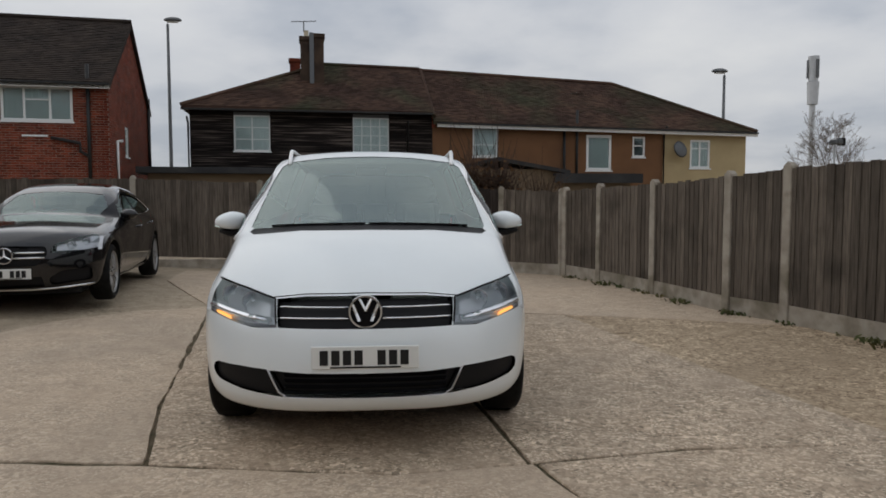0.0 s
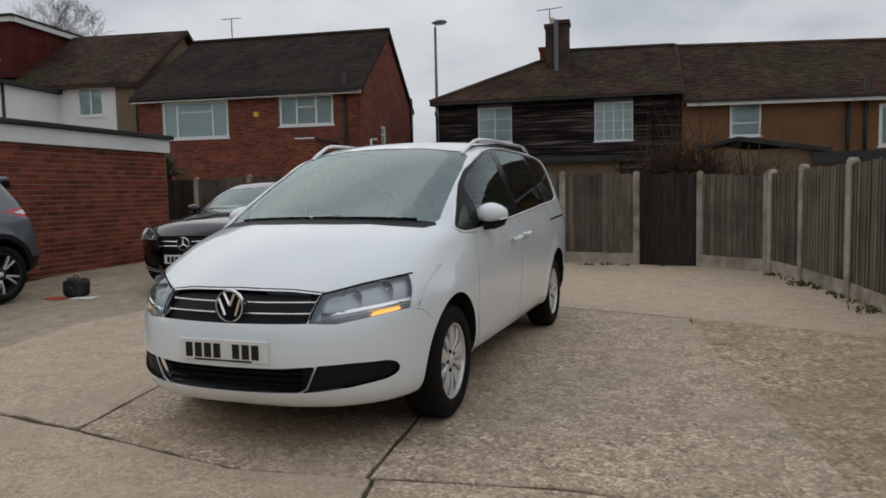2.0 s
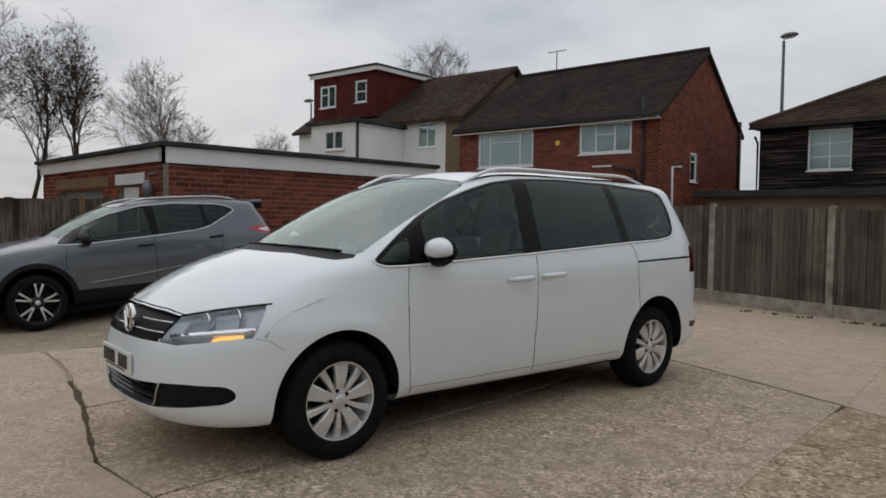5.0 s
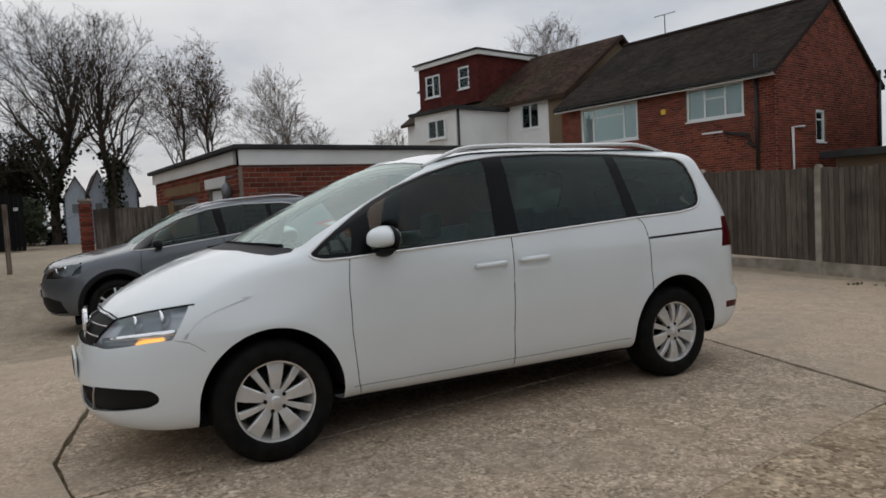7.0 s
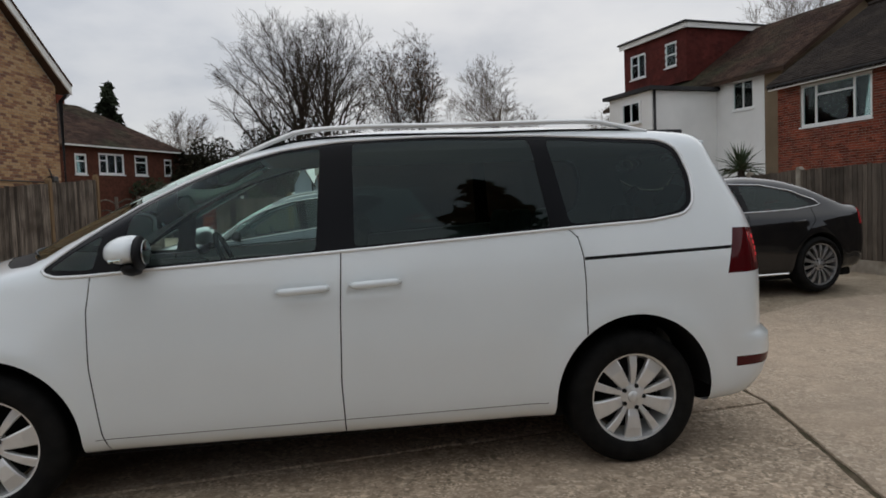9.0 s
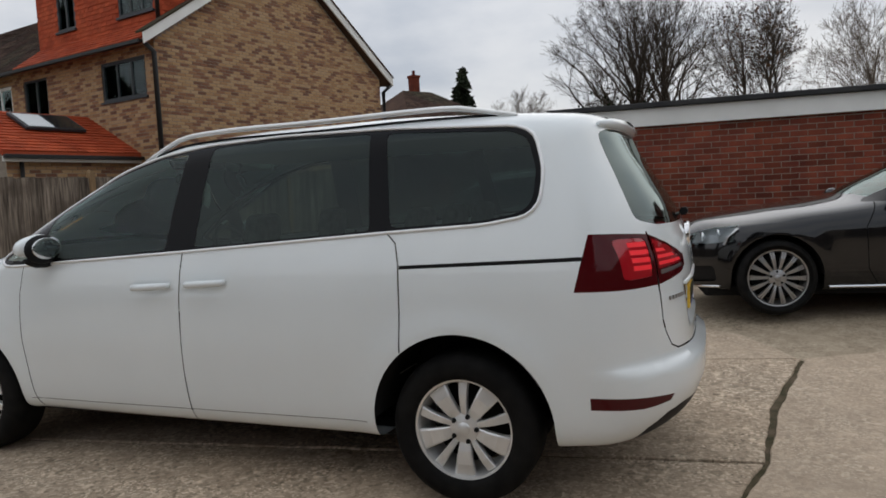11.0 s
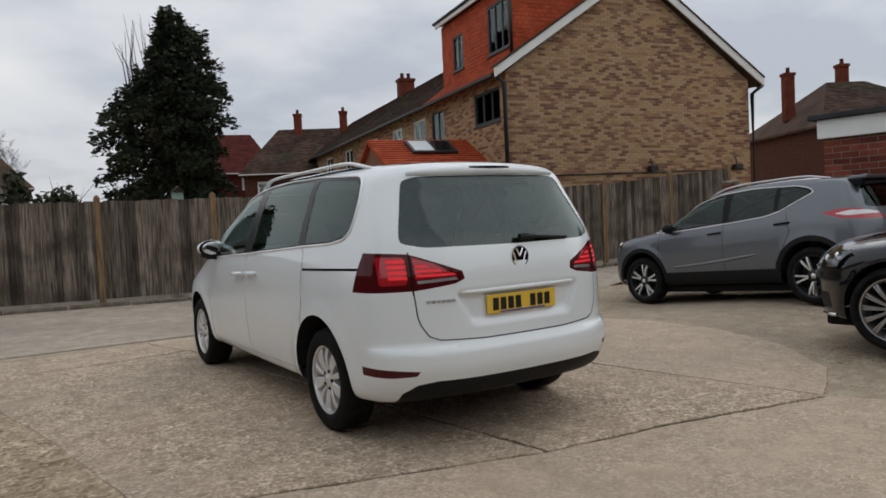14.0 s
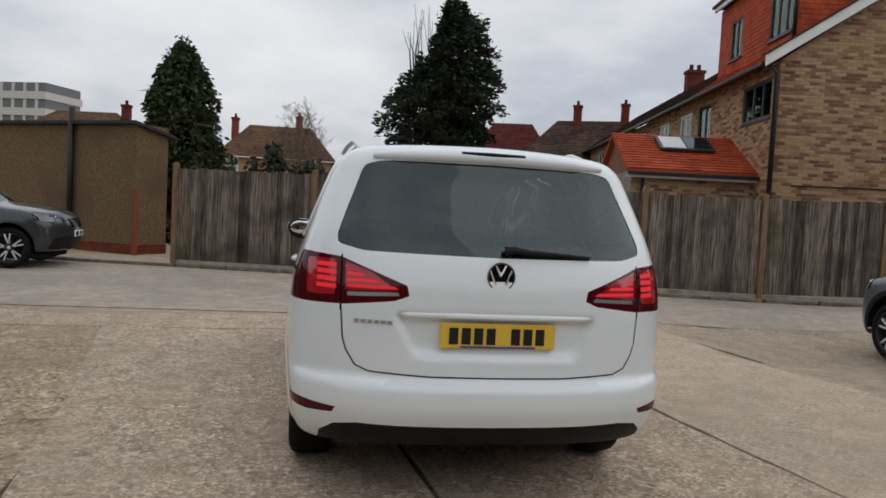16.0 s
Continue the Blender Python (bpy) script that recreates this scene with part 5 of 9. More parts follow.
hipped_house((-9.35, -31.54, -0.4), 153.5, 8.5, 9.0, 5.4, 8.7, M["brick_brown"], M["tile_dark"], [(0.8, 1.6, 3.8, 4.9), (2.8, 4.2, 3.8, 4.9), (5.4, 6.4, 3.8, 4.9)], [(3.2, 4.0, 7.8, 9.7), (6.3, 4.0, 7.6, 9.8)], "red brick house with brown roof and two chimneys", 0.5, 32, 0.836)
hipped_house((-8.0, -37.3, 0.35), 163.8, 6.0, 7.0, 5.2, 8.4, M["tile_red"], M["tile_red"], [(3.6, 4.8, 4.0, 5.0)], [], "red tiled house with a roof dormer", 0.6, 33, 0.814)
hipped_house((6.4, -35.73, -0.05), 179.6, 8.0, 8.0, 5.0, 7.7, M["brick_tan_piece"], M["tile_tan"], [(0.5, 1.4, 3.9, 4.9), (6.0, 7.0, 3.9, 4.9)], [(5.4, 4, 6.8, 8.6), (0.6, 4.0, 6.5, 8.2)], "brown roofed house with chimneys", 0.5, 34, 0.77)
hipped_house((16.37, -32.53, -0.16), 165.2, 7.5, 8.0, 5.0, 7.6, M["brick_tan_piece"], M["tile_tan"], [(2.0, 3.0, 3.9, 4.9)], [(6.6, 4, 6.0, 8.2)], "brown roofed house with a red chimney", 0.5, 35, 0.749)
flats = thing("block_of_flats", pose(55.9, -125.5, 0, 0, 0, 160), "distant pale block of flats with balconies", "building")
M["flat_wall"] = make_mat("pale_concrete_flats", (0.5, 0.49, 0.46), rough=0.9)
for k in range(7):
    part("floor_band", box((0, 0, 2.7 * k), (11, 9, 2.7 * k + 1.2)), M["flat_wall"], flats)
    part("window_band", box((0.2, 0.3, 2.7 * k + 1.2), (10.8, 8.7, 2.7 * k + 2.7)), M["room"], flats)
    for j in range(5):
        part("pier", box((2.2 * j + 0.2, 0.1, 2.7 * k + 1.2), (2.2 * j + 0.7, 0.3, 2.7 * k + 2.7)), M["flat_wall"], flats)

# ---- pebbledashed garage by the road ----
PG = thing("garage", pose(4.62, -10.52, 0.0, 0, 0, -33) @ Matrix.Scale(0.946, 4), "brown pebbledashed garage with sloping roof edge", "garage")
part("wall", box((0, -0.95, 0.3), (7.0, 0, 3.0), 0.01), M["pebble"], PG, "brown pebbledash")
part("plinth", box((-0.01, -0.96, 0), (7.0, 0.03, 0.3)), M["brick_red_piece"], PG)
bm = bmesh.new()
add_prism(bm, [(0.15, 2.98), (0.15, 3.05), (-1.08, 2.83), (-1.08, 2.76)], lambda a, b, d: (-0.12 + d, a, b), 7.2)
part("roof", bm, M["felt"], PG)
add_pipe(PG, [(1.9, 0.1, 0.1), (1.9, 0.1, 3.35)], 0.07, M["black_pipe"])
part("post", box((-0.12, 0.0, 0), (-0.02, 0.1, 1.55), 0.01), make_mat("rusty_post", (0.22, 0.07, 0.03), rough=0.8), PG)


# ---- cars: one smooth shell from profile tables, cut into panels ----
def curve1(table):
    xs, ys = np.array([p[0] for p in table], float), np.array([p[1] for p in table], float)
    # monotone cubic through the table
    d = np.diff(ys) / np.diff(xs)
    m = np.r_[d[0], np.where(d[:-1] * d[1:] > 0, 2 * d[:-1] * d[1:] / (d[:-1] + d[1:] + 1e-12), 0.0), d[-1]]

    def f(x):
        x = np.clip(x, xs[0] - 0.5, xs[-1] + 0.5)
        i = np.clip(np.searchsorted(xs, x) - 1, 0, len(xs) - 2)
        h = xs[i + 1] - xs[i]
        t = (x - xs[i]) / h
        inside = (t >= 0) & (t <= 1)
        c = np.clip(t, 0, 1)
        v = (2 * c**3 - 3 * c**2 + 1) * ys[i] + (c**3 - 2 * c**2 + c) * h * m[i] + (-2 * c**3 + 3 * c**2) * ys[i + 1] + (c**3 - c**2) * h * m[i + 1]
        return np.where(inside, v, np.where(t < 0, ys[i] + (x - xs[i]) * m[i], ys[i + 1] + (x - xs[i + 1]) * m[i + 1]))

    return f


class Shell:
    """The skin of a car, nose towards -y, as one implicit surface: sides, top, nose, tail and underside melted together."""

    def __init__(self, top, width, plan, nose, tail, under, sweep, crown, nose_bow, tail_bow, soft, lips=(), step=0.025, shoulder=0.0):
        self.top, self.width, self.plan = curve1(top), curve1(width), curve1(plan)
        self.nose, self.tail, self.under = curve1(nose), curve1(tail), curve1(under)
        self.sweep, self.crown, self.nose_bow, self.tail_bow, self.soft, self.lips = sweep, crown, nose_bow, tail_bow, soft, lips
        self.y0, self.y1 = min(p[1] for p in nose), max(p[1] for p in tail)
        self.zt = max(p[1] for p in top)
        self.wide = max(p[1] for p in width)
        self.step, self.shoulder = step, shoulder

    def value(self, x, y, z):
        ax = np.abs(x)
        w = self.width(z) * self.plan(y)
        for cy, cz, r in self.lips:
            d = np.hypot(y - cy, z - cz)
            w = w + 0.014 * np.exp(-(((d - r) / 0.07) ** 2))
        if self.shoulder:  # front wings draw in towards the bonnet
            u, v = np.clip((z - 0.72) / 0.28, 0, 1), np.clip((y + 1.9) / 1.2, 0, 1)
            w = w - self.shoulder * u * u * (3 - 2 * u) * (1 - v * v * (3 - 2 * v))
        a = ax - w
        swept = y - self.sweep * ax**2 * np.clip((0.6 - y) / 1.2, 0, 1)
        b = (z - self.top(swept) + self.crown * ax**2) * 0.9
        c = self.nose(z) + self.nose_bow[0] * (ax / 0.85) ** self.nose_bow[1] - y
        d = y - self.tail(z) + self.tail_bow[0] * (ax / 0.85) ** self.tail_bow[1]
        e = self.under(y) - z
        s = self.soft
        fs = np.stack([a / s[0], b / s[1], c / s[2], d / s[3], e / s[4]])
        k = 0.035
        mx = fs.max(0)
        return (mx + k * np.log(np.exp((fs - mx) / k).sum(0))) * min(s)

    def on(self, start, way, far=3.0):
        """First points from start along way (from inside out) on the skin, vectorised bisection."""
        lo, hi = np.zeros(len(start)), np.full(len(start), far)
        for _ in range(34):
            mid = (lo + hi) / 2
            p = start + way * mid[:, None]
            inside = self.value(p[:, 0], p[:, 1], p[:, 2]) < 0
            lo, hi = np.where(inside, mid, lo), np.where(inside, hi, mid)
        return start + way * lo[:, None]

    def side(self, y, z, off=0.0):
        p = self.on(np.array([[0.0, y, z]]), np.array([[1.0, 0, 0]]))[0]
        return Vector((p[0] + off, y, z))

    def front(self, x, z, off=0.0):
        p = self.on(np.array([[x, -0.9, z]]), np.array([[0.0, -1, 0]]))[0]
        return Vector((x, p[1] - off, z))

    def rear(self, x, z, off=0.0):
        p = self.on(np.array([[x, 1.0, z]]), np.array([[0.0, 1, 0]]))[0]
        return Vector((x, p[1] + off, z))

    def above(self, x, y, off=0.0):
        p = self.on(np.array([[x, y, 0.6]]), np.array([[0.0, 0, 1]]))[0]
        return Vector((x, y, p[2] + off))

    def half(self):
        """A bmesh of the half with x >= 0: a fine box grid drawn onto the skin from an inner box."""
        st = self.step
        X, Y0, Y1, Z0, Z1 = self.wide, self.y0, self.y1, 0.2, self.zt
        ix, iy0, iy1, iz0, iz1 = 0.30, Y0 + 0.75, Y1 - 0.6, 0.62, 0.78
        nx, ny, nz = int(X / st), int((Y1 - Y0) / st), int((Z1 - Z0) / st)
        index, pts, quads = {}, [], []

        def vid(i, j, k):
            key = (i, j, k)
            if key not in index:
                index[key] = len(pts)
                pts.append((X * i / nx, Y0 + (Y1 - Y0) * j / ny, Z0 + (Z1 - Z0) * k / nz))
            return index[key]

        for j in range(ny):
            for k in range(nz):
                quads.append((vid(nx, j, k), vid(nx, j + 1, k), vid(nx, j + 1, k + 1), vid(nx, j, k + 1)))
            for i in range(nx):
                quads.append((vid(i, j, nz), vid(i + 1, j, nz), vid(i + 1, j + 1, nz), vid(i, j + 1, nz)))
                quads.append((vid(i, j, 0), vid(i, j + 1, 0), vid(i + 1, j + 1, 0), vid(i + 1, j, 0)))
        for i in range(nx):
            for k in range(nz):
                quads.append((vid(i, 0, k), vid(i + 1, 0, k), vid(i + 1, 0, k + 1), vid(i, 0, k + 1)))
                quads.append((vid(i, ny, k), vid(i, ny, k + 1), vid(i + 1, ny, k + 1), vid(i + 1, ny, k)))
        p = np.array(pts)
        inner = np.stack([np.clip(p[:, 0] * ix / X, 0, ix), iy0 + (p[:, 1] - Y0) / (Y1 - Y0) * (iy1 - iy0),
                          iz0 + (p[:, 2] - Z0) / (Z1 - Z0) * (iz1 - iz0)], 1)
        way = p - inner
        way[p[:, 0] == 0, 0] = 0
        way /= np.linalg.norm(way, axis=1)[:, None]
        q = self.on(inner, way)
        bm = bmesh.new()
        vs = [bm.verts.new(v) for v in q]
        for f in quads:
            bm.faces.new([vs[i] for i in f])
        bm.verts.index_update()
        return bm


def inside_poly(a, b, poly):
    hit = False
    n = len(poly)
    for i in range(n):
        (x0, y0), (x1, y1) = poly[i], poly[(i + 1) % n]
        if (y0 > b) != (y1 > b) and a < (x1 - x0) * (b - y0) / (y1 - y0) + x0:
            hit = not hit
    return hit


AXES = {"side": (1, 2), "front": (0, 2), "rear": (0, 2), "plan": (0, 1)}


def zone_test(view, co):
    if view == "side":
        return co[0] > (0.30 if (co[1] > 1.8 and 0.8 < co[2] < 1.15) or (co[1] < -1.7 and 0.33 < co[2] < 1.02) else 0.5)
    if view == "front":
        return co[1] < (-0.12 if co[2] > 0.97 and co[0] < 0.78 else -0.75)
    if view == "rear":
        return co[1] > 1.3
    return co[2] > 0.7


def cut(bm, view, poly):
    """Cuts the faces that the outline's edges cross, seen along the view."""
    ia, ib = AXES[view]
    n = len(poly)

    def span(f):
        a, b = [v.co[ia] for v in f.verts], [v.co[ib] for v in f.verts]
        return min(a), max(a), min(b), max(b)

    a0, a1 = min(p[0] for p in poly) - 0.01, max(p[0] for p in poly) + 0.01
    b0, b1 = min(p[1] for p in poly) - 0.01, max(p[1] for p in poly) + 0.01
    near = {}
    for f in bm.faces:
        co = f.verts[0].co
        if zone_test(view, co) and a0 - 0.06 < co[ia] < a1 + 0.06 and b0 - 0.06 < co[ib] < b1 + 0.06:
            near[f] = span(f)
    for i in range(n):
        p, q = poly[i], poly[(i + 1) % n]
        lo = (min(p[0], q[0]) - 0.002, min(p[1], q[1]) - 0.002)
        hi = (max(p[0], q[0]) + 0.002, max(p[1], q[1]) + 0.002)
        normal, at = [0.0, 0.0, 0.0], [0.0, 0.0, 0.0]
        normal[ia], normal[ib] = p[1] - q[1], q[0] - p[0]
        at[ia], at[ib] = p
        faces = [f for f, s in near.items() if s[1] >= lo[0] and s[0] <= hi[0] and s[3] >= lo[1] and s[2] <= hi[1]]
        if faces:
            geom = set(faces)
            for f in faces:
                geom.update(f.edges)
                geom.update(f.verts)
                del near[f]
            got = bmesh.ops.bisect_plane(bm, geom=list(geom), dist=1e-5, plane_co=at, plane_no=normal)
            for f in got["geom"]:
                if isinstance(f, bmesh.types.BMFace):
                    near[f] = span(f)


def ribbon(line, w):
    """Outline of a thin strip of width w round an open line."""
    left, right = [], []
    for i, p in enumerate(line):
        a, b = line[max(0, i - 1)], line[min(len(line) - 1, i + 1)]
        d = Vector((b[0] - a[0], b[1] - a[1])).normalized()
        left.append((p[0] - d.y * w / 2, p[1] + d.x * w / 2))
        right.append((p[0] + d.y * w / 2, p[1] - d.x * w / 2))
    return left + right[::-1]


def rounded(poly, r=0.03, seg=4):
    """The outline with its corners rounded."""
    out = []
    n = len(poly)
    for i in range(n):
        p0, p, p1 = (Vector(poly[(i + k) % n]) for k in (-1, 0, 1))
        a, b = p0 - p, p1 - p
        t = min(r, a.length * 0.45, b.length * 0.45)
        s, e = p + a.normalized() * t, p + b.normalized() * t
        for k in range(seg + 1):
            u = k / seg
            out.append(tuple((1 - u) ** 2 * s + 2 * u * (1 - u) * p + u * u * e))
    return out


def edge_gap(a, b, poly):
    best = 9.0
    for i in range(len(poly)):
        p, q = Vector(poly[i]), Vector(poly[(i + 1) % len(poly)])
        d = q - p
        t = max(0.0, min(1.0, (Vector((a, b)) - p).dot(d) / max(d.length_squared, 1e-9)))
        best = min(best, (Vector((a, b)) - p - t * d).length)
    return best


def split_shell(shell, zones, dents=()):
    """zones: (name, tests, push), where tests are (view, outline) that a face must lie within, first match wins.
    Returns one mesh half a zone; what lies in no zone is 'body'."""
    bm = shell.half()
    for name, tests, push in zones:
        for view, poly in tests:
            cut(bm, view, poly)
    bmesh.ops.remove_doubles(bm, verts=bm.verts, dist=1e-5)
    for view, poly, depth, fall in dents:
        ia, ib = AXES[view]
        push = {"side": Vector((-1, 0, 0)), "front": Vector((0, 1, 0)), "rear": Vector((0, -1, 0)), "plan": Vector((0, 0, -1))}[view]
        for v in bm.verts:
            if zone_test(view, v.co) and inside_poly(v.co[ia], v.co[ib], poly):
                v.co += push * depth * sstep(0, fall, edge_gap(v.co[ia], v.co[ib], poly))
    bm.normal_update()
    groups = {"body": []}
    boxes = [(name, [(view, poly, min(p[0] for p in poly), max(p[0] for p in poly), min(p[1] for p in poly), max(p[1] for p in poly))
                     for view, poly in tests], push) for name, tests, push in zones]
    for f in bm.faces:
        c = f.calc_center_median()
        found = "body"
        for name, tests, push in boxes:
            ok = True
            for view, poly, a0, a1, b0, b1 in tests:
                ia, ib = AXES[view]
                if not zone_test(view, c) or not (a0 <= c[ia] <= a1 and b0 <= c[ib] <= b1) or not inside_poly(c[ia], c[ib], poly):
                    ok = False
                    break
            if ok:
                found = name
                break
        groups.setdefault(found, []).append(f)
    pushes = {name: push for name, _, push in zones}
    result = {}
    for name, faces in groups.items():
        ids, vs, fs = {}, [], []
        push = pushes.get(name, 0.0)
        for f in faces:
            row = []
            for v in f.verts:
                if v not in ids:
                    ids[v] = len(vs)
                    vs.append(v.co - v.normal * push)
                row.append(ids[v])
            fs.append(row)
        result[name] = (vs, fs)
    bm.free()
    return result


def both_halves(data):
    """Joins a half with its mirror image, sharing the middle."""
    vs, fs = data
    out, other = [Vector(v) for v in vs], []
    for i, v in enumerate(vs):
        if abs(v[0]) < 1e-4:
            out[i].x = 0
            other.append(i)
        else:
            other.append(len(out))
            out.append(Vector((-v[0], v[1], v[2])))
    return out, list(fs) + [[other[i] for i in reversed(f)] for f in fs]


def one_half(data, sign):
    vs, fs = data
    if sign > 0:
        return vs, fs
    return [Vector((-v[0], v[1], v[2])) for v in vs], [list(reversed(f)) for f in fs]


def shell_part(name, data, mat, parent, label=""):
    return part(name, mesh_from(name, data[0], data[1], mat, True), mat, parent, label)


VAN = Shell(
    top=[(-2.6, 0.60), (-2.40, 0.70), (-2.30, 0.78), (-2.2, 0.85), (-2.10, 0.912), (-1.95, 0.99), (-1.77, 1.065), (-1.60, 1.115), (-1.46, 1.152), (-1.30, 1.235),
         (-0.9, 1.43), (-0.55, 1.575), (-0.35, 1.632), (-0.1, 1.68), (0.4, 1.71), (1.0, 1.712), (1.5, 1.695), (1.9, 1.668), (2.1, 1.648), (2.6, 1.57)],
    width=[(0.15, 0.84), (0.25, 0.875), (0.35, 0.90), (0.5, 0.918), (0.7, 0.932), (0.88, 0.93), (1.0, 0.918), (1.06, 0.905), (1.12, 0.888),
           (1.3, 0.828), (1.45, 0.772), (1.56, 0.727), (1.62, 0.69), (1.72, 0.60)],
    plan=[(-2.6, 0.77), (-2.2, 0.905), (-1.9, 0.95), (-1.46, 0.98), (-1.0, 0.99), (-0.5, 1.0), (0.5, 1.005), (1.3, 1.003), (1.8, 0.995), (2.1, 0.972), (2.5, 0.90)],
    nose=[(0.15, -2.20), (0.25, -2.31), (0.33, -2.352), (0.47, -2.37), (0.60, -2.355), (0.72, -2.325), (0.82, -2.27), (0.95, -2.17), (1.8, -1.6)],
    tail=[(0.15, 2.20), (0.30, 2.33), (0.40, 2.395), (0.50, 2.422), (0.575, 2.418), (0.615, 2.372), (0.8, 2.37), (0.98, 2.36), (1.08, 2.338), (1.2, 2.29), (1.35, 2.20), (1.5, 2.11), (1.56, 2.085), (1.7, 2.02)],
    under=[(-2.6, 0.245), (-2.2, 0.22), (-1.95, 0.225), (-1.0, 0.255), (1.0, 0.25), (1.9, 0.26), (2.5, 0.30)],
    sweep=0.33, crown=0.085, nose_bow=(0.40, 3.2), tail_bow=(0.225, 3.4), soft=(1, 1, 1, 1, 1),
    lips=((-1.46, 0.335, 0.40), (1.46, 0.345, 0.415)), shoulder=0.085)


def circle(cy, cz, r, n=40, low=0.0):
    """Wheel-arch outline: a round top with straight legs down to low."""
    pts = [(cy + r * math.cos(a), cz + r * math.sin(a)) for a in (math.pi * k / n for k in range(n + 1))]
    return pts + [(cy - r * 1.02, low), (cy + r * 1.02, low)]


def add_wheel(parent, at, out, r, rim_r, width, style, mat_rim, spin=0.0, barrel=None):
    """A wheel whose outer face looks along out (+1 or -1 in x); spokes by style: (count, inner half width, outer half width, split[, inner and outer half width of thin spokes between])."""
    n, wi, wo, split = style[:4]
    m = pose(*at, spin, 0, 0) @ Matrix.Diagonal((out, 1, 1, 1))
    bm = bmesh.new()
    h = width / 2
    # barrel and lip
    add_lathe(bm, [(rim_r * 0.90, -h * 0.8), (rim_r * 0.86, 0.0), (rim_r * 0.93, h * 0.72), (rim_r * 0.955, h * 0.90), (rim_r * 1.0, h * 0.93), (rim_r * 1.0, h * 0.72)], 64)
    face = h * 0.80
    add_lathe(bm, [(0.0, face + 0.004), (rim_r * 0.15, face + 0.004), (rim_r * 0.30, face - 0.006), (rim_r * 0.33, face - 0.02), (rim_r * 0.33, face - 0.05)], 32)
    bmesh.ops.recalc_face_normals(bm, faces=bm.faces)
    rim = part("wheel", bm, barrel or mat_rim, parent, smooth=False)
    rim.matrix_basis = m
    kinds = [(o, wi, wo, 0.0) for o in ((-split, split) if split else (0.0,))]
    if len(style) > 4:
        kinds.append((0.0, style[4], style[5], math.pi / n))
    for off, wi, wo, phase in kinds:
        bm = bmesh.new()
        vr = []
        for t in (0.0, 0.35, 0.7, 1.0):
            rad = rim_r * (0.17 + 0.76 * t)
            w = wi + (wo - wi) * t
            c = off * t
            x = face - 0.012 + 0.022 * math.sin(t * 2.6)
            vr.append([bm.verts.new(p) for p in ((x - 0.004, c - w, rad), (x, c - w * 0.8, rad), (x, c + w * 0.8, rad), (x - 0.004, c + w, rad), (x - 0.035, c + w * 0.9, rad), (x - 0.035, c - w * 0.9, rad))])
        for A, B in zip(vr, vr[1:]):
            for i in range(6):
                bm.faces.new((A[i], A[(i + 1) % 6], B[(i + 1) % 6], B[i]))
        bmesh.ops.recalc_face_normals(bm, faces=bm.faces)
        me = bpy.data.meshes.new("spoke")
        bm.to_mesh(me)
        bm.free()
        me.materials.append(mat_rim)
        for k in range(n):
            part("spoke", me, mat_rim, rim).matrix_basis = Matrix.Rotation(2 * math.pi * k / n + phase, 4, "X")
    bm = bmesh.new()
    add_lathe(bm, [(rim_r * 0.96, -h), (rim_r + 0.02, -h * 1.03), (r - 0.035, -h * 1.02), (r - 0.008, -h * 0.85), (r, -h * 0.6), (r, h * 0.6), (r - 0.008, h * 0.85),
                   (r - 0.035, h * 1.03), (r - 0.06, h * 1.06), (rim_r + 0.025, h * 1.05), (rim_r * 1.0, h * 0.97), (rim_r * 0.99, h * 0.8)], 64)
    bmesh.ops.recalc_face_normals(bm, faces=bm.faces)
    part("tyre", bm, M["rubber"], rim, smooth=True)
    bm = bmesh.new()
    add_lathe(bm, [(0.0, -h * 0.2), (rim_r * 0.80, -h * 0.2), (rim_r * 0.80, -h * 0.3)], 32)
    part("brake_disc", bm, M["gap"], rim)
    bm = bmesh.new()
    add_lathe(bm, [(0.0, face + 0.010), (0.026, face + 0.010), (0.030, face + 0.004)], 24)
    part("hub_cap", bm, mat_rim, rim, smooth=True)
    for k in range(5):
        a = 2 * math.pi * (k + 0.5) / 5
        bm = bmesh.new()
        add_lathe(bm, [(0.0, face + 0.004), (0.010, face + 0.004), (0.012, face - 0.01)], 8, Matrix.Translation((0, 0.055 * math.cos(a), 0.055 * math.sin(a))))
        part("wheel_bolt", bm, M["gap"], rim)
    return rim


def arch_liner(parent, cy, cz, r, w0, shell):
    """Black inner arch from the skin inwards, closed towards the middle of the car."""
    arc = [(cy + r * math.cos(a), cz + r * math.sin(a)) for a in (math.radians(2 + 176 * k / 26) for k in range(27))]
    for sx in (-1, 1):
        bm = bmesh.new()
        a = [bm.verts.new((sx * w0, y, z)) for y, z in arc]
        b = [bm.verts.new((sx * (shell.side(y, max(z, 0.36)).x - 0.006), y, z)) for y, z in arc]
        for i in range(len(arc) - 1):
            bm.faces.new((a[i], a[i + 1], b[i + 1], b[i]))
        bm.faces.new(a)
        part("wheel_arch_liner", bm, M["gap"], parent)


def outline_trim(name, shell, loop, r, mat, parent, sides=(1, -1), view="side", close=True, off=0.002):
    """A thin bead that follows an outline on the skin."""
    for s in sides:
        pts = []
        for p in loop:
            q = shell.side(p[0], p[1], off) if view == "side" else shell.front(p[0], p[1], off) if view == "front" else shell.rear(p[0], p[1], off)
            pts.append(Vector((q.x * s, q.y, q.z)))
        bm = bmesh.new()
        add_tube(bm, pts, r, 6, close)
        part(name, bm, mat, parent, smooth=True)


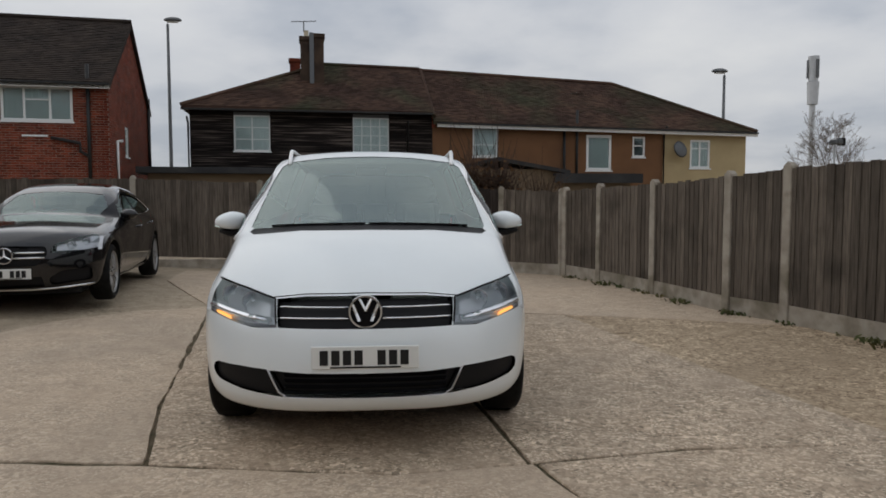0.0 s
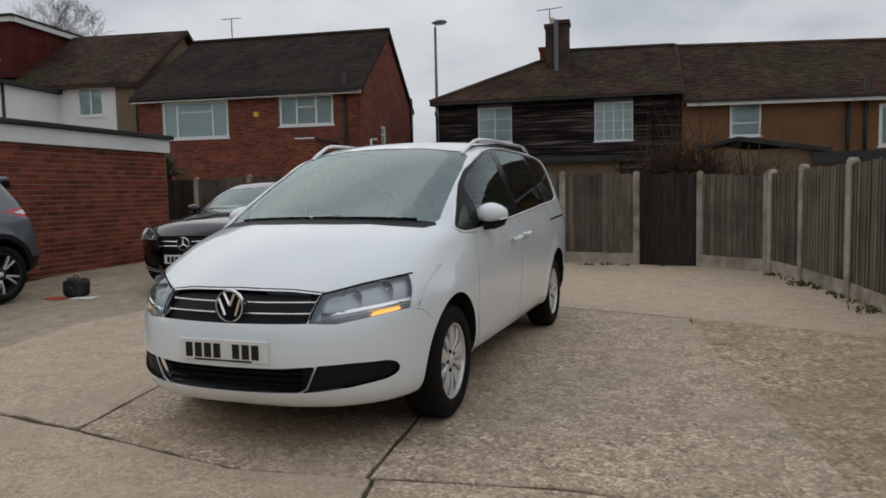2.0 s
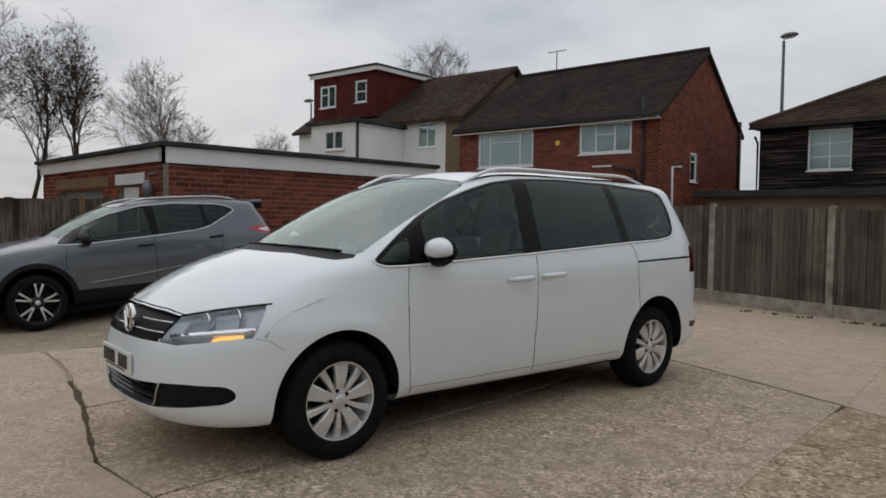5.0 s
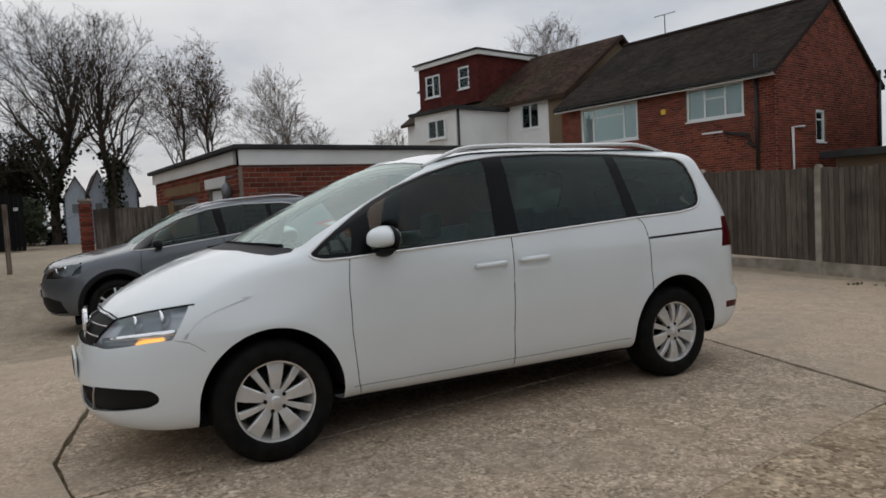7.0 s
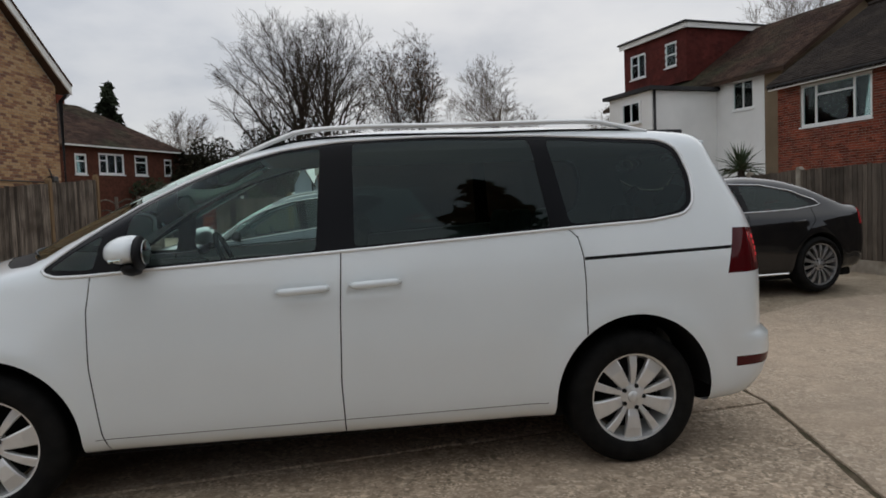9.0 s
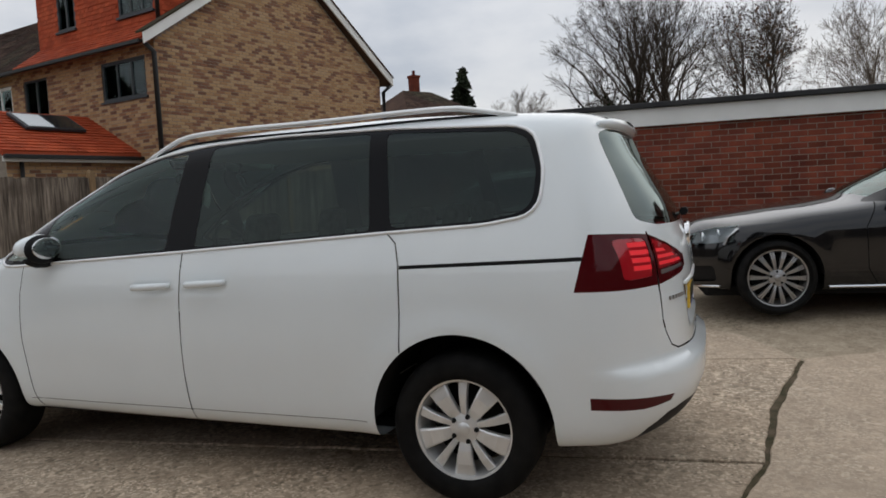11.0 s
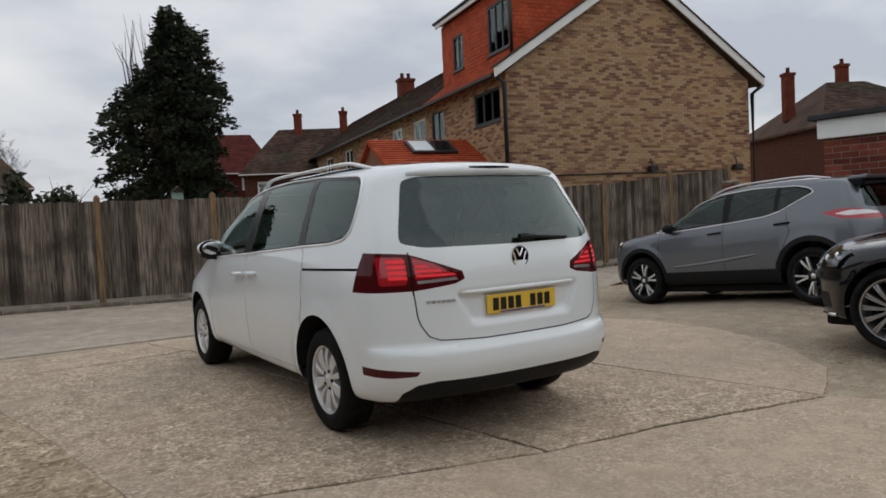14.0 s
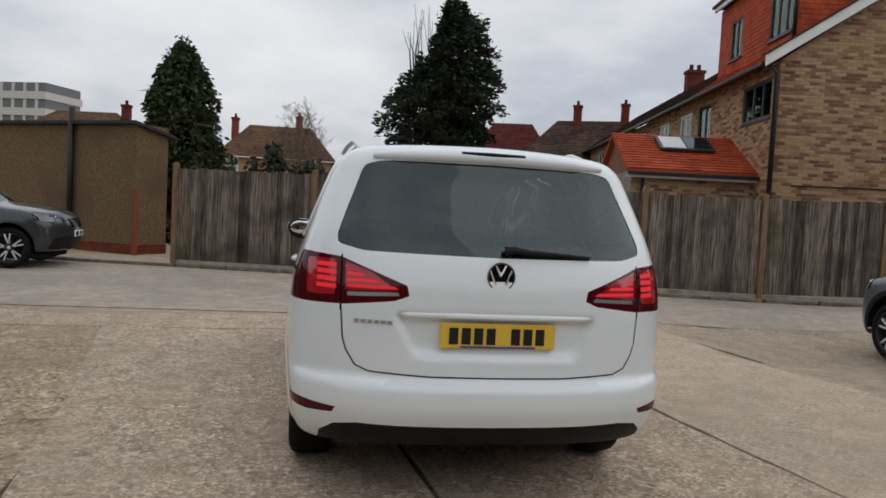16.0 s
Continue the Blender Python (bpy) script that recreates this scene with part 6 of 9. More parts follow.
def add_plate(parent, at, tilt, back, mat, chars, width=0.52, height=0.111):
    """A number plate: a thin board with plain bars where its marks are."""
    m = pose(*at, tilt, 0, 180 if back else 0)
    ob = part("number_plate", box((-width / 2, -0.006, -height / 2), (width / 2, 0.006, height / 2), 0.004), mat, parent, "plate with plain dark bars")
    ob.matrix_basis = m
    x = -0.22 * width / 0.52
    step = 0.44 * width / 0.52 / (len(chars) - 1 + 0.9)
    for c in chars:
        if c == "1":
            part("plate_mark", box((x, -0.009, -0.036), (x + step * 0.72, -0.0055, 0.036)), M["ink"], ob)
        x += step
    part("plate_border", box((-0.17, -0.0085, -height / 2 + 0.004), (0.17, -0.0055, -height / 2 + 0.012)), M["blue_ink"] if back else M["ink"], ob)
    return ob


def add_seat(parent, x, y, z=0.42, wide=0.48, mat=None):
    mat = mat or M["cabin"]
    s = part("seat", box((-wide / 2, -0.25, 0), (wide / 2, 0.25, 0.16), 0.05), mat, parent)
    s.matrix_basis = pose(x, y, z)
    part("backrest", box((-wide / 2, 0.18, 0.1), (wide / 2, 0.30, 0.66), 0.05, pose(0, 0.05, 0, -12)), mat, s)
    part("headrest", box((-0.13, 0.20, 0.70), (0.13, 0.29, 0.90), 0.04, pose(0, 0.05, 0, -10)), mat, s)


def add_cabin(parent, shell, wide, y0, y1, dash_z, wheel_x, rows, belt, seat_mat=None, card_mat=None):
    part("cabin_floor", box((-0.48, y0, 0.34), (0.48, y1, 0.42)), M["cabin"], parent)
    part("dashboard", box((-wide, y0 - 0.25, dash_z - 0.28), (wide, y0 + 0.30, dash_z), 0.06), M["cabin"], parent)
    for s in (-1, 1):
        part("door_card", box((s * wide - 0.02, y0, 0.80), (s * wide + 0.02, y1, belt - 0.06), 0.01), card_mat or M["cabin"], parent)
    bm = bmesh.new()
    rim = [(0.18 * math.cos(a), 0, 0.18 * math.sin(a)) for a in (2 * math.pi * k / 28 for k in range(28))]
    add_tube(bm, rim, 0.016, 8, True, up=Vector((0, 1, 0)))
    add_tube(bm, [(-0.17, 0, 0), (0.17, 0, 0)], 0.022, 6)
    add_tube(bm, [(0, 0, 0), (0, 0, -0.17)], 0.02, 6)
    w = part("steering_wheel", bm, M["cabin"], parent, smooth=True)
    w.matrix_basis = pose(wheel_x, y0 + 0.46, dash_z - 0.02, 22)
    for y, xs in rows:
        for x in xs:
            add_seat(parent, x, y, 0.42, 0.48, seat_mat)


def build_car(name, label, at, turn, shell, zones, dents, mats, arches, wheel, plate, group=""):
    """Cuts a shell into its panels and sets it on its wheels. mats: zone -> (part name, material, split left and right, label)."""
    car = thing(name, pose(at[0], at[1], at[2], 0, 0, turn), label, "car", group)
    arch_zones = [("void", [("side", circle(cy, cz, r))], 0.0) for cy, cz, r in arches]
    pieces = split_shell(shell, arch_zones + zones, dents)
    pieces.pop("void", None)
    for zone, data in pieces.items():
        pname, mat, split, plabel = mats[zone]
        if split:
            for s in (1, -1):
                shell_part(pname, one_half(data, s), mat, car, plabel)
        else:
            shell_part(pname, both_halves(data), mat, car, plabel)
    for cy, cz, r in arches:
        arch_liner(car, cy, cz, r + 0.002, 0.50, shell)
        for s in (1, -1):
            add_wheel(car, (s * wheel["x"], cy, wheel["r"]), s, wheel["r"], wheel["rim"], wheel["width"], wheel["style"], wheel["mat"], wheel.get("spin", 0) + 13 * cy, wheel.get("barrel"))
    return car


# ---- the white people carrier ----
DLO = rounded([(-1.225, 1.076), (-1.16, 1.048), (-1.02, 1.05), (-0.75, 1.066), (0.06, 1.106), (1.17, 1.168), (1.58, 1.186), (1.76, 1.214), (1.815, 1.265),
               (1.828, 1.40), (1.782, 1.555), (1.70, 1.595), (1.10, 1.628), (0.52, 1.638), (0.10, 1.622), (-0.18, 1.585), (-0.41, 1.522), (-0.62, 1.442),
               (-0.82, 1.345), (-0.98, 1.248), (-1.125, 1.152)], 0.05, 2)
HEAD = [(0.436, 0.668), (0.454, 0.797), (0.62, 0.838), (0.78, 0.868), (1.1, 0.925), (1.1, 0.735), (0.80, 0.705), (0.70, 0.685), (0.56, 0.662)]
HEAD_SIDE = [(-2.6, 0.5), (-1.99, 0.5), (-1.945, 0.71), (-1.848, 0.872), (-1.83, 1.1), (-2.6, 1.1)]
TAIL = [(0.40, 0.968), (0.41, 1.012), (0.69, 1.12), (0.82, 1.132), (1.1, 1.15), (1.1, 0.915), (0.82, 0.912), (0.68, 0.916), (0.46, 0.944)]
TAIL_SIDE = [(1.93, 0.6), (2.6, 0.6), (2.6, 1.35), (2.04, 1.35), (2.005, 1.128), (1.95, 0.905)]
van_zones = [
    ("chrome_gap", [("side", ribbon([(-1.02, 0.332), (0.0, 0.336), (1.02, 0.338)], 0.003))], 0.002),
    ("quarter_glass", [("side", rounded([(-1.18, 1.080), (-0.99, 1.074), (-0.958, 1.222), (-1.06, 1.168)], 0.02, 2))], 0.003),
    ("front_glass", [("side", rounded([(-0.87, 1.076), (-0.04, 1.115), (0.0, 1.590), (-0.18, 1.566), (-0.41, 1.504), (-0.62, 1.424), (-0.80, 1.335), (-0.845, 1.29)], 0.02, 2))], 0.003),
    ("slider_glass", [("side", rounded([(0.135, 1.126), (1.065, 1.178), (1.015, 1.610), (0.52, 1.621), (0.150, 1.608)], 0.02, 2))], 0.003),
    ("rear_side_glass", [("side", rounded([(1.165, 1.186), (1.57, 1.203), (1.735, 1.23), (1.785, 1.275), (1.795, 1.40), (1.753, 1.535), (1.68, 1.573), (1.10, 1.608)], 0.03, 2))], 0.003),
    ("pillar_trim", [("side", DLO)], 0.001),
    ("door_gap", [("side", ribbon([(-1.0, 1.05), (-1.02, 0.9), (-1.02, 0.65), (-0.99, 0.36), (-0.965, 0.27)], 0.005))], 0.008),
    ("door_seam", [("side", ribbon([(0.072, 1.105), (0.058, 0.84), (0.05, 0.51), (0.062, 0.26)], 0.006))], 0.008),
    ("slide_seam", [("side", ribbon([(1.15, 1.165), (1.195, 1.12), (1.212, 1.03), (1.215, 0.88), (1.21, 0.66)], 0.006))], 0.008),
    ("bumper_seam", [("side", ribbon([(-1.935, 0.705), (-1.87, 0.69), (-1.80, 0.64)], 0.002))], 0.002),
    ("slide_rail", [("side", [(1.217, 1.012), (1.985, 1.034), (1.985, 1.050), (1.217, 1.028)])], 0.004),
    ("indicator", [("front", [(0.69, 0.684), (0.79, 0.704), (1.1, 0.735), (1.1, 0.754), (0.79, 0.727), (0.705, 0.706)]), ("side", [(-2.6, 0.5), (-1.985, 0.5), (-1.985, 1.1), (-2.6, 1.1)])], 0.012),
    ("headlamp", [("front", HEAD), ("side", HEAD_SIDE)], 0.0),
    ("grille", [("front", [(-0.01, 0.664), (0.43, 0.668), (0.448, 0.797), (0.3, 0.812), (-0.01, 0.818)])], 0.03),
    ("lower_grille", [("front", rounded([(-0.2, 0.322), (0.40, 0.328), (0.478, 0.464), (0.3, 0.454), (-0.2, 0.449)], 0.02, 2))], 0.035),
    ("bumper_insert", [("front", rounded([(0.395, 0.328), (0.62, 0.348), (0.765, 0.372), (0.802, 0.40), (0.802, 0.44), (0.775, 0.465), (0.62, 0.470), (0.472, 0.466)], 0.02, 3))], 0.018),
    ("cowl", [("front", [(-0.01, 1.120), (0.4, 1.114), (0.70, 1.086), (0.742, 1.098), (0.722, 1.118), (0.4, 1.148), (-0.01, 1.153)])], 0.004),
    ("windscreen", [("front", [(-0.01, 1.152), (0.4, 1.147), (0.715, 1.114), (0.738, 1.128), (0.722, 1.22), (0.682, 1.45), (0.655, 1.545), (0.60, 1.582), (0.3, 1.615), (-0.01, 1.622)])], 0.003),
    ("bonnet_gap", [("front", ribbon([(-0.01, 0.828), (0.3, 0.822), (0.465, 0.804)], 0.005))], 0.006),
    ("rear_glass", [("rear", rounded([(-0.3, 1.572), (0.50, 1.565), (0.60, 1.545), (0.708, 1.24), (0.718, 1.18), (0.60, 1.152), (-0.3, 1.142)], 0.03, 2))], 0.003),
    ("lamp_split", [("rear", ribbon([(0.69, 0.89), (0.69, 1.13)], 0.008))], 0.006),
    ("lamp_clear", [("rear", [(0.44, 0.966), (0.665, 0.954), (0.665, 0.972), (0.45, 0.982)])], 0.004),
    *[("lamp_red", [("rear", [(0.445 + 0.072 * k, 0.993 + 0.026 * k), (0.668, 0.991 + 0.027 * k), (0.668, 1.006 + 0.027 * k), (0.465 + 0.072 * k, 1.006 + 0.026 * k)])], 0.004) for k in range(4)],
    *[("lamp_red", [("rear", [(0.712, 0.980 + 0.031 * k), (0.80, 0.982 + 0.031 * k), (0.80, 1.002 + 0.031 * k), (0.712, 1.000 + 0.031 * k)]), ("side", TAIL_SIDE)], 0.004) for k in range(4)],
    ("lamp_field", [("rear", rounded([(0.715, 0.952), (0.842, 0.948), (0.842, 1.112), (0.715, 1.108)], 0.02, 2)), ("side", TAIL_SIDE)], 0.002),
    ("lamp_field", [("rear", [(0.45, 0.988), (0.675, 0.978), (0.675, 1.103), (0.56, 1.062)])], 0.002),
    ("taillight", [("rear", TAIL), ("side", TAIL_SIDE)], 0.0),
    ("gate_gap", [("rear", ribbon([(0.69, 0.93), (0.676, 0.77), (0.66, 0.72), (0.62, 0.658), (0.56, 0.634), (0.3, 0.622), (-0.01, 0.620)], 0.007))], 0.008),
    ("reflector", [("rear", [(0.695, 0.474), (0.80, 0.484), (1.1, 0.510), (1.1, 0.452), (0.82, 0.440), (0.71, 0.448)]), ("side", [(2.0, 0.3), (2.6, 0.3), (2.6, 0.7), (2.0, 0.7)])], 0.001),
    ("diffuser", [("rear", [(-0.01, 0.408), (0.60, 0.412), (0.70, 0.395), (0.76, 0.345), (0.78, 0.1), (-0.01, 0.1)])], 0.0),
    ("brake_light", [("rear", rounded([(-0.1, 1.622), (0.15, 1.617), (0.172, 1.602), (0.15, 1.595), (-0.1, 1.598)], 0.008, 2))], 0.004),
]
van_dents = [("rear", [(-0.2, 0.90), (0.46, 0.89), (0.37, 0.71), (-0.2, 0.705)], 0.036, 0.022),
             ("side", rounded([(-0.235, 0.900), (0.015, 0.908), (0.015, 0.948), (-0.235, 0.940)], 0.02, 2), 0.02, 0.02),
             ("side", rounded([(0.095, 0.915), (0.34, 0.922), (0.34, 0.962), (0.095, 0.955)], 0.02, 2), 0.02, 0.02)]
van_mats = {"body": ("body", M["white_paint"], False, ""), "chrome_gap": ("sill_gap", M["gap"], True, ""), "quarter_glass": ("quarter_window", M["clear_glass"], True, ""),
            "front_glass": ("front_window", M["clear_glass"], True, ""), "slider_glass": ("sliding_door_window", M["tint_glass"], True, "dark privacy glass"),
            "rear_side_glass": ("rear_side_window", M["tint_glass"], True, "dark privacy glass"), "pillar_trim": ("pillar_trim", M["gloss_black"], True, "gloss black"),
            "door_gap": ("door_gap", M["gap"], True, ""), "door_seam": ("door_gap", M["gap"], True, ""), "slide_seam": ("door_gap", M["gap"], True, ""), "bumper_seam": ("bumper_gap", M["gap"], True, ""), "slide_rail": ("door_rail", M["gap"], True, "black sliding-door rail"),
            "indicator": ("indicator", M["amber_on"], True, "lit amber indicator"), "headlamp": ("headlight", M["lens"], True, "clear lens"),
            "grille": ("grille", M["black_plastic"], False, "black grille"), "lower_grille": ("lower_grille", M["black_plastic"], False, ""),
            "bumper_insert": ("bumper_insert", M["black_plastic"], True, "black plastic"), "cowl": ("cowl", M["black_plastic"], False, ""),
            "windscreen": ("windscreen", M["screen_glass"], False, "clear windscreen"), "bonnet_gap": ("bonnet_gap", M["gap"], False, ""),
            "rear_glass": ("rear_window", M["rear_screen"], False, "dark privacy glass"), "lamp_field": ("lamp_field", M["red_lens"], True, "clear red lens"), "lamp_split": ("lamp_gap", M["gap"], True, ""),
            "lamp_clear": ("reversing_light", M["satin"], True, "clear strip"), "lamp_red": ("brake_lamp", M["red_on"], True, "glowing red"),
            "taillight": ("taillight", M["dark_red_lens"], True, "smoked red lens"), "gate_gap": ("tailgate_gap", M["gap"], False, ""),
            "reflector": ("rear_reflector", M["dark_red_lens"], True, "red reflector"), "diffuser": ("bumper_lower", M["black_plastic"], False, "black plastic"),
            "brake_light": ("high_brake_light", M["dark_red_lens"], False, "dark strip")}
van = build_car("people_carrier", "white people carrier with roof rails and lit indicators", (0, 0, 0), 0, VAN, van_zones, van_dents, van_mats,
                [(-1.46, 0.335, 0.385), (1.46, 0.345, 0.398)],
                dict(x=0.792, r=0.326, rim=0.217, width=0.215, style=(5, 0.020, 0.046, 0, 0.010, 0.021), mat=M["alloy"], spin=16), None)
outline_trim("window_trim", VAN, dense(DLO), 0.008, M["bright_trim"], van)
# head lamps: housing, two bowls and a pale strip behind the lens
for s in (1, -1):
    bm = bmesh.new()
    cols = [0.44 + 0.025 * k for k in range(18)]
    grid = []
    for x in cols:
        lo = 0.666 + 0.17 * max(0.0, x - 0.6)
        hi = 0.795 + 0.24 * (x - 0.46)
        col = []
        for k in range(7):
            z = lo + (hi - lo) * k / 6
            q = VAN.front(min(x, 0.86), z, -0.07 if 0 < k < 6 and 0.45 < x < 0.85 else -0.005)
            col.append(bm.verts.new((s * x, q.y, z)))
        grid.append(col)
    for A, B in zip(grid, grid[1:]):
        for k in range(6):
            bm.faces.new((A[k], B[k], B[k + 1], A[k + 1]))
    part("headlight_housing", bm, M["lamp_dark"], van, smooth=True)
    bm = bmesh.new()
    tray = []
    for x in cols[:-1]:
        lo = 0.676 + 0.17 * max(0.0, x - 0.6)
        hi = lo + 0.030 + 0.10 * max(0.0, x - 0.62)
        tray.append([bm.verts.new((s * x, VAN.front(min(x, 0.82), z, -0.058 + 0.03 * f).y, z)) for z, f in ((lo, 1.0), ((lo + hi) / 2, 0.55), (hi, 0.0))])
    for A, B in zip(tray, tray[1:]):
        for k in range(2):
            bm.faces.new((A[k], B[k], B[k + 1], A[k + 1]))
    part("lamp_tray", bm, M["lamp_tray"], van, smooth=True)
    for x, z, r in ((0.585, 0.772, 0.050), (0.705, 0.798, 0.052)):
        bm = bmesh.new()
        prof = [(r, 0.0), (r * 1.06, 0.004), (r * 0.96, -0.006), (r * 0.82, -0.022), (r * 0.5, -0.038), (0.012, -0.044), (0.013, -0.02), (0.0, -0.016)]
        q = VAN.front(x, z, -0.035)
        add_lathe(bm, prof, 28, pose(s * x, q.y + 0.01, z, 0, 0, -90))
        part("lamp_bowl", bm, M["lamp_bowl"], van, smooth=True)
    bm = bmesh.new()
    add_tube(bm, [Vector((s * x, VAN.front(min(x, 0.84), 0.68 + 0.14 * max(0, x - 0.5), -0.03).y, 0.694 + 0.15 * max(0, x - 0.5))) for x in (0.48, 0.55, 0.62, 0.69, 0.76, 0.82)], 0.020, 6)
    part("lamp_strip", bm, M["lamp_bowl"], van, smooth=True)
    bm = bmesh.new()
    add_tube(bm, [Vector((s * q.x, q.y, q.z)) for q in (VAN.front(x, z, 0.001) for x, z in dense([(0.44, 0.685), (0.456, 0.798), (0.62, 0.839), (0.76, 0.866), (0.80, 0.873)], False, 0.03))], 0.0055, 5)
    part("headlight_seal", bm, M["gap"], van)
    # grille bars
    for z in (0.712, 0.762):
        bm = bmesh.new()
        add_tube(bm, [Vector((s * x, VAN.front(x, z, -0.012).y, z)) for x in (0.085, 0.15, 0.22, 0.29, 0.36, 0.405, 0.44)], 0.0062, 6, flat=0.8)
        part("grille_bar", bm, M["chrome"], van, "chrome bar", smooth=True)
    bm = bmesh.new()
    add_tube(bm, [VAN.front(x, z, -0.006) for x, z in dense([(0.0, 0.318), (0.39, 0.325), (0.43, 0.352), (0.482, 0.466)], False)], 0.005, 6)
    if s < 0:
        bmesh.ops.scale(bm, vec=(-1, 1, 1), verts=bm.verts)
        bmesh.ops.reverse_faces(bm, faces=bm.faces)
    part("bumper_trim", bm, M["satin"], van, "bright thin trim", smooth=True)
for z in (0.348, 0.378, 0.408, 0.436):
    bm = bmesh.new()
    add_tube(bm, [Vector((x, VAN.front(abs(x), z, -0.03).y, z)) for x in (-0.40, -0.3, -0.15, 0, 0.15, 0.3, 0.40)], 0.009, 4)
    part("grille_slat", bm, M["gloss_black"], van)


def round_badge(parent, at, back, r):
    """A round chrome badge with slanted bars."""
    m = pose(*at, 0, 0, 90 if back else -90)
    bm = bmesh.new()
    add_lathe(bm, [(0.0, 0.002), (r * 0.95, 0.002), (r * 0.95, -0.012)], 40, m)
    disc = part("badge", bm, M["gloss_black"], parent, "round chrome badge")
    bm = bmesh.new()
    add_lathe(bm, [(r * 0.86, 0.0), (r * 0.88, 0.008), (r * 0.98, 0.008), (r, 0.0), (r, -0.012)], 40, m)
    for a, b in (((-0.36, 0.78), (0, 0.05)), ((0.36, 0.78), (0, 0.05)), ((-0.74, 0.46), (-0.36, -0.55)), ((0.74, 0.46), (0.36, -0.55))):
        add_tube(bm, [m @ Vector((0.004, a[0] * r, a[1] * r)), m @ Vector((0.004, b[0] * r, b[1] * r))], r * 0.09, 4)
    part("badge_ring", bm, M["chrome"], disc)


round_badge(van, (0, VAN.front(0, 0.744).y - 0.004, 0.744), False, 0.084)
round_badge(van, (0, VAN.rear(0, 1.066).y + 0.004, 1.066), True, 0.065)
add_plate(van, (0.0, -2.372, 0.532), 0, False, M["plate_white"], "1111 111")
add_plate(van, (0.0, VAN.rear(0.0, 0.803).y - 0.018, 0.803), 0, True, M["plate_yellow"], "1111 111")
bm = bmesh.new()
add_tube(bm, [Vector((x, VAN.rear(abs(x), 0.889).y - 0.006, 0.889)) for x in (-0.43, -0.40, -0.2, 0.0, 0.2, 0.40, 0.43)], [0.004, 0.012, 0.014, 0.014, 0.014, 0.012, 0.004], 8)
part("tailgate_grip", bm, M["white_paint"], van, smooth=True)
for k in range(6):
    q = VAN.rear(0.62 - 0.028 * k, 0.852, 0.003)
    part("model_mark", box((q.x - 0.011, q.y - 0.004, 0.843), (q.x + 0.011, q.y + 0.003, 0.859)), M["satin"], van)
# door handles, mirrors, roof rails
for s in (1, -1):
    for y0, z0 in ((-0.215, 0.940), (0.108, 0.954)):
        bm = bmesh.new()
        row = []
        for k, (dy, o) in enumerate(((0.0, 0.0), (0.02, 0.028), (0.07, 0.036), (0.15, 0.036), (0.20, 0.028), (0.22, 0.0))):
            q = VAN.side(y0 + dy, z0 + 0.04 * dy, o)
            row.append(Vector((s * q.x, q.y, q.z)))
        add_tube(bm, row, [0.012, 0.016, 0.017, 0.017, 0.016, 0.012], 8)
        part("door_handle", bm, M["white_paint"], van, smooth=True)
    bm = bmesh.new()
    bmesh.ops.create_icosphere(bm, subdivisions=4, radius=1.0)
    for v in bm.verts:
        x, y, z = v.co
        k = 1.0 - 0.22 * max(0, x)
        ay = 0.115 if y < 0 else 0.058
        v.co = (0.112 * x, ay * y * k - 0.02 * x, (0.074 * z ** 0.85 if z > 0 else -0.052 * abs(z) ** 0.6) * k)
    bmesh.ops.scale(bm, vec=(s, 1, 1), verts=bm.verts)
    if s < 0:
        bmesh.ops.reverse_faces(bm, faces=bm.faces)
    mirror = part("wing_mirror", bm, M["white_paint"], van, smooth=True)
    mirror.matrix_basis = pose(s * 0.948, -0.805, 1.146)
    bm = bmesh.new()
    bmesh.ops.create_uvsphere(bm, u_segments=24, v_segments=12, radius=1.0)
    bmesh.ops.scale(bm, vec=(0.085, 0.006, 0.055), verts=bm.verts)
    g2 = part("mirror_glass", bm, M["chrome"], mirror, smooth=True)
    g2.matrix_basis = pose(0, 0.056, 0)
    bm = bmesh.new()
    bmesh.ops.create_uvsphere(bm, u_segments=24, v_segments=12, radius=1.0)
    bmesh.ops.scale(bm, vec=(0.108, 0.026, 0.076), verts=bm.verts)
    rim_back = part("mirror_rim", bm, M["black_plastic"], mirror, "black plastic rim", smooth=True)
    rim_back.matrix_basis = pose(0, 0.03, -0.004)
    bm = bmesh.new()
    add_tube(bm, [(-s * 0.13, -0.01, -0.085), (-s * 0.06, -0.01, -0.075), (s * 0.02, -0.005, -0.07), (s * 0.085, 0.0, -0.06)], [0.034, 0.042, 0.042, 0.018], 8, flat=0.7)
    part("mirror_foot", bm, M["black_plastic"], mirror, "black plastic", smooth=True)
    bm = bmesh.new()
    add_tube(bm, [(s * 0.11, -0.02, -0.025), (s * 0.07, -0.073, -0.032), (s * 0.0, -0.083, -0.034)], [0.006, 0.009, 0.007], 6)
    part("mirror_indicator", bm, M["lens"], mirror)
    bm = bmesh.new()
    pts, rad = [], []
    for k in range(25):
        u = k / 24
        y = -0.38 + 2.06 * u
        x = 0.605 + 0.05 * math.sin(math.pi * u) + 0.0
        z = VAN.above(x, y).z + 0.052 * min(1.0, (math.sin(math.pi * min(max(u, 0.0), 1.0)) * 2.4)) - 0.004
        pts.append((s * x, y, z))
        rad.append(0.0155)
    add_tube(bm, pts, rad, 8, flat=0.8)
    rail = part("roof_rail", bm, M["rail_silver"], van, "satin silver roof rail", smooth=True)
    bm = bmesh.new()
    add_tube(bm, [(p[0] - s * 0.004, p[1], VAN.above(abs(p[0]) - 0.004, p[1]).z + 0.004) for p in pts[1:-1]], 0.012, 6, flat=0.5)
    part("rail_seal", bm, M["gap"], rail)
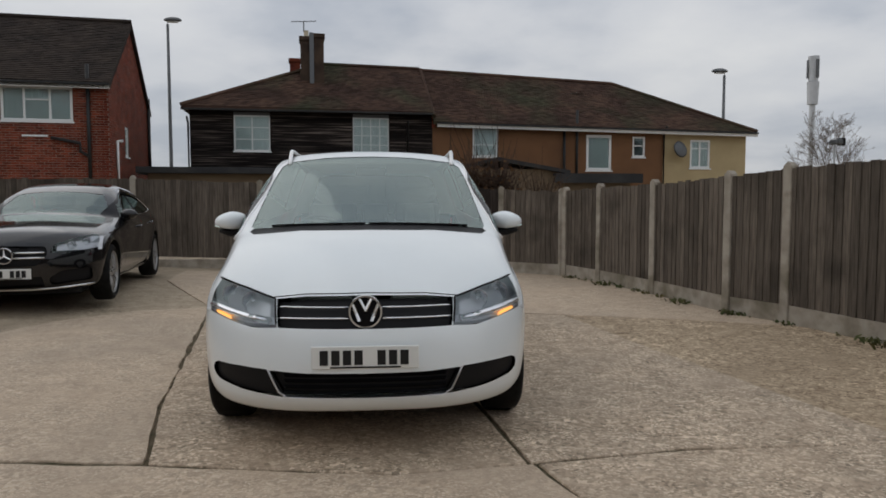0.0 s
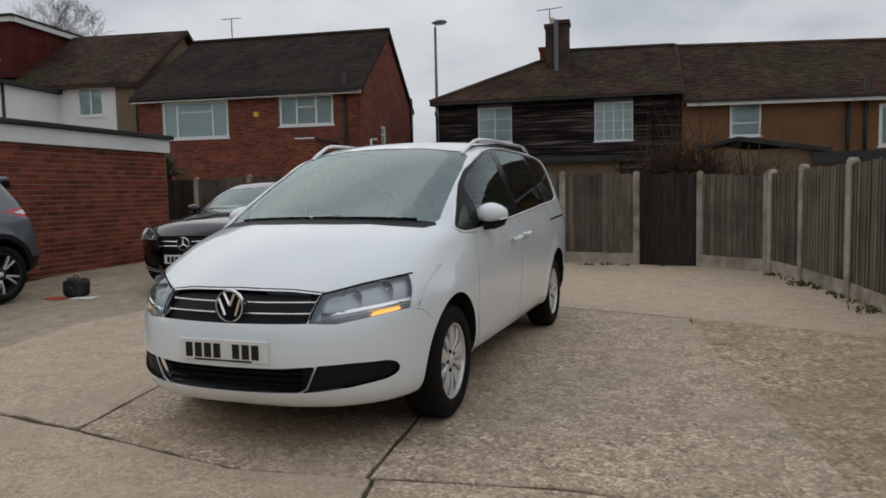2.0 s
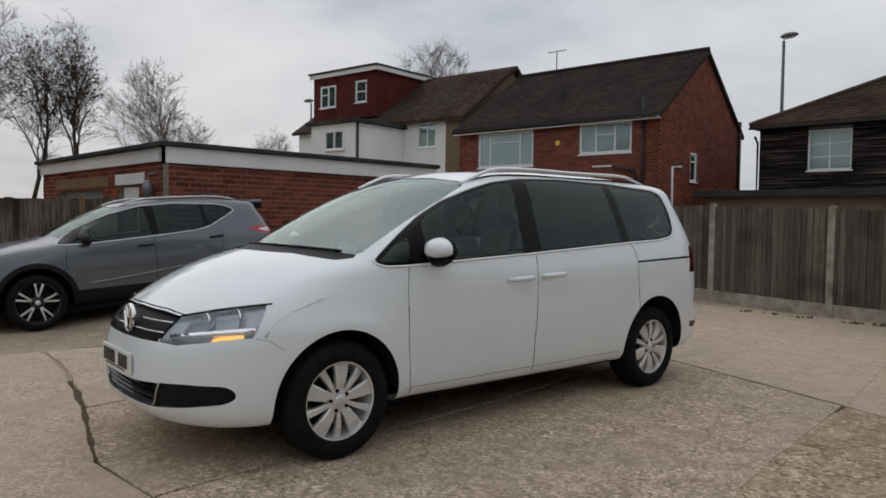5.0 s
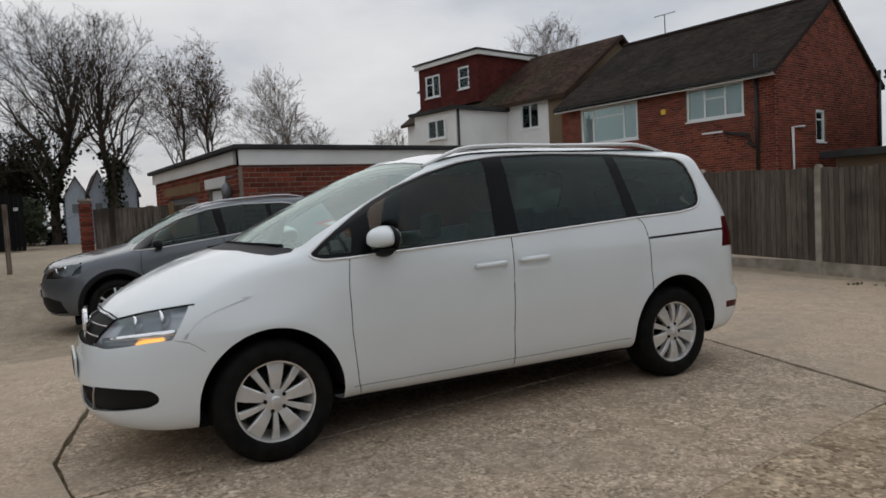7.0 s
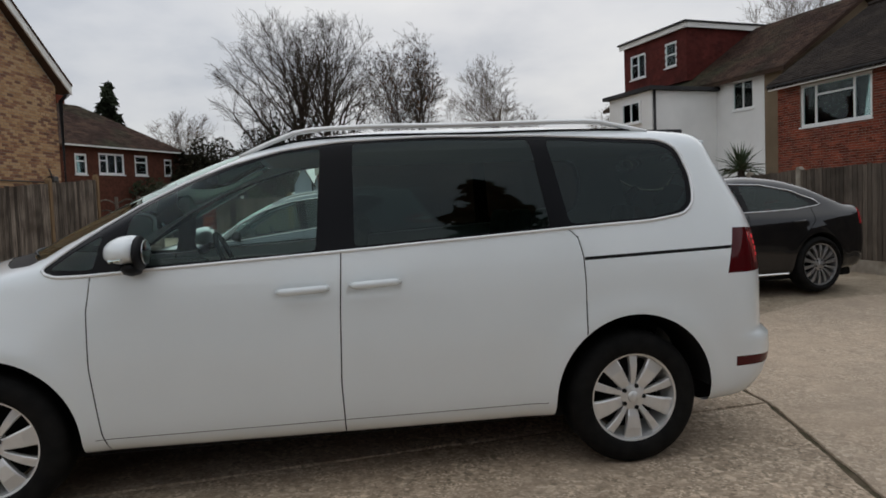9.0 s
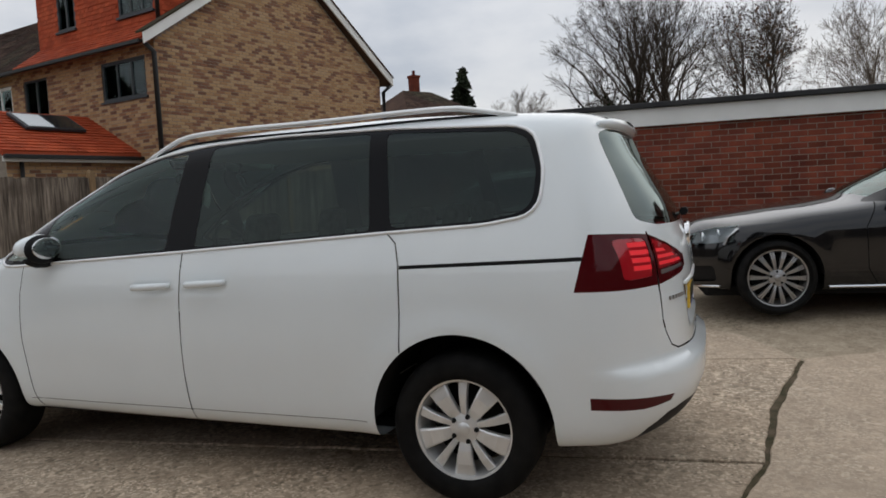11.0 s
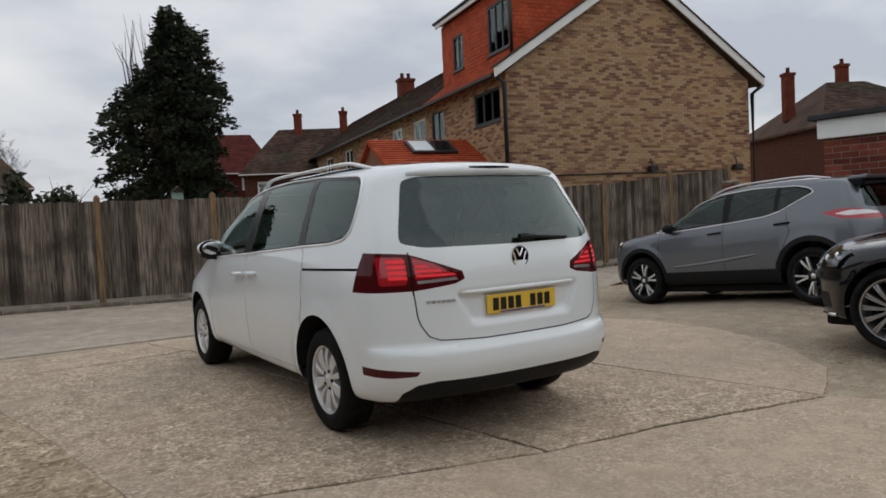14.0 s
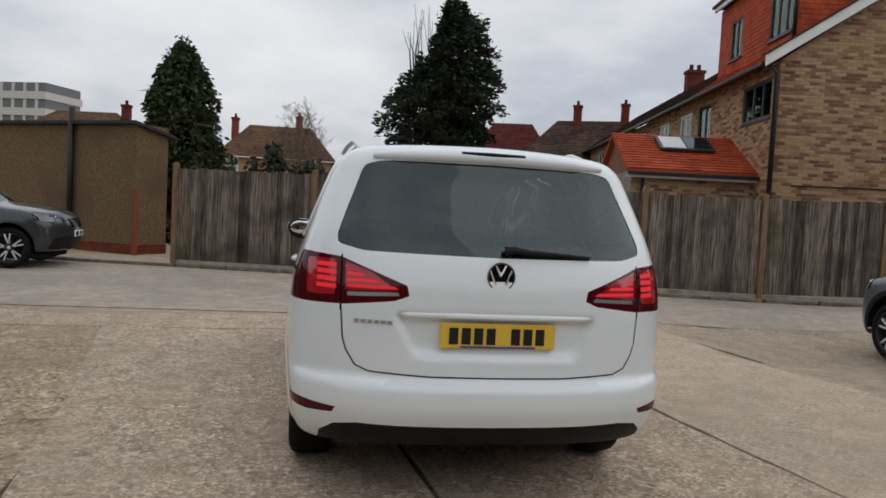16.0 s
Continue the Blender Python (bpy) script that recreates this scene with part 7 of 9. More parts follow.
# rear wiper and spoiler lip
bm = bmesh.new()
wp = [VAN.rear(abs(x), z, o) * 1.0 for x, z, o in ((0.02, 1.18, 0.03), (0.06, 1.185, 0.034), (0.14, 1.178, 0.03), (0.42, 1.164, 0.022))]
add_tube(bm, [Vector((-p.x, p.y, p.z)) for p in wp], [0.022, 0.018, 0.012, 0.006], 6)
add_tube(bm, [Vector((-p.x, p.y - 0.008, p.z - 0.006)) for p in wp[1:]], 0.007, 4)
part("rear_wiper", bm, M["black_plastic"], van, "black wiper")
bm = bmesh.new()
sp = [VAN.rear(abs(x), 1.60 - 0.05 * x * x, 0.012) for x in (-0.56, -0.4, -0.2, 0, 0.2, 0.4, 0.56)]
for p, x in zip(sp, (-0.56, -0.4, -0.2, 0, 0.2, 0.4, 0.56)):
    p.x = x
add_tube(bm, sp, [0.012, 0.026, 0.03, 0.03, 0.03, 0.026, 0.012], 8)
part("spoiler_lip", bm, M["white_paint"], van, smooth=True)
bm = bmesh.new()
add_tube(bm, [(x, VAN.rear(abs(x), 1.612).y + 0.036 - 0.10 * x * x, 1.614) for x in (-0.172, -0.15, 0.0, 0.15, 0.172)], [0.006, 0.014, 0.016, 0.014, 0.006], 8, flat=0.75)
part("spoiler_lamp", bm, M["gap"], van, "dark high-level lamp strip", smooth=True)
for s in (1, -1):  # added dark panels inside, hiding the rear lamps' red glow from the windscreen
    part("lamp_backing", box((min(s * 0.36, s * 0.80), 1.90, 0.88), (max(s * 0.36, s * 0.80), 1.92, 1.15)), M["cabin"], van)
add_cabin(van, VAN, 0.78, -1.05, 1.95, 1.03, -0.38, ((-0.25, (-0.38, 0.38)), (0.72, (-0.5, 0.0, 0.5)), (1.5, (-0.33, 0.33))), 1.08, M["seat_grey"], M["cabin_light"])
# black block added below the white floor to darken the ground under the van
part("underbody", box((-0.70, -1.85, 0.20), (0.70, 1.75, 0.285), 0.03), M["gap"], van, "black underbody")
part("interior_mirror", box((-0.11, -0.62, 1.47), (0.11, -0.59, 1.53), 0.01), M["cabin"], van)
part("headlining", mesh_from("headlining", [(-0.55, -0.3, 1.58), (0.55, -0.3, 1.58), (0.55, 1.9, 1.58), (-0.55, 1.9, 1.58)], [(0, 1, 2, 3)], M["cabin_light"]), M["cabin_light"], van)
for a, b in ((-0.60, -0.02), (0.0, 0.62)):
    bm = bmesh.new()
    add_tube(bm, [VAN.front(abs(x), 1.156 - 0.05 * x * x, 0.006) * 1.0 if x >= 0 else Vector((x, VAN.front(-x, 1.156 - 0.05 * x * x, 0.006).y, 1.156 - 0.05 * x * x)) for x in (a + (b - a) * k / 8 for k in range(9))], 0.0055, 5)
    part("windscreen_wiper", bm, M["black_plastic"], van)


# ---- grey crossover ----
M["upvc_lens"] = make_mat("white_lamp_lens", (0.75, 0.74, 0.74), rough=0.15, coat=0.8)
CROSS = Shell(
    top=[(-2.5, 0.70), (-2.22, 0.86), (-2.05, 0.98), (-1.7, 1.055), (-1.3, 1.10), (-1.12, 1.13), (-0.9, 1.24), (-0.45, 1.44), (-0.15, 1.535), (0.3, 1.58), (0.9, 1.575), (1.5, 1.525), (1.9, 1.46), (2.4, 1.36)],
    width=[(0.15, 0.80), (0.3, 0.855), (0.5, 0.885), (0.75, 0.895), (0.95, 0.885), (1.03, 0.865), (1.1, 0.835), (1.3, 0.74), (1.45, 0.655), (1.55, 0.58)],
    plan=[(-2.5, 0.78), (-2.1, 0.92), (-1.7, 0.98), (-1.2, 1.0), (0.8, 1.0), (1.4, 0.985), (1.9, 0.94), (2.3, 0.86)],
    nose=[(0.15, -2.05), (0.3, -2.17), (0.5, -2.22), (0.7, -2.21), (0.9, -2.14), (1.1, -2.0), (1.6, -1.5)],
    tail=[(0.15, 1.98), (0.35, 2.10), (0.5, 2.15), (0.7, 2.13), (0.95, 2.08), (1.05, 2.02), (1.2, 1.93), (1.4, 1.80), (1.55, 1.75)],
    under=[(-2.5, 0.30), (-1.0, 0.26), (1.0, 0.26), (2.3, 0.33)],
    sweep=0.33, crown=0.09, nose_bow=(0.36, 2.4), tail_bow=(0.26, 2.8), soft=(1, 1, 1, 1, 1), lips=((-1.323, 0.36, 0.43), (1.323, 0.36, 0.43)), step=0.04)
C_DLO = rounded([(-1.08, 1.035), (-0.7, 1.03), (0.2, 1.075), (0.72, 1.11), (0.92, 1.155), (1.33, 1.355), (1.27, 1.405), (1.10, 1.455), (0.5, 1.495), (0.0, 1.475), (-0.4, 1.385), (-0.8, 1.215)], 0.05, 2)
cross_zones = [
    ("front_glass", [("side", rounded([(-0.85, 1.055), (0.10, 1.09), (0.06, 1.465), (-0.36, 1.375), (-0.72, 1.225)], 0.02, 2))], 0.003),
    ("rear_glass_side", [("side", rounded([(0.20, 1.095), (0.72, 1.13), (0.84, 1.158), (0.82, 1.465), (0.5, 1.48), (0.18, 1.47)], 0.02, 2))], 0.003),
    ("quarter", [("side", rounded([(0.90, 1.18), (1.02, 1.235), (1.28, 1.36), (1.20, 1.40), (1.06, 1.44), (0.88, 1.455)], 0.02, 2))], 0.003),
    ("trim", [("side", C_DLO)], 0.001),
    ("gap", [("side", ribbon([(-0.95, 1.035), (-0.98, 0.8), (-0.93, 0.5), (-0.86, 0.32)], 0.007))], 0.008),
    ("gap", [("side", ribbon([(0.14, 1.08), (0.12, 0.8), (0.12, 0.33)], 0.007))], 0.008),
    ("gap", [("side", ribbon([(1.02, 1.13), (1.08, 0.9), (0.98, 0.7), (0.86, 0.5)], 0.007))], 0.008),
    ("cladding", [("side", circle(-1.323, 0.36, 0.475))], 0.0),
    ("cladding", [("side", circle(1.323, 0.36, 0.475))], 0.0),
    ("cladding", [("side", [(-0.92, 0.45), (0.92, 0.45), (0.92, 0.1), (-0.92, 0.1)])], 0.0),
    ("head", [("front", [(0.40, 0.80), (0.42, 0.87), (0.7, 0.955), (1.1, 1.02), (1.1, 0.86), (0.72, 0.80)]), ("side", [(-2.4, 0.6), (-1.78, 0.6), (-1.66, 0.98), (-1.7, 1.2), (-2.4, 1.2)])], 0.0),
    ("grille", [("front", [(-0.01, 0.70), (0.30, 0.72), (0.37, 0.86), (-0.01, 0.88)])], 0.02),
    ("low_grille", [("front", [(-0.01, 0.30), (0.75, 0.34), (0.72, 0.50), (0.5, 0.56), (-0.01, 0.56)])], 0.02),
    ("screen", [("front", [(-0.01, 1.13), (0.4, 1.125), (0.72, 1.10), (0.735, 1.12), (0.56, 1.44), (0.50, 1.475), (-0.01, 1.49)])], 0.003),
    ("tail_white", [("rear", [(0.48, 0.985), (0.52, 1.05), (0.7, 1.10), (1.1, 1.16), (1.1, 1.0), (0.7, 0.93), (0.55, 0.95)]), ("side", [(1.62, 1.062), (1.76, 1.03), (1.98, 1.03), (1.94, 1.075), (1.78, 1.088)])], 0.0),
    ("tail_lamp", [("rear", [(0.48, 0.985), (0.52, 1.05), (0.7, 1.10), (1.1, 1.16), (1.1, 1.0), (0.7, 0.93), (0.55, 0.95)]), ("side", [(1.46, 1.085), (1.70, 1.0), (2.4, 0.93), (2.4, 1.25), (1.80, 1.135)])], 0.0),
    ("back_glass", [("rear", rounded([(-0.3, 1.40), (0.48, 1.385), (0.62, 1.13), (0.55, 1.105), (-0.3, 1.10)], 0.03, 2))], 0.003),
    ("low_bumper", [("rear", [(-0.01, 0.55), (0.60, 0.55), (0.9, 0.48), (0.9, 0.1), (-0.01, 0.1)])], 0.0),
]
cross_mats = {"body": ("body", M["grey_paint"], False, ""), "front_glass": ("front_window", M["clear_glass"], True, ""), "rear_glass_side": ("rear_window_side", M["tint_glass"], True, ""),
              "quarter": ("quarter_window", M["tint_glass"], True, ""), "trim": ("pillar_trim", M["gloss_black"], True, ""), "gap": ("door_gap", M["gap"], True, ""),
              "cladding": ("sill_cladding", M["black_plastic"], True, "black plastic"), "head": ("headlight", M["lens"], True, "clear lens"), "grille": ("grille", M["gloss_black"], False, ""),
              "low_grille": ("lower_grille", M["black_plastic"], False, ""), "screen": ("windscreen", M["car_screen"], False, ""), "tail_white": ("taillight_clear", M["upvc_lens"], True, "clear white lens band"), "tail_lamp": ("taillight", M["red_lens"], True, "red lens"),
              "back_glass": ("rear_window", M["tint_glass"], False, ""), "low_bumper": ("rear_bumper_lower", M["black_plastic"], False, "black plastic")}


def finish_car(car, shell, dlo, head, trim_mat, cabin, plates, mirror_at, handles, rails=None, badge=None, paint=None, open_trim=None, fittings=None):
    """Trim, lamps, mirrors, handles, rails, plates and seats of a parked car."""
    outline_trim("window_trim", shell, dense(open_trim, False) if open_trim else dense(dlo), 0.007, trim_mat, car, close=not open_trim)
    for s in (1, -1):
        for x, z, r in head:
            q = shell.front(x, z, -0.035)
            bm = bmesh.new()
            add_lathe(bm, [(r, 0.0), (r * 1.06, 0.004), (r * 0.9, -0.01), (r * 0.5, -0.03), (0.0, -0.035)], 24, pose(s * x, q.y, z, 0, 0, -90))
            part("lamp_bowl", bm, M["lamp_bowl"], car, smooth=True)
        bm = bmesh.new()
        x0, x1, z0, z1 = head[0][0] - 0.14, head[-1][0] + 0.15, head[0][1] - 0.06, head[-1][1] + 0.05
        g = [[bm.verts.new((s * x, shell.front(min(x, 0.78), z, -0.07).y, z)) for z in (z0, (z0 + z1) / 2, z1)] for x in (x0, (x0 * 2 + x1) / 3, (x0 + 2 * x1) / 3, x1)]
        for A, B in zip(g, g[1:]):
            for k in range(2):
                bm.faces.new((A[k], B[k], B[k + 1], A[k + 1]))
        part("headlight_housing", bm, M["lamp_dark"], car)
        for y0, z0 in handles:
            row = []
            for dy, o in ((0.0, 0.0), (0.03, 0.028), (0.10, 0.034), (0.17, 0.028), (0.20, 0.0)):
                q = shell.side(y0 + dy, z0 + 0.05 * dy, o)
                row.append(Vector((s * q.x, q.y, q.z)))
            bm = bmesh.new()
            add_tube(bm, row, 0.014, 6)
            part("door_handle", bm, fittings or paint, car, smooth=True)
        bm = bmesh.new()
        bmesh.ops.create_icosphere(bm, subdivisions=3, radius=1.0)
        for v in bm.verts:
            v.co = (0.105 * v.co.x, (0.08 if v.co.y < 0 else 0.045) * v.co.y, 0.07 * v.co.z)
        mir = part("wing_mirror", bm, fittings or paint, car, smooth=True)
        mir.matrix_basis = pose(s * mirror_at[0], mirror_at[1], mirror_at[2])
        bm = bmesh.new()
        add_tube(bm, [(-s * 0.12, 0, -0.06), (0, 0, -0.05), (s * 0.07, 0, -0.045)], [0.025, 0.028, 0.012], 6)
        part("mirror_foot", bm, M["black_plastic"], mir)
        if rails:
            y0, y1, x = rails
            pts = []
            for k in range(15):
                u = k / 14
                y = y0 + (y1 - y0) * u
                pts.append((s * x, y, shell.above(x, y).z + 0.035 * min(1.0, 2.2 * math.sin(math.pi * u))))
            bm = bmesh.new()
            add_tube(bm, pts, 0.014, 6)
            part("roof_rail", bm, M["satin"], car, "satin silver", smooth=True)
    for at, tilt, back, mat in plates:
        add_plate(car, at, tilt, back, mat, "1111 111")
    wide, y0, y1, dz, wx, rows, belt = cabin
    add_cabin(car, shell, wide, y0, y1, dz, wx, rows, belt)


crossover = build_car("crossover", "grey metallic crossover with silver roof rails parked by the garage", (-6.54, -0.34, 0.055), 1.3, CROSS, cross_zones, (), cross_mats,
                      [(-1.323, 0.36, 0.41), (1.323, 0.36, 0.41)], dict(x=0.775, r=0.345, rim=0.255, width=0.215, style=(5, 0.010, 0.013, 0.046), mat=M["alloy"], spin=10, barrel=M["alloy_dark"]), None)
finish_car(crossover, CROSS, C_DLO, ((0.55, 0.87, 0.05), (0.68, 0.90, 0.045)), M["bright_trim"], (0.70, -0.8, 1.6, 1.02, -0.35, ((-0.05, (-0.35, 0.35)), (0.85, (-0.4, 0.0, 0.4))), 1.06),
           (((0, -2.215, 0.60), 0, False, M["plate_white"]), ((0, 2.11, 0.86), 0, True, M["plate_yellow"])), (0.93, -0.72, 1.08), ((-0.10, 0.95), (0.88, 1.0)), (-0.25, 1.45, 0.53), None, M["grey_paint"], None, M["black_plastic"])
for s in (1, -1):
    bm = bmesh.new()
    add_tube(bm, [Vector((s * q.x, q.y, q.z)) for q in (CROSS.side(-0.80 + 0.155 * k, 0.515 + 0.0085 * k + 0.0006 * k * k, -0.012) for k in range(11))], [0.006] + [0.024] * 8 + [0.016, 0.005], 8)
    part("door_crease", bm, M["grey_paint"], crossover, smooth=True)
crossover.matrix_basis = pose(-6.55, -0.36, -0.015, 4.0, 0, -1.0)
bm = bmesh.new()
add_box(bm, (-0.52, 1.60, 1.44), (0.52, 1.86, 1.495), None, 0.022)
part("roof_spoiler", bm, M["grey_paint"], crossover)
for x in (-0.53, 0.53):
    part("spoiler_fin", box((x - 0.03, 1.52, 1.36), (x + 0.03, 1.84, 1.46), 0.02), M["gloss_black"], crossover, "black spoiler end")

# ---- black saloon ----
SALOON = Shell(
    top=[(-2.6, 0.62), (-2.2, 0.76), (-2.0, 0.85), (-1.5, 0.93), (-1.0, 0.985), (-0.78, 1.02), (-0.5, 1.14), (-0.1, 1.31), (0.2, 1.39), (0.6, 1.425), (1.0, 1.40), (1.4, 1.31), (1.75, 1.17), (1.95, 1.10), (2.2, 1.07), (2.45, 1.02), (2.7, 0.9)],
    width=[(0.15, 0.80), (0.3, 0.86), (0.5, 0.895), (0.7, 0.905), (0.85, 0.89), (0.93, 0.865), (1.0, 0.825), (1.2, 0.705), (1.35, 0.60), (1.45, 0.52)],
    plan=[(-2.6, 0.75), (-2.1, 0.92), (-1.6, 0.985), (-1.0, 1.0), (0.8, 1.0), (1.6, 0.985), (2.1, 0.93), (2.5, 0.84)],
    nose=[(0.12, -2.10), (0.25, -2.22), (0.5, -2.25), (0.65, -2.23), (0.8, -2.14), (1.0, -1.9), (1.5, -1.2)],
    tail=[(0.15, 2.28), (0.35, 2.40), (0.55, 2.44), (0.75, 2.43), (1.0, 2.38), (1.1, 2.33), (1.5, 2.1)],
    under=[(-2.6, 0.22), (-1.0, 0.20), (1.0, 0.21), (2.6, 0.28)],
    sweep=0.33, crown=0.10, nose_bow=(0.38, 2.3), tail_bow=(0.30, 2.6), soft=(1, 1, 1, 1, 1), lips=((-1.42, 0.335, 0.40), (1.42, 0.335, 0.40)), step=0.04)
S_DLO = rounded([(-0.72, 0.955), (0.3, 0.975), (1.1, 0.995), (1.52, 1.03), (1.45, 1.10), (1.15, 1.22), (0.75, 1.30), (0.35, 1.315), (0.05, 1.265), (-0.35, 1.12)], 0.04, 2)
saloon_zones = [
    ("front_glass", [("side", rounded([(-0.50, 0.975), (0.38, 0.99), (0.36, 1.297), (0.08, 1.25), (-0.30, 1.115)], 0.02, 2))], 0.003),
    ("rear_glass_side", [("side", rounded([(0.46, 0.993), (1.12, 1.012), (1.38, 1.05), (1.12, 1.205), (0.74, 1.285), (0.45, 1.298)], 0.03, 2))], 0.003),
    ("trim", [("side", S_DLO)], 0.001),
    ("gap", [("side", ribbon([(-0.62, 0.955), (-0.72, 0.75), (-0.70, 0.4), (-0.62, 0.26)], 0.007))], 0.008),
    ("gap", [("side", ribbon([(0.42, 0.98), (0.40, 0.7), (0.42, 0.27)], 0.007))], 0.008),
    ("gap", [("side", ribbon([(1.35, 1.02), (1.36, 0.85), (1.22, 0.72), (1.05, 0.55)], 0.007))], 0.008),
    ("head", [("front", [(0.42, 0.62), (0.45, 0.70), (0.66, 0.775), (1.1, 0.86), (1.1, 0.70), (0.75, 0.64), (0.55, 0.60)]), ("side", [(-2.4, 0.4), (-1.85, 0.5), (-1.72, 0.80), (-1.75, 1.1), (-2.4, 1.1)])], 0.0),
    ("grille", [("front", rounded([(-0.2, 0.47), (0.30, 0.48), (0.40, 0.60), (0.38, 0.685), (-0.2, 0.70)], 0.03, 2))], 0.025),
    ("low_grille", [("front", rounded([(0.42, 0.26), (0.78, 0.30), (0.78, 0.44), (0.52, 0.42), (0.40, 0.34)], 0.03, 2))], 0.03),
    ("low_mid", [("front", [(-0.01, 0.24), (0.36, 0.25), (0.34, 0.36), (-0.01, 0.36)])], 0.03),
    ("screen", [("front", [(-0.01, 1.03), (0.4, 1.02), (0.66, 0.99), (0.69, 1.005), (0.50, 1.28), (0.44, 1.305), (-0.01, 1.33)])], 0.003),
    ("tail_lamp", [("rear", [(0.50, 0.78), (0.52, 0.92), (0.75, 0.98), (1.1, 1.0), (1.1, 0.84), (0.75, 0.78)]), ("side", [(2.05, 0.5), (2.7, 0.5), (2.7, 1.2), (2.1, 1.2)])], 0.0),
    ("back_glass", [("plan", rounded([(-0.3, 1.10), (0.44, 1.10), (0.62, 1.66), (0.55, 1.74), (-0.3, 1.80)], 0.04, 2))], 0.003),
]
saloon_mats = {"body": ("body", M["black_paint"], False, ""), "front_glass": ("front_window", M["clear_glass"], True, ""), "rear_glass_side": ("rear_window_side", M["tint_glass"], True, ""),
               "trim": ("pillar_trim", M["gloss_black"], True, ""), "gap": ("door_gap", M["gap"], True, ""), "head": ("headlight", M["lens"], True, "clear lens"), "grille": ("grille", M["black_plastic"], False, "black grille"),
               "low_grille": ("side_intake", M["black_plastic"], True, ""), "low_mid": ("lower_intake", M["black_plastic"], False, ""), "screen": ("windscreen", M["car_screen"], False, ""),
               "tail_white": ("taillight_clear", M["upvc_lens"], True, "clear white lens band"), "tail_lamp": ("taillight", M["red_lens"], True, "red lens"), "back_glass": ("rear_window", M["tint_glass"], False, "")}
saloon = build_car("saloon_car", "black saloon with silver grille bars parked by the back fence", (-4.22, 4.26, 0.12), 8.0, SALOON, saloon_zones, (), saloon_mats,
                   [(-1.42, 0.335, 0.375), (1.42, 0.335, 0.375)], dict(x=0.79, r=0.33, rim=0.25, width=0.22, style=(14, 0.008, 0.010, 0.012), mat=M["alloy_grey"], spin=4), None)
finish_car(saloon, SALOON, S_DLO, ((0.60, 0.69, 0.045), (0.72, 0.725, 0.04)), M["chrome"], (0.66, -0.5, 1.3, 0.92, -0.35, ((0.2, (-0.35, 0.35)), (1.0, (-0.36, 0.36))), 0.96),
           (((0, -2.262, 0.40), 0, False, M["plate_white"]), ((0, 2.43, 0.72), 0, True, M["plate_yellow"])), (0.90, -0.48, 1.0), ((0.12, 0.82), (1.02, 0.85)), None, None, M["black_paint"], [(0.2, 1.295), (0.35, 1.315), (0.75, 1.30), (1.15, 1.22), (1.45, 1.10), (1.51, 1.04), (1.1, 0.995), (0.3, 0.975), (-0.5, 0.958)])
for s in (1, -1):
    for z in (0.565, 0.62):
        bm = bmesh.new()
        add_tube(bm, [Vector((s * x, SALOON.front(x, z, -0.005).y, z)) for x in (0.09, 0.18, 0.28, 0.37)], 0.011, 6)
        part("grille_bar", bm, M["chrome"], saloon, "chrome bar", smooth=True)
    bm = bmesh.new()
    add_tube(bm, [SALOON.side(y, 0.24, 0.004) * 1.0 for y in (-1.0, -0.4, 0.3, 1.0)], 0.012, 6)
    if s < 0:
        bmesh.ops.scale(bm, vec=(-1, 1, 1), verts=bm.verts)
    part("sill_trim", bm, M["chrome"], saloon)
bm = bmesh.new()
add_tube(bm, [Vector((x, SALOON.front(abs(x), 0.215 + 0.06 * abs(x) ** 2, 0.01).y, 0.215 + 0.06 * x * x)) for x in (-0.78, -0.7, -0.55, -0.35, -0.15, 0.15, 0.35, 0.55, 0.7, 0.78)], 0.014, 6)
part("splitter", bm, M["chrome"], saloon, "chrome bumper edge", smooth=True)
bm = bmesh.new()
add_lathe(bm, [(0.07, 0.0), (0.074, 0.01), (0.085, 0.01), (0.089, 0.0)], 32, pose(0, SALOON.front(0, 0.59).y - 0.004, 0.59, 0, 0, -90))
for k in range(3):
    a = math.pi / 2 + k * 2 * math.pi / 3
    yb = SALOON.front(0, 0.59).y - 0.01
    add_tube(bm, [(0, yb, 0.59), (0.075 * math.cos(a), yb, 0.59 + 0.075 * math.sin(a))], [0.012, 0.005], 4)
part("badge", bm, M["chrome"], saloon, "round chrome badge")
# the same added blocks deepen the shade under the parked cars
for car, w, y0, y1 in ((crossover, 0.66, -1.85, 1.85), (saloon, 0.68, -2.0, 2.1)):
    part("underbody", box((-w, y0, 0.15), (w, y1, 0.25), 0.03), M["gap"], car, "black underbody")
# black cars farther off, and the dark hatchback on the road
small = copy_thing(crossover, pose(6.80, -7.54, 0.10, 0, 0, -90 + 3) @ Matrix.Diagonal((0.93, 0.90, 0.92, 1)))
small.name = "hatchback"
tagged(small, "dark grey hatchback with five-spoke alloys parked on the road", "car")
small.scale = (0.93, 0.90, 0.92)
for o in (small, *small.children_recursive):
    if o.name.split(".")[0] in ("body", "sill_cladding", "wing_mirror", "roof_spoiler", "door_handle", "rear_bumper_lower"):
        o.data = o.data.copy()
        o.data.materials[0] = M["dark_grey_paint"]
for o in [o for o in small.children if o.name.split(".")[0] == "roof_rail"]:
    bpy.data.objects.remove(o)
for k, (x, y) in enumerate(((-38.0, -3.15), (-39.2, -1.7))):
    c = copy_thing(saloon, pose(x, y, ground_z(x, y) - 0.014, 0, 0, 90))
    c.name = "saloon_car"
    tagged(c, "dark car parked nose-on at the far end of the lane", "car", "far parked cars")

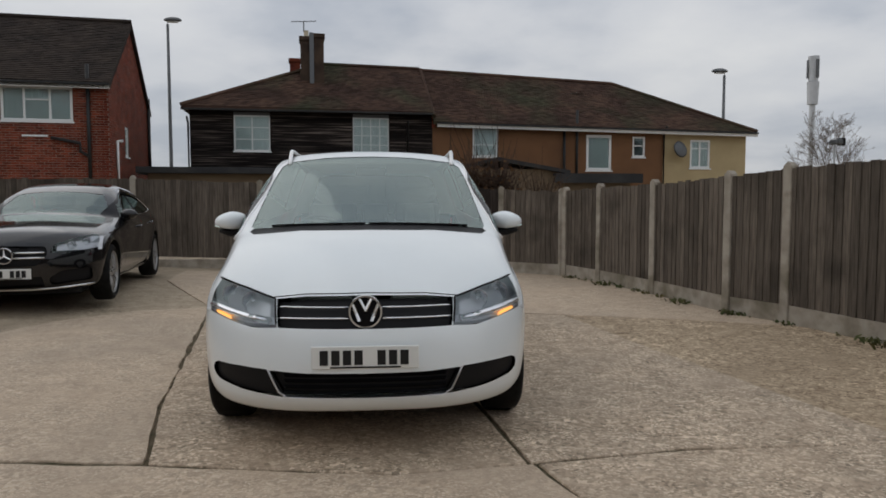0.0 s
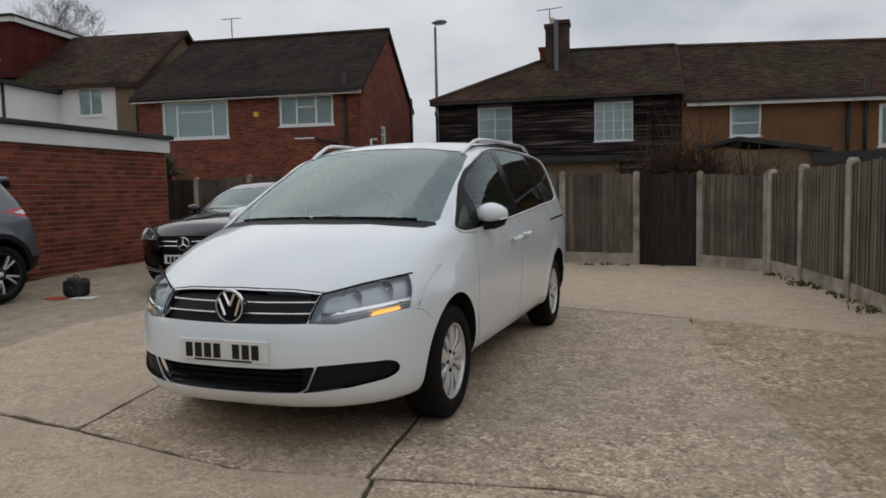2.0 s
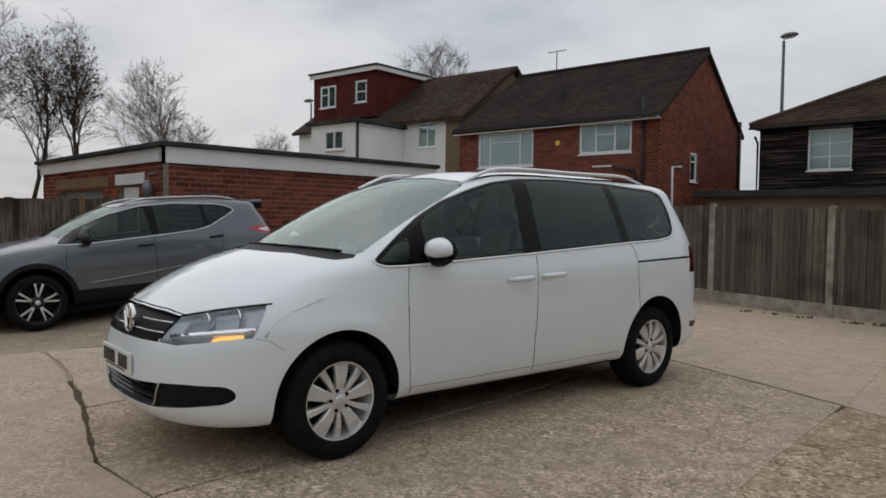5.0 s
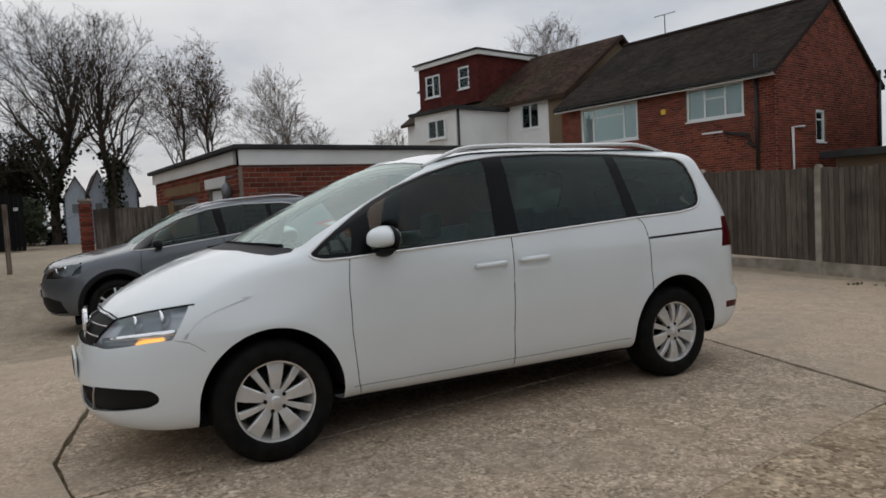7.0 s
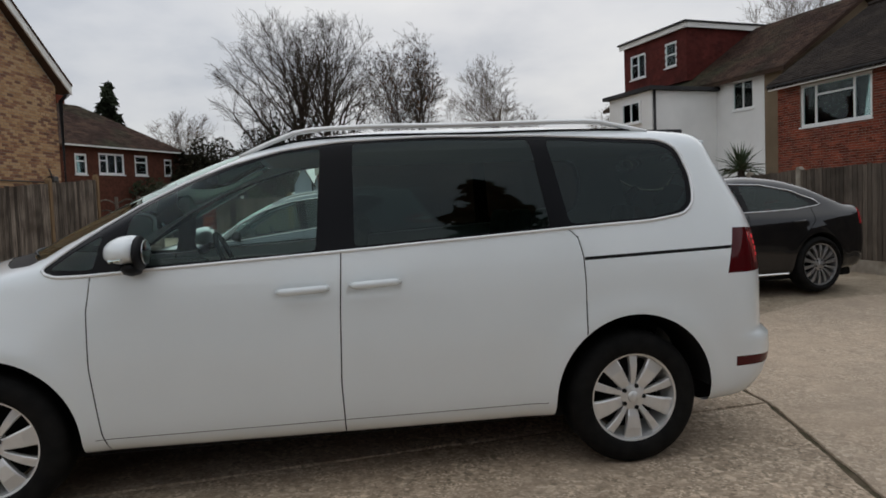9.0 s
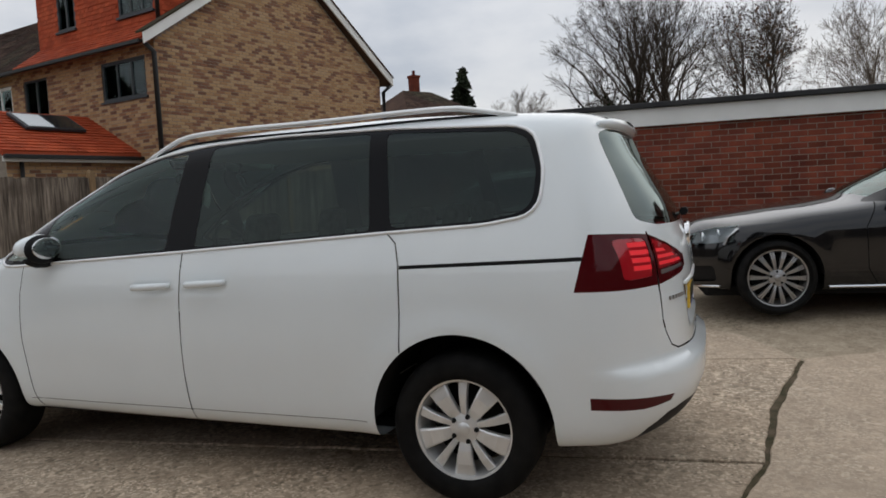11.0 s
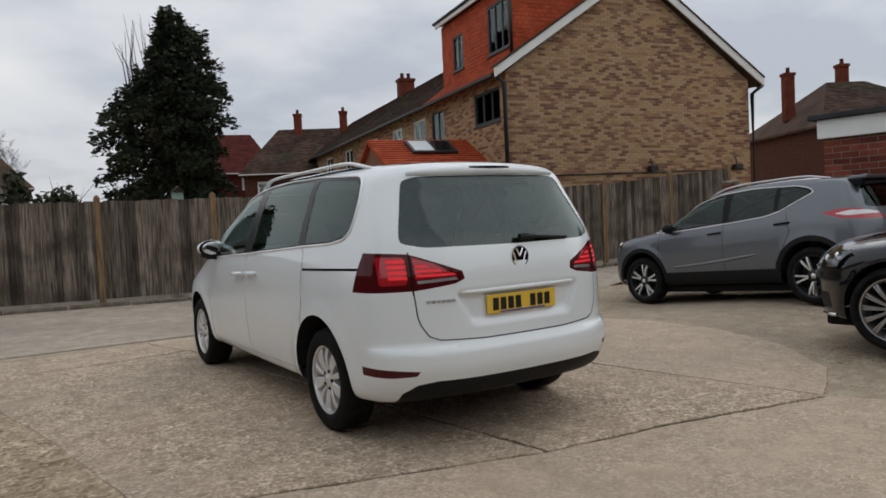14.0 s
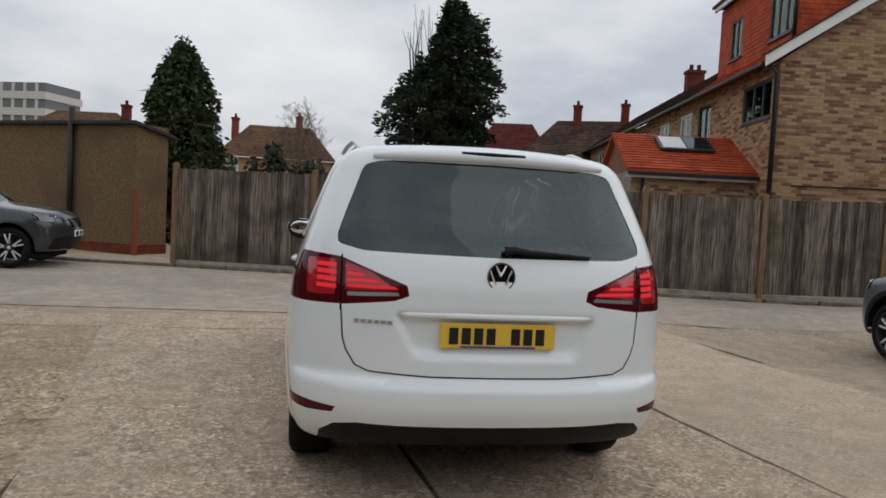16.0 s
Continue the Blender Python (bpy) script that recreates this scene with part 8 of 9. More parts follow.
# ---- rucksack and papers left on the ground ----
bag = thing("rucksack", pose(-5.3, 1.66, ground_z(-5.3, 1.66) - 0.015), "small black rucksack lying on the concrete", "bag")
M["nylon"] = make_mat("black_nylon", (0.012, 0.012, 0.013), rough=0.7, color2=(0.025, 0.025, 0.026), scale=18, bump=0.004, bump_scale=40)
bm = bmesh.new()
bmesh.ops.create_icosphere(bm, subdivisions=4, radius=1.0)
for v in bm.verts:
    n1 = noise.noise(v.co * 2.2) * 0.10
    v.co = Vector([math.copysign(abs(c) ** 0.55, c) for c in v.co])
    v.co = Vector((0.15 * v.co.x, 0.12 * v.co.y, 0.125 * v.co.z + 0.12)) * (1 + n1)
    v.co.z = max(0.0, v.co.z)
part("body", bm, M["nylon"], bag, smooth=True)
bm = bmesh.new()
bmesh.ops.create_icosphere(bm, subdivisions=3, radius=1.0)
for v in bm.verts:
    v.co = Vector((0.10 * v.co.x, 0.045 * v.co.y - 0.11, 0.07 * v.co.z + 0.085))
part("pocket", bm, M["nylon"], bag, smooth=True)
bm = bmesh.new()
add_tube(bm, [(-0.04, 0, 0.225), (-0.03, 0, 0.275), (0.03, 0, 0.275), (0.04, 0, 0.225)], 0.009, 6)
part("carry_loop", bm, M["nylon"], bag)
M["paper"] = make_mat("white_paper", (0.75, 0.75, 0.73), rough=0.8)
M["red_card"] = make_mat("red_card", (0.45, 0.05, 0.03), rough=0.6)
for dx, dy, r, mm in ((0.24, -0.12, 20, "paper"), (-0.1, -0.22, -15, "red_card")):
    p = tagged(part("leaflet", box((-0.15, -0.105, 0), (0.15, 0.105, 0.006)), M[mm]), "loose sheet of %s on the concrete" % ("white paper" if mm == "paper" else "red card"), "paper")
    p.matrix_basis = pose(-5.3 + dx, 1.66 + dy, ground_z(-5.3 + dx, 1.66 + dy) - 0.008, 0, 0, r)


# ---- trees, hedges and shrubs ----
M["bark"] = make_mat("bark", (0.075, 0.058, 0.045), rough=0.95, color2=(0.045, 0.036, 0.03), scale=5, stretch=(3, 3, 0.6), bump=0.02, bump_scale=9)
M["bark_pale"] = make_mat("pale_bark", (0.20, 0.165, 0.135), rough=0.95, color2=(0.12, 0.10, 0.085), scale=5)
M["twig_brown"] = make_mat("bare_brown_twig", (0.085, 0.055, 0.04), rough=0.95, color2=(0.05, 0.034, 0.026), scale=4)
M["hedge_leaf"] = make_mat("dull_hedge_leaf", (0.034, 0.032, 0.018), rough=0.85, color2=(0.014, 0.013, 0.008), scale=1.2, rand=0.45, island=True)
M["ivy"] = make_mat("ivy_leaf", (0.020, 0.030, 0.012), rough=0.8, color2=(0.010, 0.015, 0.007), scale=2, rand=0.4, island=True)
M["conifer_leaf"] = make_mat("dark_conifer_foliage", (0.046, 0.058, 0.034), rough=0.85, color2=(0.020, 0.027, 0.017), scale=0.9, rand=0.45, island=True, stain=(0.045, 0.026, 0.012), stain_scale=0.5, stain_low=0.55, stain_high=0.75)
M["cypress_leaf"] = make_mat("green_cypress_foliage", (0.070, 0.088, 0.034), rough=0.85, color2=(0.034, 0.042, 0.017), scale=1.3, rand=0.45, island=True)
M["shrub_leaf"] = make_mat("shrub_leaf", (0.050, 0.062, 0.028), rough=0.7, color2=(0.026, 0.032, 0.015), scale=1.6, rand=0.45, island=True)
M["dead_leaf"] = make_mat("dead_leaf", (0.13, 0.065, 0.028), rough=0.9, color2=(0.07, 0.04, 0.02), scale=2, rand=0.4, island=True)
M["spike_leaf"] = make_mat("spiky_palm_leaf", (0.07, 0.10, 0.045), rough=0.6, color2=(0.04, 0.06, 0.03), scale=3, rand=0.3, island=True)
M["grass"] = make_mat("weed_leaf", (0.06, 0.08, 0.03), rough=0.8, color2=(0.12, 0.10, 0.045), scale=3, rand=0.4, island=True)


def limb(vs, fs, pts, radii, sides=4):
    """A tapered limb along points, into vertex and face lists."""
    k0 = len(vs)
    n = len(pts)
    for i, p in enumerate(pts):
        d = (pts[min(i + 1, n - 1)] - pts[max(i - 1, 0)]).normalized()
        u = d.orthogonal().normalized()
        v = d.cross(u)
        for s in range(sides):
            a = 2 * math.pi * s / sides
            vs.append(p + radii[i] * (math.cos(a) * u + math.sin(a) * v))
    for i in range(n - 1):
        for s in range(sides):
            a, b = k0 + i * sides + s, k0 + i * sides + (s + 1) % sides
            fs.append((a, b, b + sides, a + sides))


def leaf_clump(vs, fs, p, size, rng, axis=None, flat=0.45):
    """One small leaf spray: a bent diamond, turned at random or along an axis."""
    d = Vector((rng.gauss(0, 1), rng.gauss(0, 1), rng.gauss(0, 1))).normalized() if axis is None else (axis + 0.45 * Vector((rng.gauss(0, 1), rng.gauss(0, 1), rng.gauss(0, 1)))).normalized()
    u = d.cross(Vector((rng.gauss(0, 1), rng.gauss(0, 1), rng.gauss(0, 1)))).normalized()
    n = d.cross(u)
    s = size * rng.uniform(0.6, 1.35)
    k = len(vs)
    vs += [p - d * s * 0.5, p + u * s * flat * 0.5 + n * s * 0.1, p + d * s * 0.6, p - u * s * flat * 0.5 + n * s * 0.1]
    fs.append((k, k + 1, k + 2, k + 3))


def bare_tree(x, y, h, label, seed, wide, fork=0.22, low=0.25, ivy=0.0, leaves=0, bark="bark", thick=0.018, limbs=16, twigs=9, z=None):
    """A leafless tree: a trunk, limbs arching out to a domed crown, fine twigs, ivy up the trunk and a few last leaves."""
    rng = random.Random(seed)
    zb = (ground_z(x, y) if z is None else z) - 0.05
    tree = thing("tree", pose(x, y, zb), label, "tree")
    wood, fine, tips = ([], []), ([], []), []
    mid, half = h * (low + 1) / 2, h * (1 - low) / 2
    lump = [rng.uniform(0, 6.28) for _ in range(3)]

    def reach(d):
        """How far the crown goes from its middle in a direction: a dome with an uneven outline."""
        a = math.atan2(d.y, d.x)
        k = 1 + 0.08 * math.sin(3 * a + lump[0]) + 0.07 * math.sin(5 * a + 4 * d.z + lump[1]) + 0.05 * math.sin(9 * d.z + lump[2])
        return k / math.sqrt((d.x * d.x + d.y * d.y) / wide ** 2 + d.z * d.z / half ** 2)

    def bough(p, d, length, r, n, lift, store, sides):
        pts, rad, q, dd = [p.copy()], [r], p.copy(), d.copy()
        for i in range(n):
            dd = (dd + Vector((rng.gauss(0, 0.09), rng.gauss(0, 0.09), rng.gauss(0, 0.06) + lift))).normalized()
            q = q + dd * length / n
            pts.append(q.copy())
            rad.append(max(0.0045, r * (1 - 0.8 * (i + 1) / n)))
        limb(store[0], store[1], pts, rad, sides)
        return pts, rad

    def outward(p, d0, spray):
        return (d0 + spray * Vector((rng.gauss(0, 1), rng.gauss(0, 1), rng.gauss(0, 0.8) + 0.10))).normalized()

    def room(p, d):
        """Length left from a point along a direction to the crown's outline."""
        c = Vector((0, 0, mid))
        for k in range(1, 13):
            q = p + d * h * 0.05 * k - c
            if q.length > reach(q.normalized()):
                return h * 0.05 * k
        return h * 0.6

    stem, srad = bough(Vector((0, 0, 0)), Vector((rng.gauss(0, 0.03), rng.gauss(0, 0.03), 1)).normalized(), h * 0.80, h * thick, 12, 0.04, wood, 7)
    for t in range(limbs):
        e = -0.25 + 1.75 * ((t + 0.5) / limbs) ** 0.9
        a = t * 2.399 + rng.uniform(-0.3, 0.3)
        d = Vector((math.cos(a) * math.cos(e), math.sin(a) * math.cos(e), math.sin(e)))
        goal = Vector((0, 0, mid)) + d * reach(d) * rng.uniform(0.82, 0.95)
        k = min(10, max(2, int(12 * (fork + (0.62 - fork) * max(0.0, math.sin(e))) / 0.80)))
        p0 = stem[k]
        knee = p0.lerp(goal, 0.45) + Vector((0, 0, 0.05 * h * math.cos(e)))
        pts, rad = [], []
        r0 = srad[k] * 0.55
        for i in range(9):
            u = i / 8
            q = p0 * (1 - u) ** 2 + knee * 2 * u * (1 - u) + goal * u * u
            pts.append(q + Vector((rng.gauss(0, 0.009), rng.gauss(0, 0.009), rng.gauss(0, 0.007))) * h * min(1, 2 * u))
            rad.append(max(0.008, r0 * (1 - 0.85 * u)))
        limb(wood[0], wood[1], pts, rad, 5)
        for i in range(2, 9):
            run = (pts[i] - pts[i - 1]).normalized()
            for b in range(2):
                d1 = outward(pts[i], run, 0.55)
                l1 = min(room(pts[i], d1) * rng.uniform(0.8, 1.0), h * rng.uniform(0.14, 0.24))
                bp, br = bough(pts[i], d1, l1, max(0.008, rad[i] * 0.5), 5, 0.015, fine, 3)
                for m in range(twigs):
                    q0 = bp[1 + m % 5]
                    d2 = outward(q0, (bp[1 + m % 5] - bp[m % 5]).normalized(), 0.5)
                    tp, _ = bough(q0, d2, min(room(q0, d2), h * rng.uniform(0.04, 0.085)), 0.006, 3, 0.02, fine, 3)
                    tips.append(tp[-1])
                    for c in range(2):
                        d3 = outward(tp[1 + c], (tp[-1] - tp[0]).normalized(), 0.45)
                        limb(fine[0], fine[1], [tp[1 + c], tp[1 + c] + d3 * h * rng.uniform(0.018, 0.04)], [0.0055, 0.004], 3)
    part("trunk", mesh_from("trunk", wood[0], wood[1], M[bark], True), M[bark], tree)
    tagged(part("crown", mesh_from("crown", fine[0], fine[1], M[bark], True), M[bark], tree, "fine bare twigs"), kind="stuff")
    if ivy:
        vs, fs = [], []
        for _ in range(4200):
            v = rng.choice(wood[0])
            if v.z < h * ivy * rng.uniform(0.6, 1.15):
                leaf_clump(vs, fs, v + Vector((rng.gauss(0, 0.22), rng.gauss(0, 0.22), rng.gauss(0, 0.35))), 0.20, rng, None, 0.8)
        tagged(part("ivy", mesh_from("ivy", vs, fs, M["ivy"]), M["ivy"], tree, "dark ivy on the trunk"), kind="stuff")
    if leaves:
        vs, fs = [], []
        for p in rng.sample(tips, min(leaves, len(tips))):
            for _ in range(2):
                leaf_clump(vs, fs, p + Vector((rng.gauss(0, 0.1), rng.gauss(0, 0.1), rng.gauss(0, 0.1))), 0.10, rng, None, 0.8)
        tagged(part("last_leaves", mesh_from("last_leaves", vs, fs, M["dead_leaf"]), M["dead_leaf"], tree, "last brown leaves"), kind="stuff")
    return tree


def conifer(x, y, h, width, label, seed, leaf, base=0.06, shape=None, droop=0.25, count=90, size=0.34, per=60):
    """An evergreen: trunk, boughs in uneven whorls and many small sprays along each bough."""
    rng = random.Random(seed)
    tree = thing("conifer_tree", pose(x, y, ground_z(x, y) - 0.05), label, "tree")
    vs, fs = [], []
    limb(vs, fs, [Vector((0.02 * h * math.sin(i), 0.015 * h * math.cos(i * 1.7), h * i / 8)) for i in range(9)], [max(0.02, 0.016 * h * (1 - i / 8.4)) for i in range(9)], 7)
    lv, lf = [], []
    for b in range(count):
        t = base + (0.985 - base) * ((b + rng.random()) / count)
        a = b * 2.399 + rng.uniform(-0.4, 0.4)
        reach = width / 2 * (shape(t, a) if shape else (1 - t) ** 0.75) * rng.uniform(0.72, 1.12)
        if reach < 0.12:
            reach = 0.12
        pts = []
        for i in range(5):
            s = i / 4
            pts.append(Vector((math.cos(a) * reach * s, math.sin(a) * reach * s, h * t + reach * (0.42 * s - (droop + 0.42) * s * s) + rng.gauss(0, 0.04))))
        limb(vs, fs, pts, [0.035 * (1 - 0.2 * i) * (0.5 + reach / 3) for i in range(5)], 3)
        axis = Vector((math.cos(a), math.sin(a), -droop)).normalized()
        n = max(10, int(per * reach / (width / 2) + 14))
        for _ in range(n):
            s = rng.random() ** 0.65
            i = min(3, int(s * 4))
            p = pts[i].lerp(pts[i + 1], s * 4 - i)
            side = axis.cross(Vector((0, 0, 1))) * rng.gauss(0, 0.16 * reach * (1.15 - s) + 0.10)
            leaf_clump(lv, lf, p + side + Vector((0, 0, rng.gauss(-0.06, 0.13))), size, rng, axis, 0.55)
    part("trunk", mesh_from("trunk", vs, fs, M["bark"], True), M["bark"], tree)
    tagged(part("crown", mesh_from("crown", lv, lf, M[leaf]), M[leaf], tree), kind="stuff")
    return tree


def bush(name, x, y, rx, ry, h, label, seed, leaf="shrub_leaf", count=2500, size=0.16, stems=10, z0=None, category="bush", bare=0.0, lift=0.15):
    """A shrub: stems from the ground and leaf sprays in an uneven, gappy mass."""
    rng = random.Random(seed)
    zb = ground_z(x, y) - 0.05 if z0 is None else z0
    ob = thing(name, pose(x, y, zb), label, category)
    vs, fs, lv, lf = [], [], [], []
    blobs = []
    for k in range(max(5, stems)):
        a = rng.uniform(0, 6.283)
        r = rng.random() ** 0.5
        c = Vector((rx * r * 0.75 * math.cos(a), ry * r * 0.75 * math.sin(a), h * rng.uniform(0.35, 0.83) * (1.05 - 0.35 * r)))
        blobs.append((c, rng.uniform(0.22, 0.36)))
        root = Vector((c.x * 0.35, c.y * 0.35, 0))
        mid = root.lerp(c, 0.5) + Vector((rng.gauss(0, 0.08) * rx, rng.gauss(0, 0.08) * ry, 0))
        limb(vs, fs, [root, mid, c], [0.03 * h ** 0.6, 0.02 * h ** 0.6, 0.008], 4)
        for _ in range(int(10 + 26 * bare)):
            d = Vector((rng.gauss(0, 1) * rx, rng.gauss(0, 1) * ry, (rng.gauss(0, 0.7) + 0.5) * h * 0.7)) * rng.uniform(0.18, 0.42)
            q = mid.lerp(c, rng.random())
            limb(vs, fs, [q, q + d * 0.5 + Vector((0, 0, 0.03)), q + d], [0.010, 0.007, 0.003], 3)
    tagged(part("stem_tangle", mesh_from("stem_tangle", vs, fs, M["twig_brown"]), M["twig_brown"], ob), kind="stuff")
    for _ in range(count):
        c, s = rng.choice(blobs)
        d = Vector((rng.gauss(0, 1), rng.gauss(0, 1), rng.gauss(0, 1))).normalized() * rng.random() ** 0.33
        p = c + Vector((d.x * rx * s * 1.5, d.y * ry * s * 1.5, d.z * h * s * 0.75))
        p.z = min(max(p.z, h * lift * rng.random()), h)
        leaf_clump(lv, lf, p, size, rng, None, 0.6)
    if count:
        tagged(part("foliage", mesh_from("foliage", lv, lf, M[leaf]), M[leaf], ob), kind="stuff")
    return ob


# bare trees beyond the lane
bare_tree(-36.0, -2.1, 11.0, "large bare tree with dark ivy on its lower trunk", 11, 3.7, 0.24, 0.22, 0.48, 0, "bark", 0.024, 22, 9)
bare_tree(-34.6, 0.6, 11.0, "tall bare tree with ivy to the first fork", 12, 2.2, 0.24, 0.28, 0.40, 0, "bark", 0.022, 16, 8)
bare_tree(-34.9, 3.3, 9.4, "slender bare tree keeping a few brown leaves", 13, 1.5, 0.30, 0.32, 0, 420, "bark", 0.014, 12, 7)
bare_tree(-34.85, 5.2, 10.4, "slender upright tree with the last brown leaves", 14, 1.2, 0.34, 0.34, 0, 420, "bark", 0.014, 12, 7)
bare_tree(-34.8, 8.7, 9.0, "rounded pale bare tree", 15, 2.0, 0.24, 0.28, 0, 0, "bark_pale", 0.012, 14, 8)
bare_tree(-34.1, 10.9, 6.3, "small pale bare tree", 16, 1.4, 0.25, 0.3, 0, 0, "bark_pale", 0.012, 10, 6)
bare_tree(-32.9, 15.0, 5.9, "small pale bare tree behind the white extension", 17, 1.4, 0.2, 0.3, 0, 0, "bark_pale", 0.012, 10, 6)
bare_tree(-27.4, 22.3, 11.0, "bare tree rising behind the pair of houses", 18, 1.9, 0.45, 0.5, 0, 0, "bark_pale", 0.012, 14, 8)
bare_tree(-37.2, -7.6, 6.4, "round bare shrubby tree", 19, 2.4, 0.14, 0.12, 0, 0, "bark_pale", 0.014, 16, 8)
bare_tree(20.6, 25.95, 5.2, "small bare tree behind the end of the terrace", 22, 1.6, 0.15, 0.15, 0, 0, "bark_pale", 0.012, 12, 6)
bare_tree(1.97, -34.4, 6.5, "thin bare tree between far roofs", 23, 1.4, 0.3, 0.3, 0, 0, "bark_pale", 0.012, 10, 6)
# evergreens
conifer(-38.7, -11.85, 8.6, 3.8, "dark conifer behind the far brown roof", 31, "conifer_leaf", 0.1, None, 0.1, 60, 0.5, 40)


WEST = curve1([(0.0, 0.55), (0.2, 0.74), (0.36, 0.82), (0.5, 0.88), (0.69, 0.83), (0.82, 0.80), (0.9, 0.46), (1.0, 0.06)])
EAST = curve1([(0.0, 0.70), (0.2, 0.92), (0.36, 1.03), (0.5, 1.09), (0.62, 0.98), (0.70, 0.55), (0.78, 0.34), (0.9, 0.16), (1.0, 0.06)])


def lopsided(t, a):
    """Reach of the old conifer's boughs: a full rounded west side, a broad low east side broken off above."""
    k = 0.5 - 0.5 * math.cos(a)
    return float(WEST(t)) * k + float(EAST(t)) * (1 - k)


conifer(-4.35, -25.0, 10.4, 5.6, "old dark conifer with a lopsided gappy crown", 32, "conifer_leaf", 0.12, lopsided, 0.02, 230, 0.20, 190)
vs, fs = [], []
rng_snag = random.Random(5)
for k in range(16):
    p = Vector((rng_snag.uniform(0.5, 1.7), rng_snag.uniform(-0.4, 0.4), 7.0))
    limb(vs, fs, [p, p + Vector((0.1, 0, 0.9)), p + Vector((rng_snag.uniform(-0.1, 0.5), 0.1, rng_snag.uniform(1.6, 2.9)))], [0.03, 0.02, 0.008], 3)
part("dead_branches", mesh_from("dead_branches", vs, fs, M["bark"]), M["bark"], bpy.data.objects["conifer_tree.001"], "bare dead branches")
conifer(4.75, -16.1, 5.7, 3.1, "dense green cypress behind the fence", 33, "cypress_leaf", 0.05, lambda t, a: min(1.0, 1.3 * (1 - t) ** 0.52), 0.35, 240, 0.17, 95)
# tall conifer behind the tall fence, mirrored in the windows
conifer(14.5, 4.8, 15.0, 8.0, "tall dark conifer beyond the tall fence", 34, "conifer_leaf", 0.1, None, 0.05, 90, 0.6, 60)
# hedges and bushes at the end of the lane
for k, (x, y, rx, ry, h, leaf, cnt) in enumerate(((-31.9, -7.96, 1.6, 1.7, 4.6, "ivy", 2600), (-32.4, -5.87, 1.8, 1.7, 5.4, "ivy", 2800), (-41.5, -3.9, 2.2, 2.2, 6.6, "ivy", 2800), (-29.1, -7.19, 1.3, 2.2, 2.7, "shrub_leaf", 2400), (-29.0, -4.17, 1.2, 1.5, 2.6, "shrub_leaf", 1800))):
    bush("hedge" if leaf == "ivy" else "bush", x, y, rx, ry, h, "tall dark overgrown hedge at the end of the lane" if leaf == "ivy" else "rounded evergreen bush in front of the hedge", 40 + k, "hedge_leaf" if leaf == "ivy" else leaf, cnt * 6, 0.15, 16, None, "hedge" if leaf == "ivy" else "bush", 0.6)
# shrubs behind the far fence
bush("bush", 2.05, -12.1, 0.48, 0.48, 2.95, "tufted shrub behind the board fence", 51, "shrub_leaf", 1400, 0.17, 7)
bush("bush", 1.17, -12.3, 0.83, 0.6, 2.57, "dark green shrub behind the board fence", 52, "shrub_leaf", 2600, 0.14, 12)
bush("bush", -0.23, -12.2, 0.52, 0.44, 2.2, "low dark shrub behind the board fence", 53, "ivy", 1500, 0.13, 9)
# brambles over the back fence
bush("bramble", 1.85, 7.75, 1.15, 0.55, 2.55, "tangle of bare brown brambles over the fence", 54, "dead_leaf", 900, 0.08, 34, None, "bramble", 2.6)
bush("bramble", 3.0, 7.45, 0.6, 0.5, 2.2, "tangle of bare brown brambles over the fence", 55, "dead_leaf", 160, 0.07, 12, None, "bramble", 2.2)
# spiky palm by the red brick house
palm = thing("palm_tree", pose(-9.74, 8.59, 0.35), "green spiky-leaved palm behind the fence", "palm")
vs, fs = [], []
limb(vs, fs, [Vector((0, 0, -0.1)), Vector((0.02, 0, 0.8)), Vector((0, 0.02, 1.55))], [0.10, 0.08, 0.07], 7)
part("trunk", mesh_from("trunk", vs, fs, M["bark"], True), M["bark"], palm)
rng_p = random.Random(8)
for k in range(110):
    a, e = k * 2.399, rng_p.uniform(-0.3, 1.35)
    d = Vector((math.cos(a) * math.cos(e), math.sin(a) * math.cos(e), math.sin(e)))
    w = d.cross(Vector((0, 0, 1))).normalized() * 0.022
    L = rng_p.uniform(0.5, 0.72)
    p0 = Vector((0, 0, 1.5))
    q, tip = p0 + d * L * 0.55, p0 + d * L + Vector((0, 0, -0.10 * math.cos(e)))
    part("leaf", mesh_from("leaf", [p0 - w * 0.5, p0 + w * 0.5, q + w, q - w, tip, q + Vector((0, 0, -0.012)), p0 + Vector((0, 0, -0.012))], [(0, 1, 2, 3), (3, 2, 4), (0, 3, 5, 6), (1, 6, 5, 2), (3, 4, 5), (2, 5, 4)], M["spike_leaf"]), M["spike_leaf"], palm)
# weeds and litter along the fences
rng_w = random.Random(4)


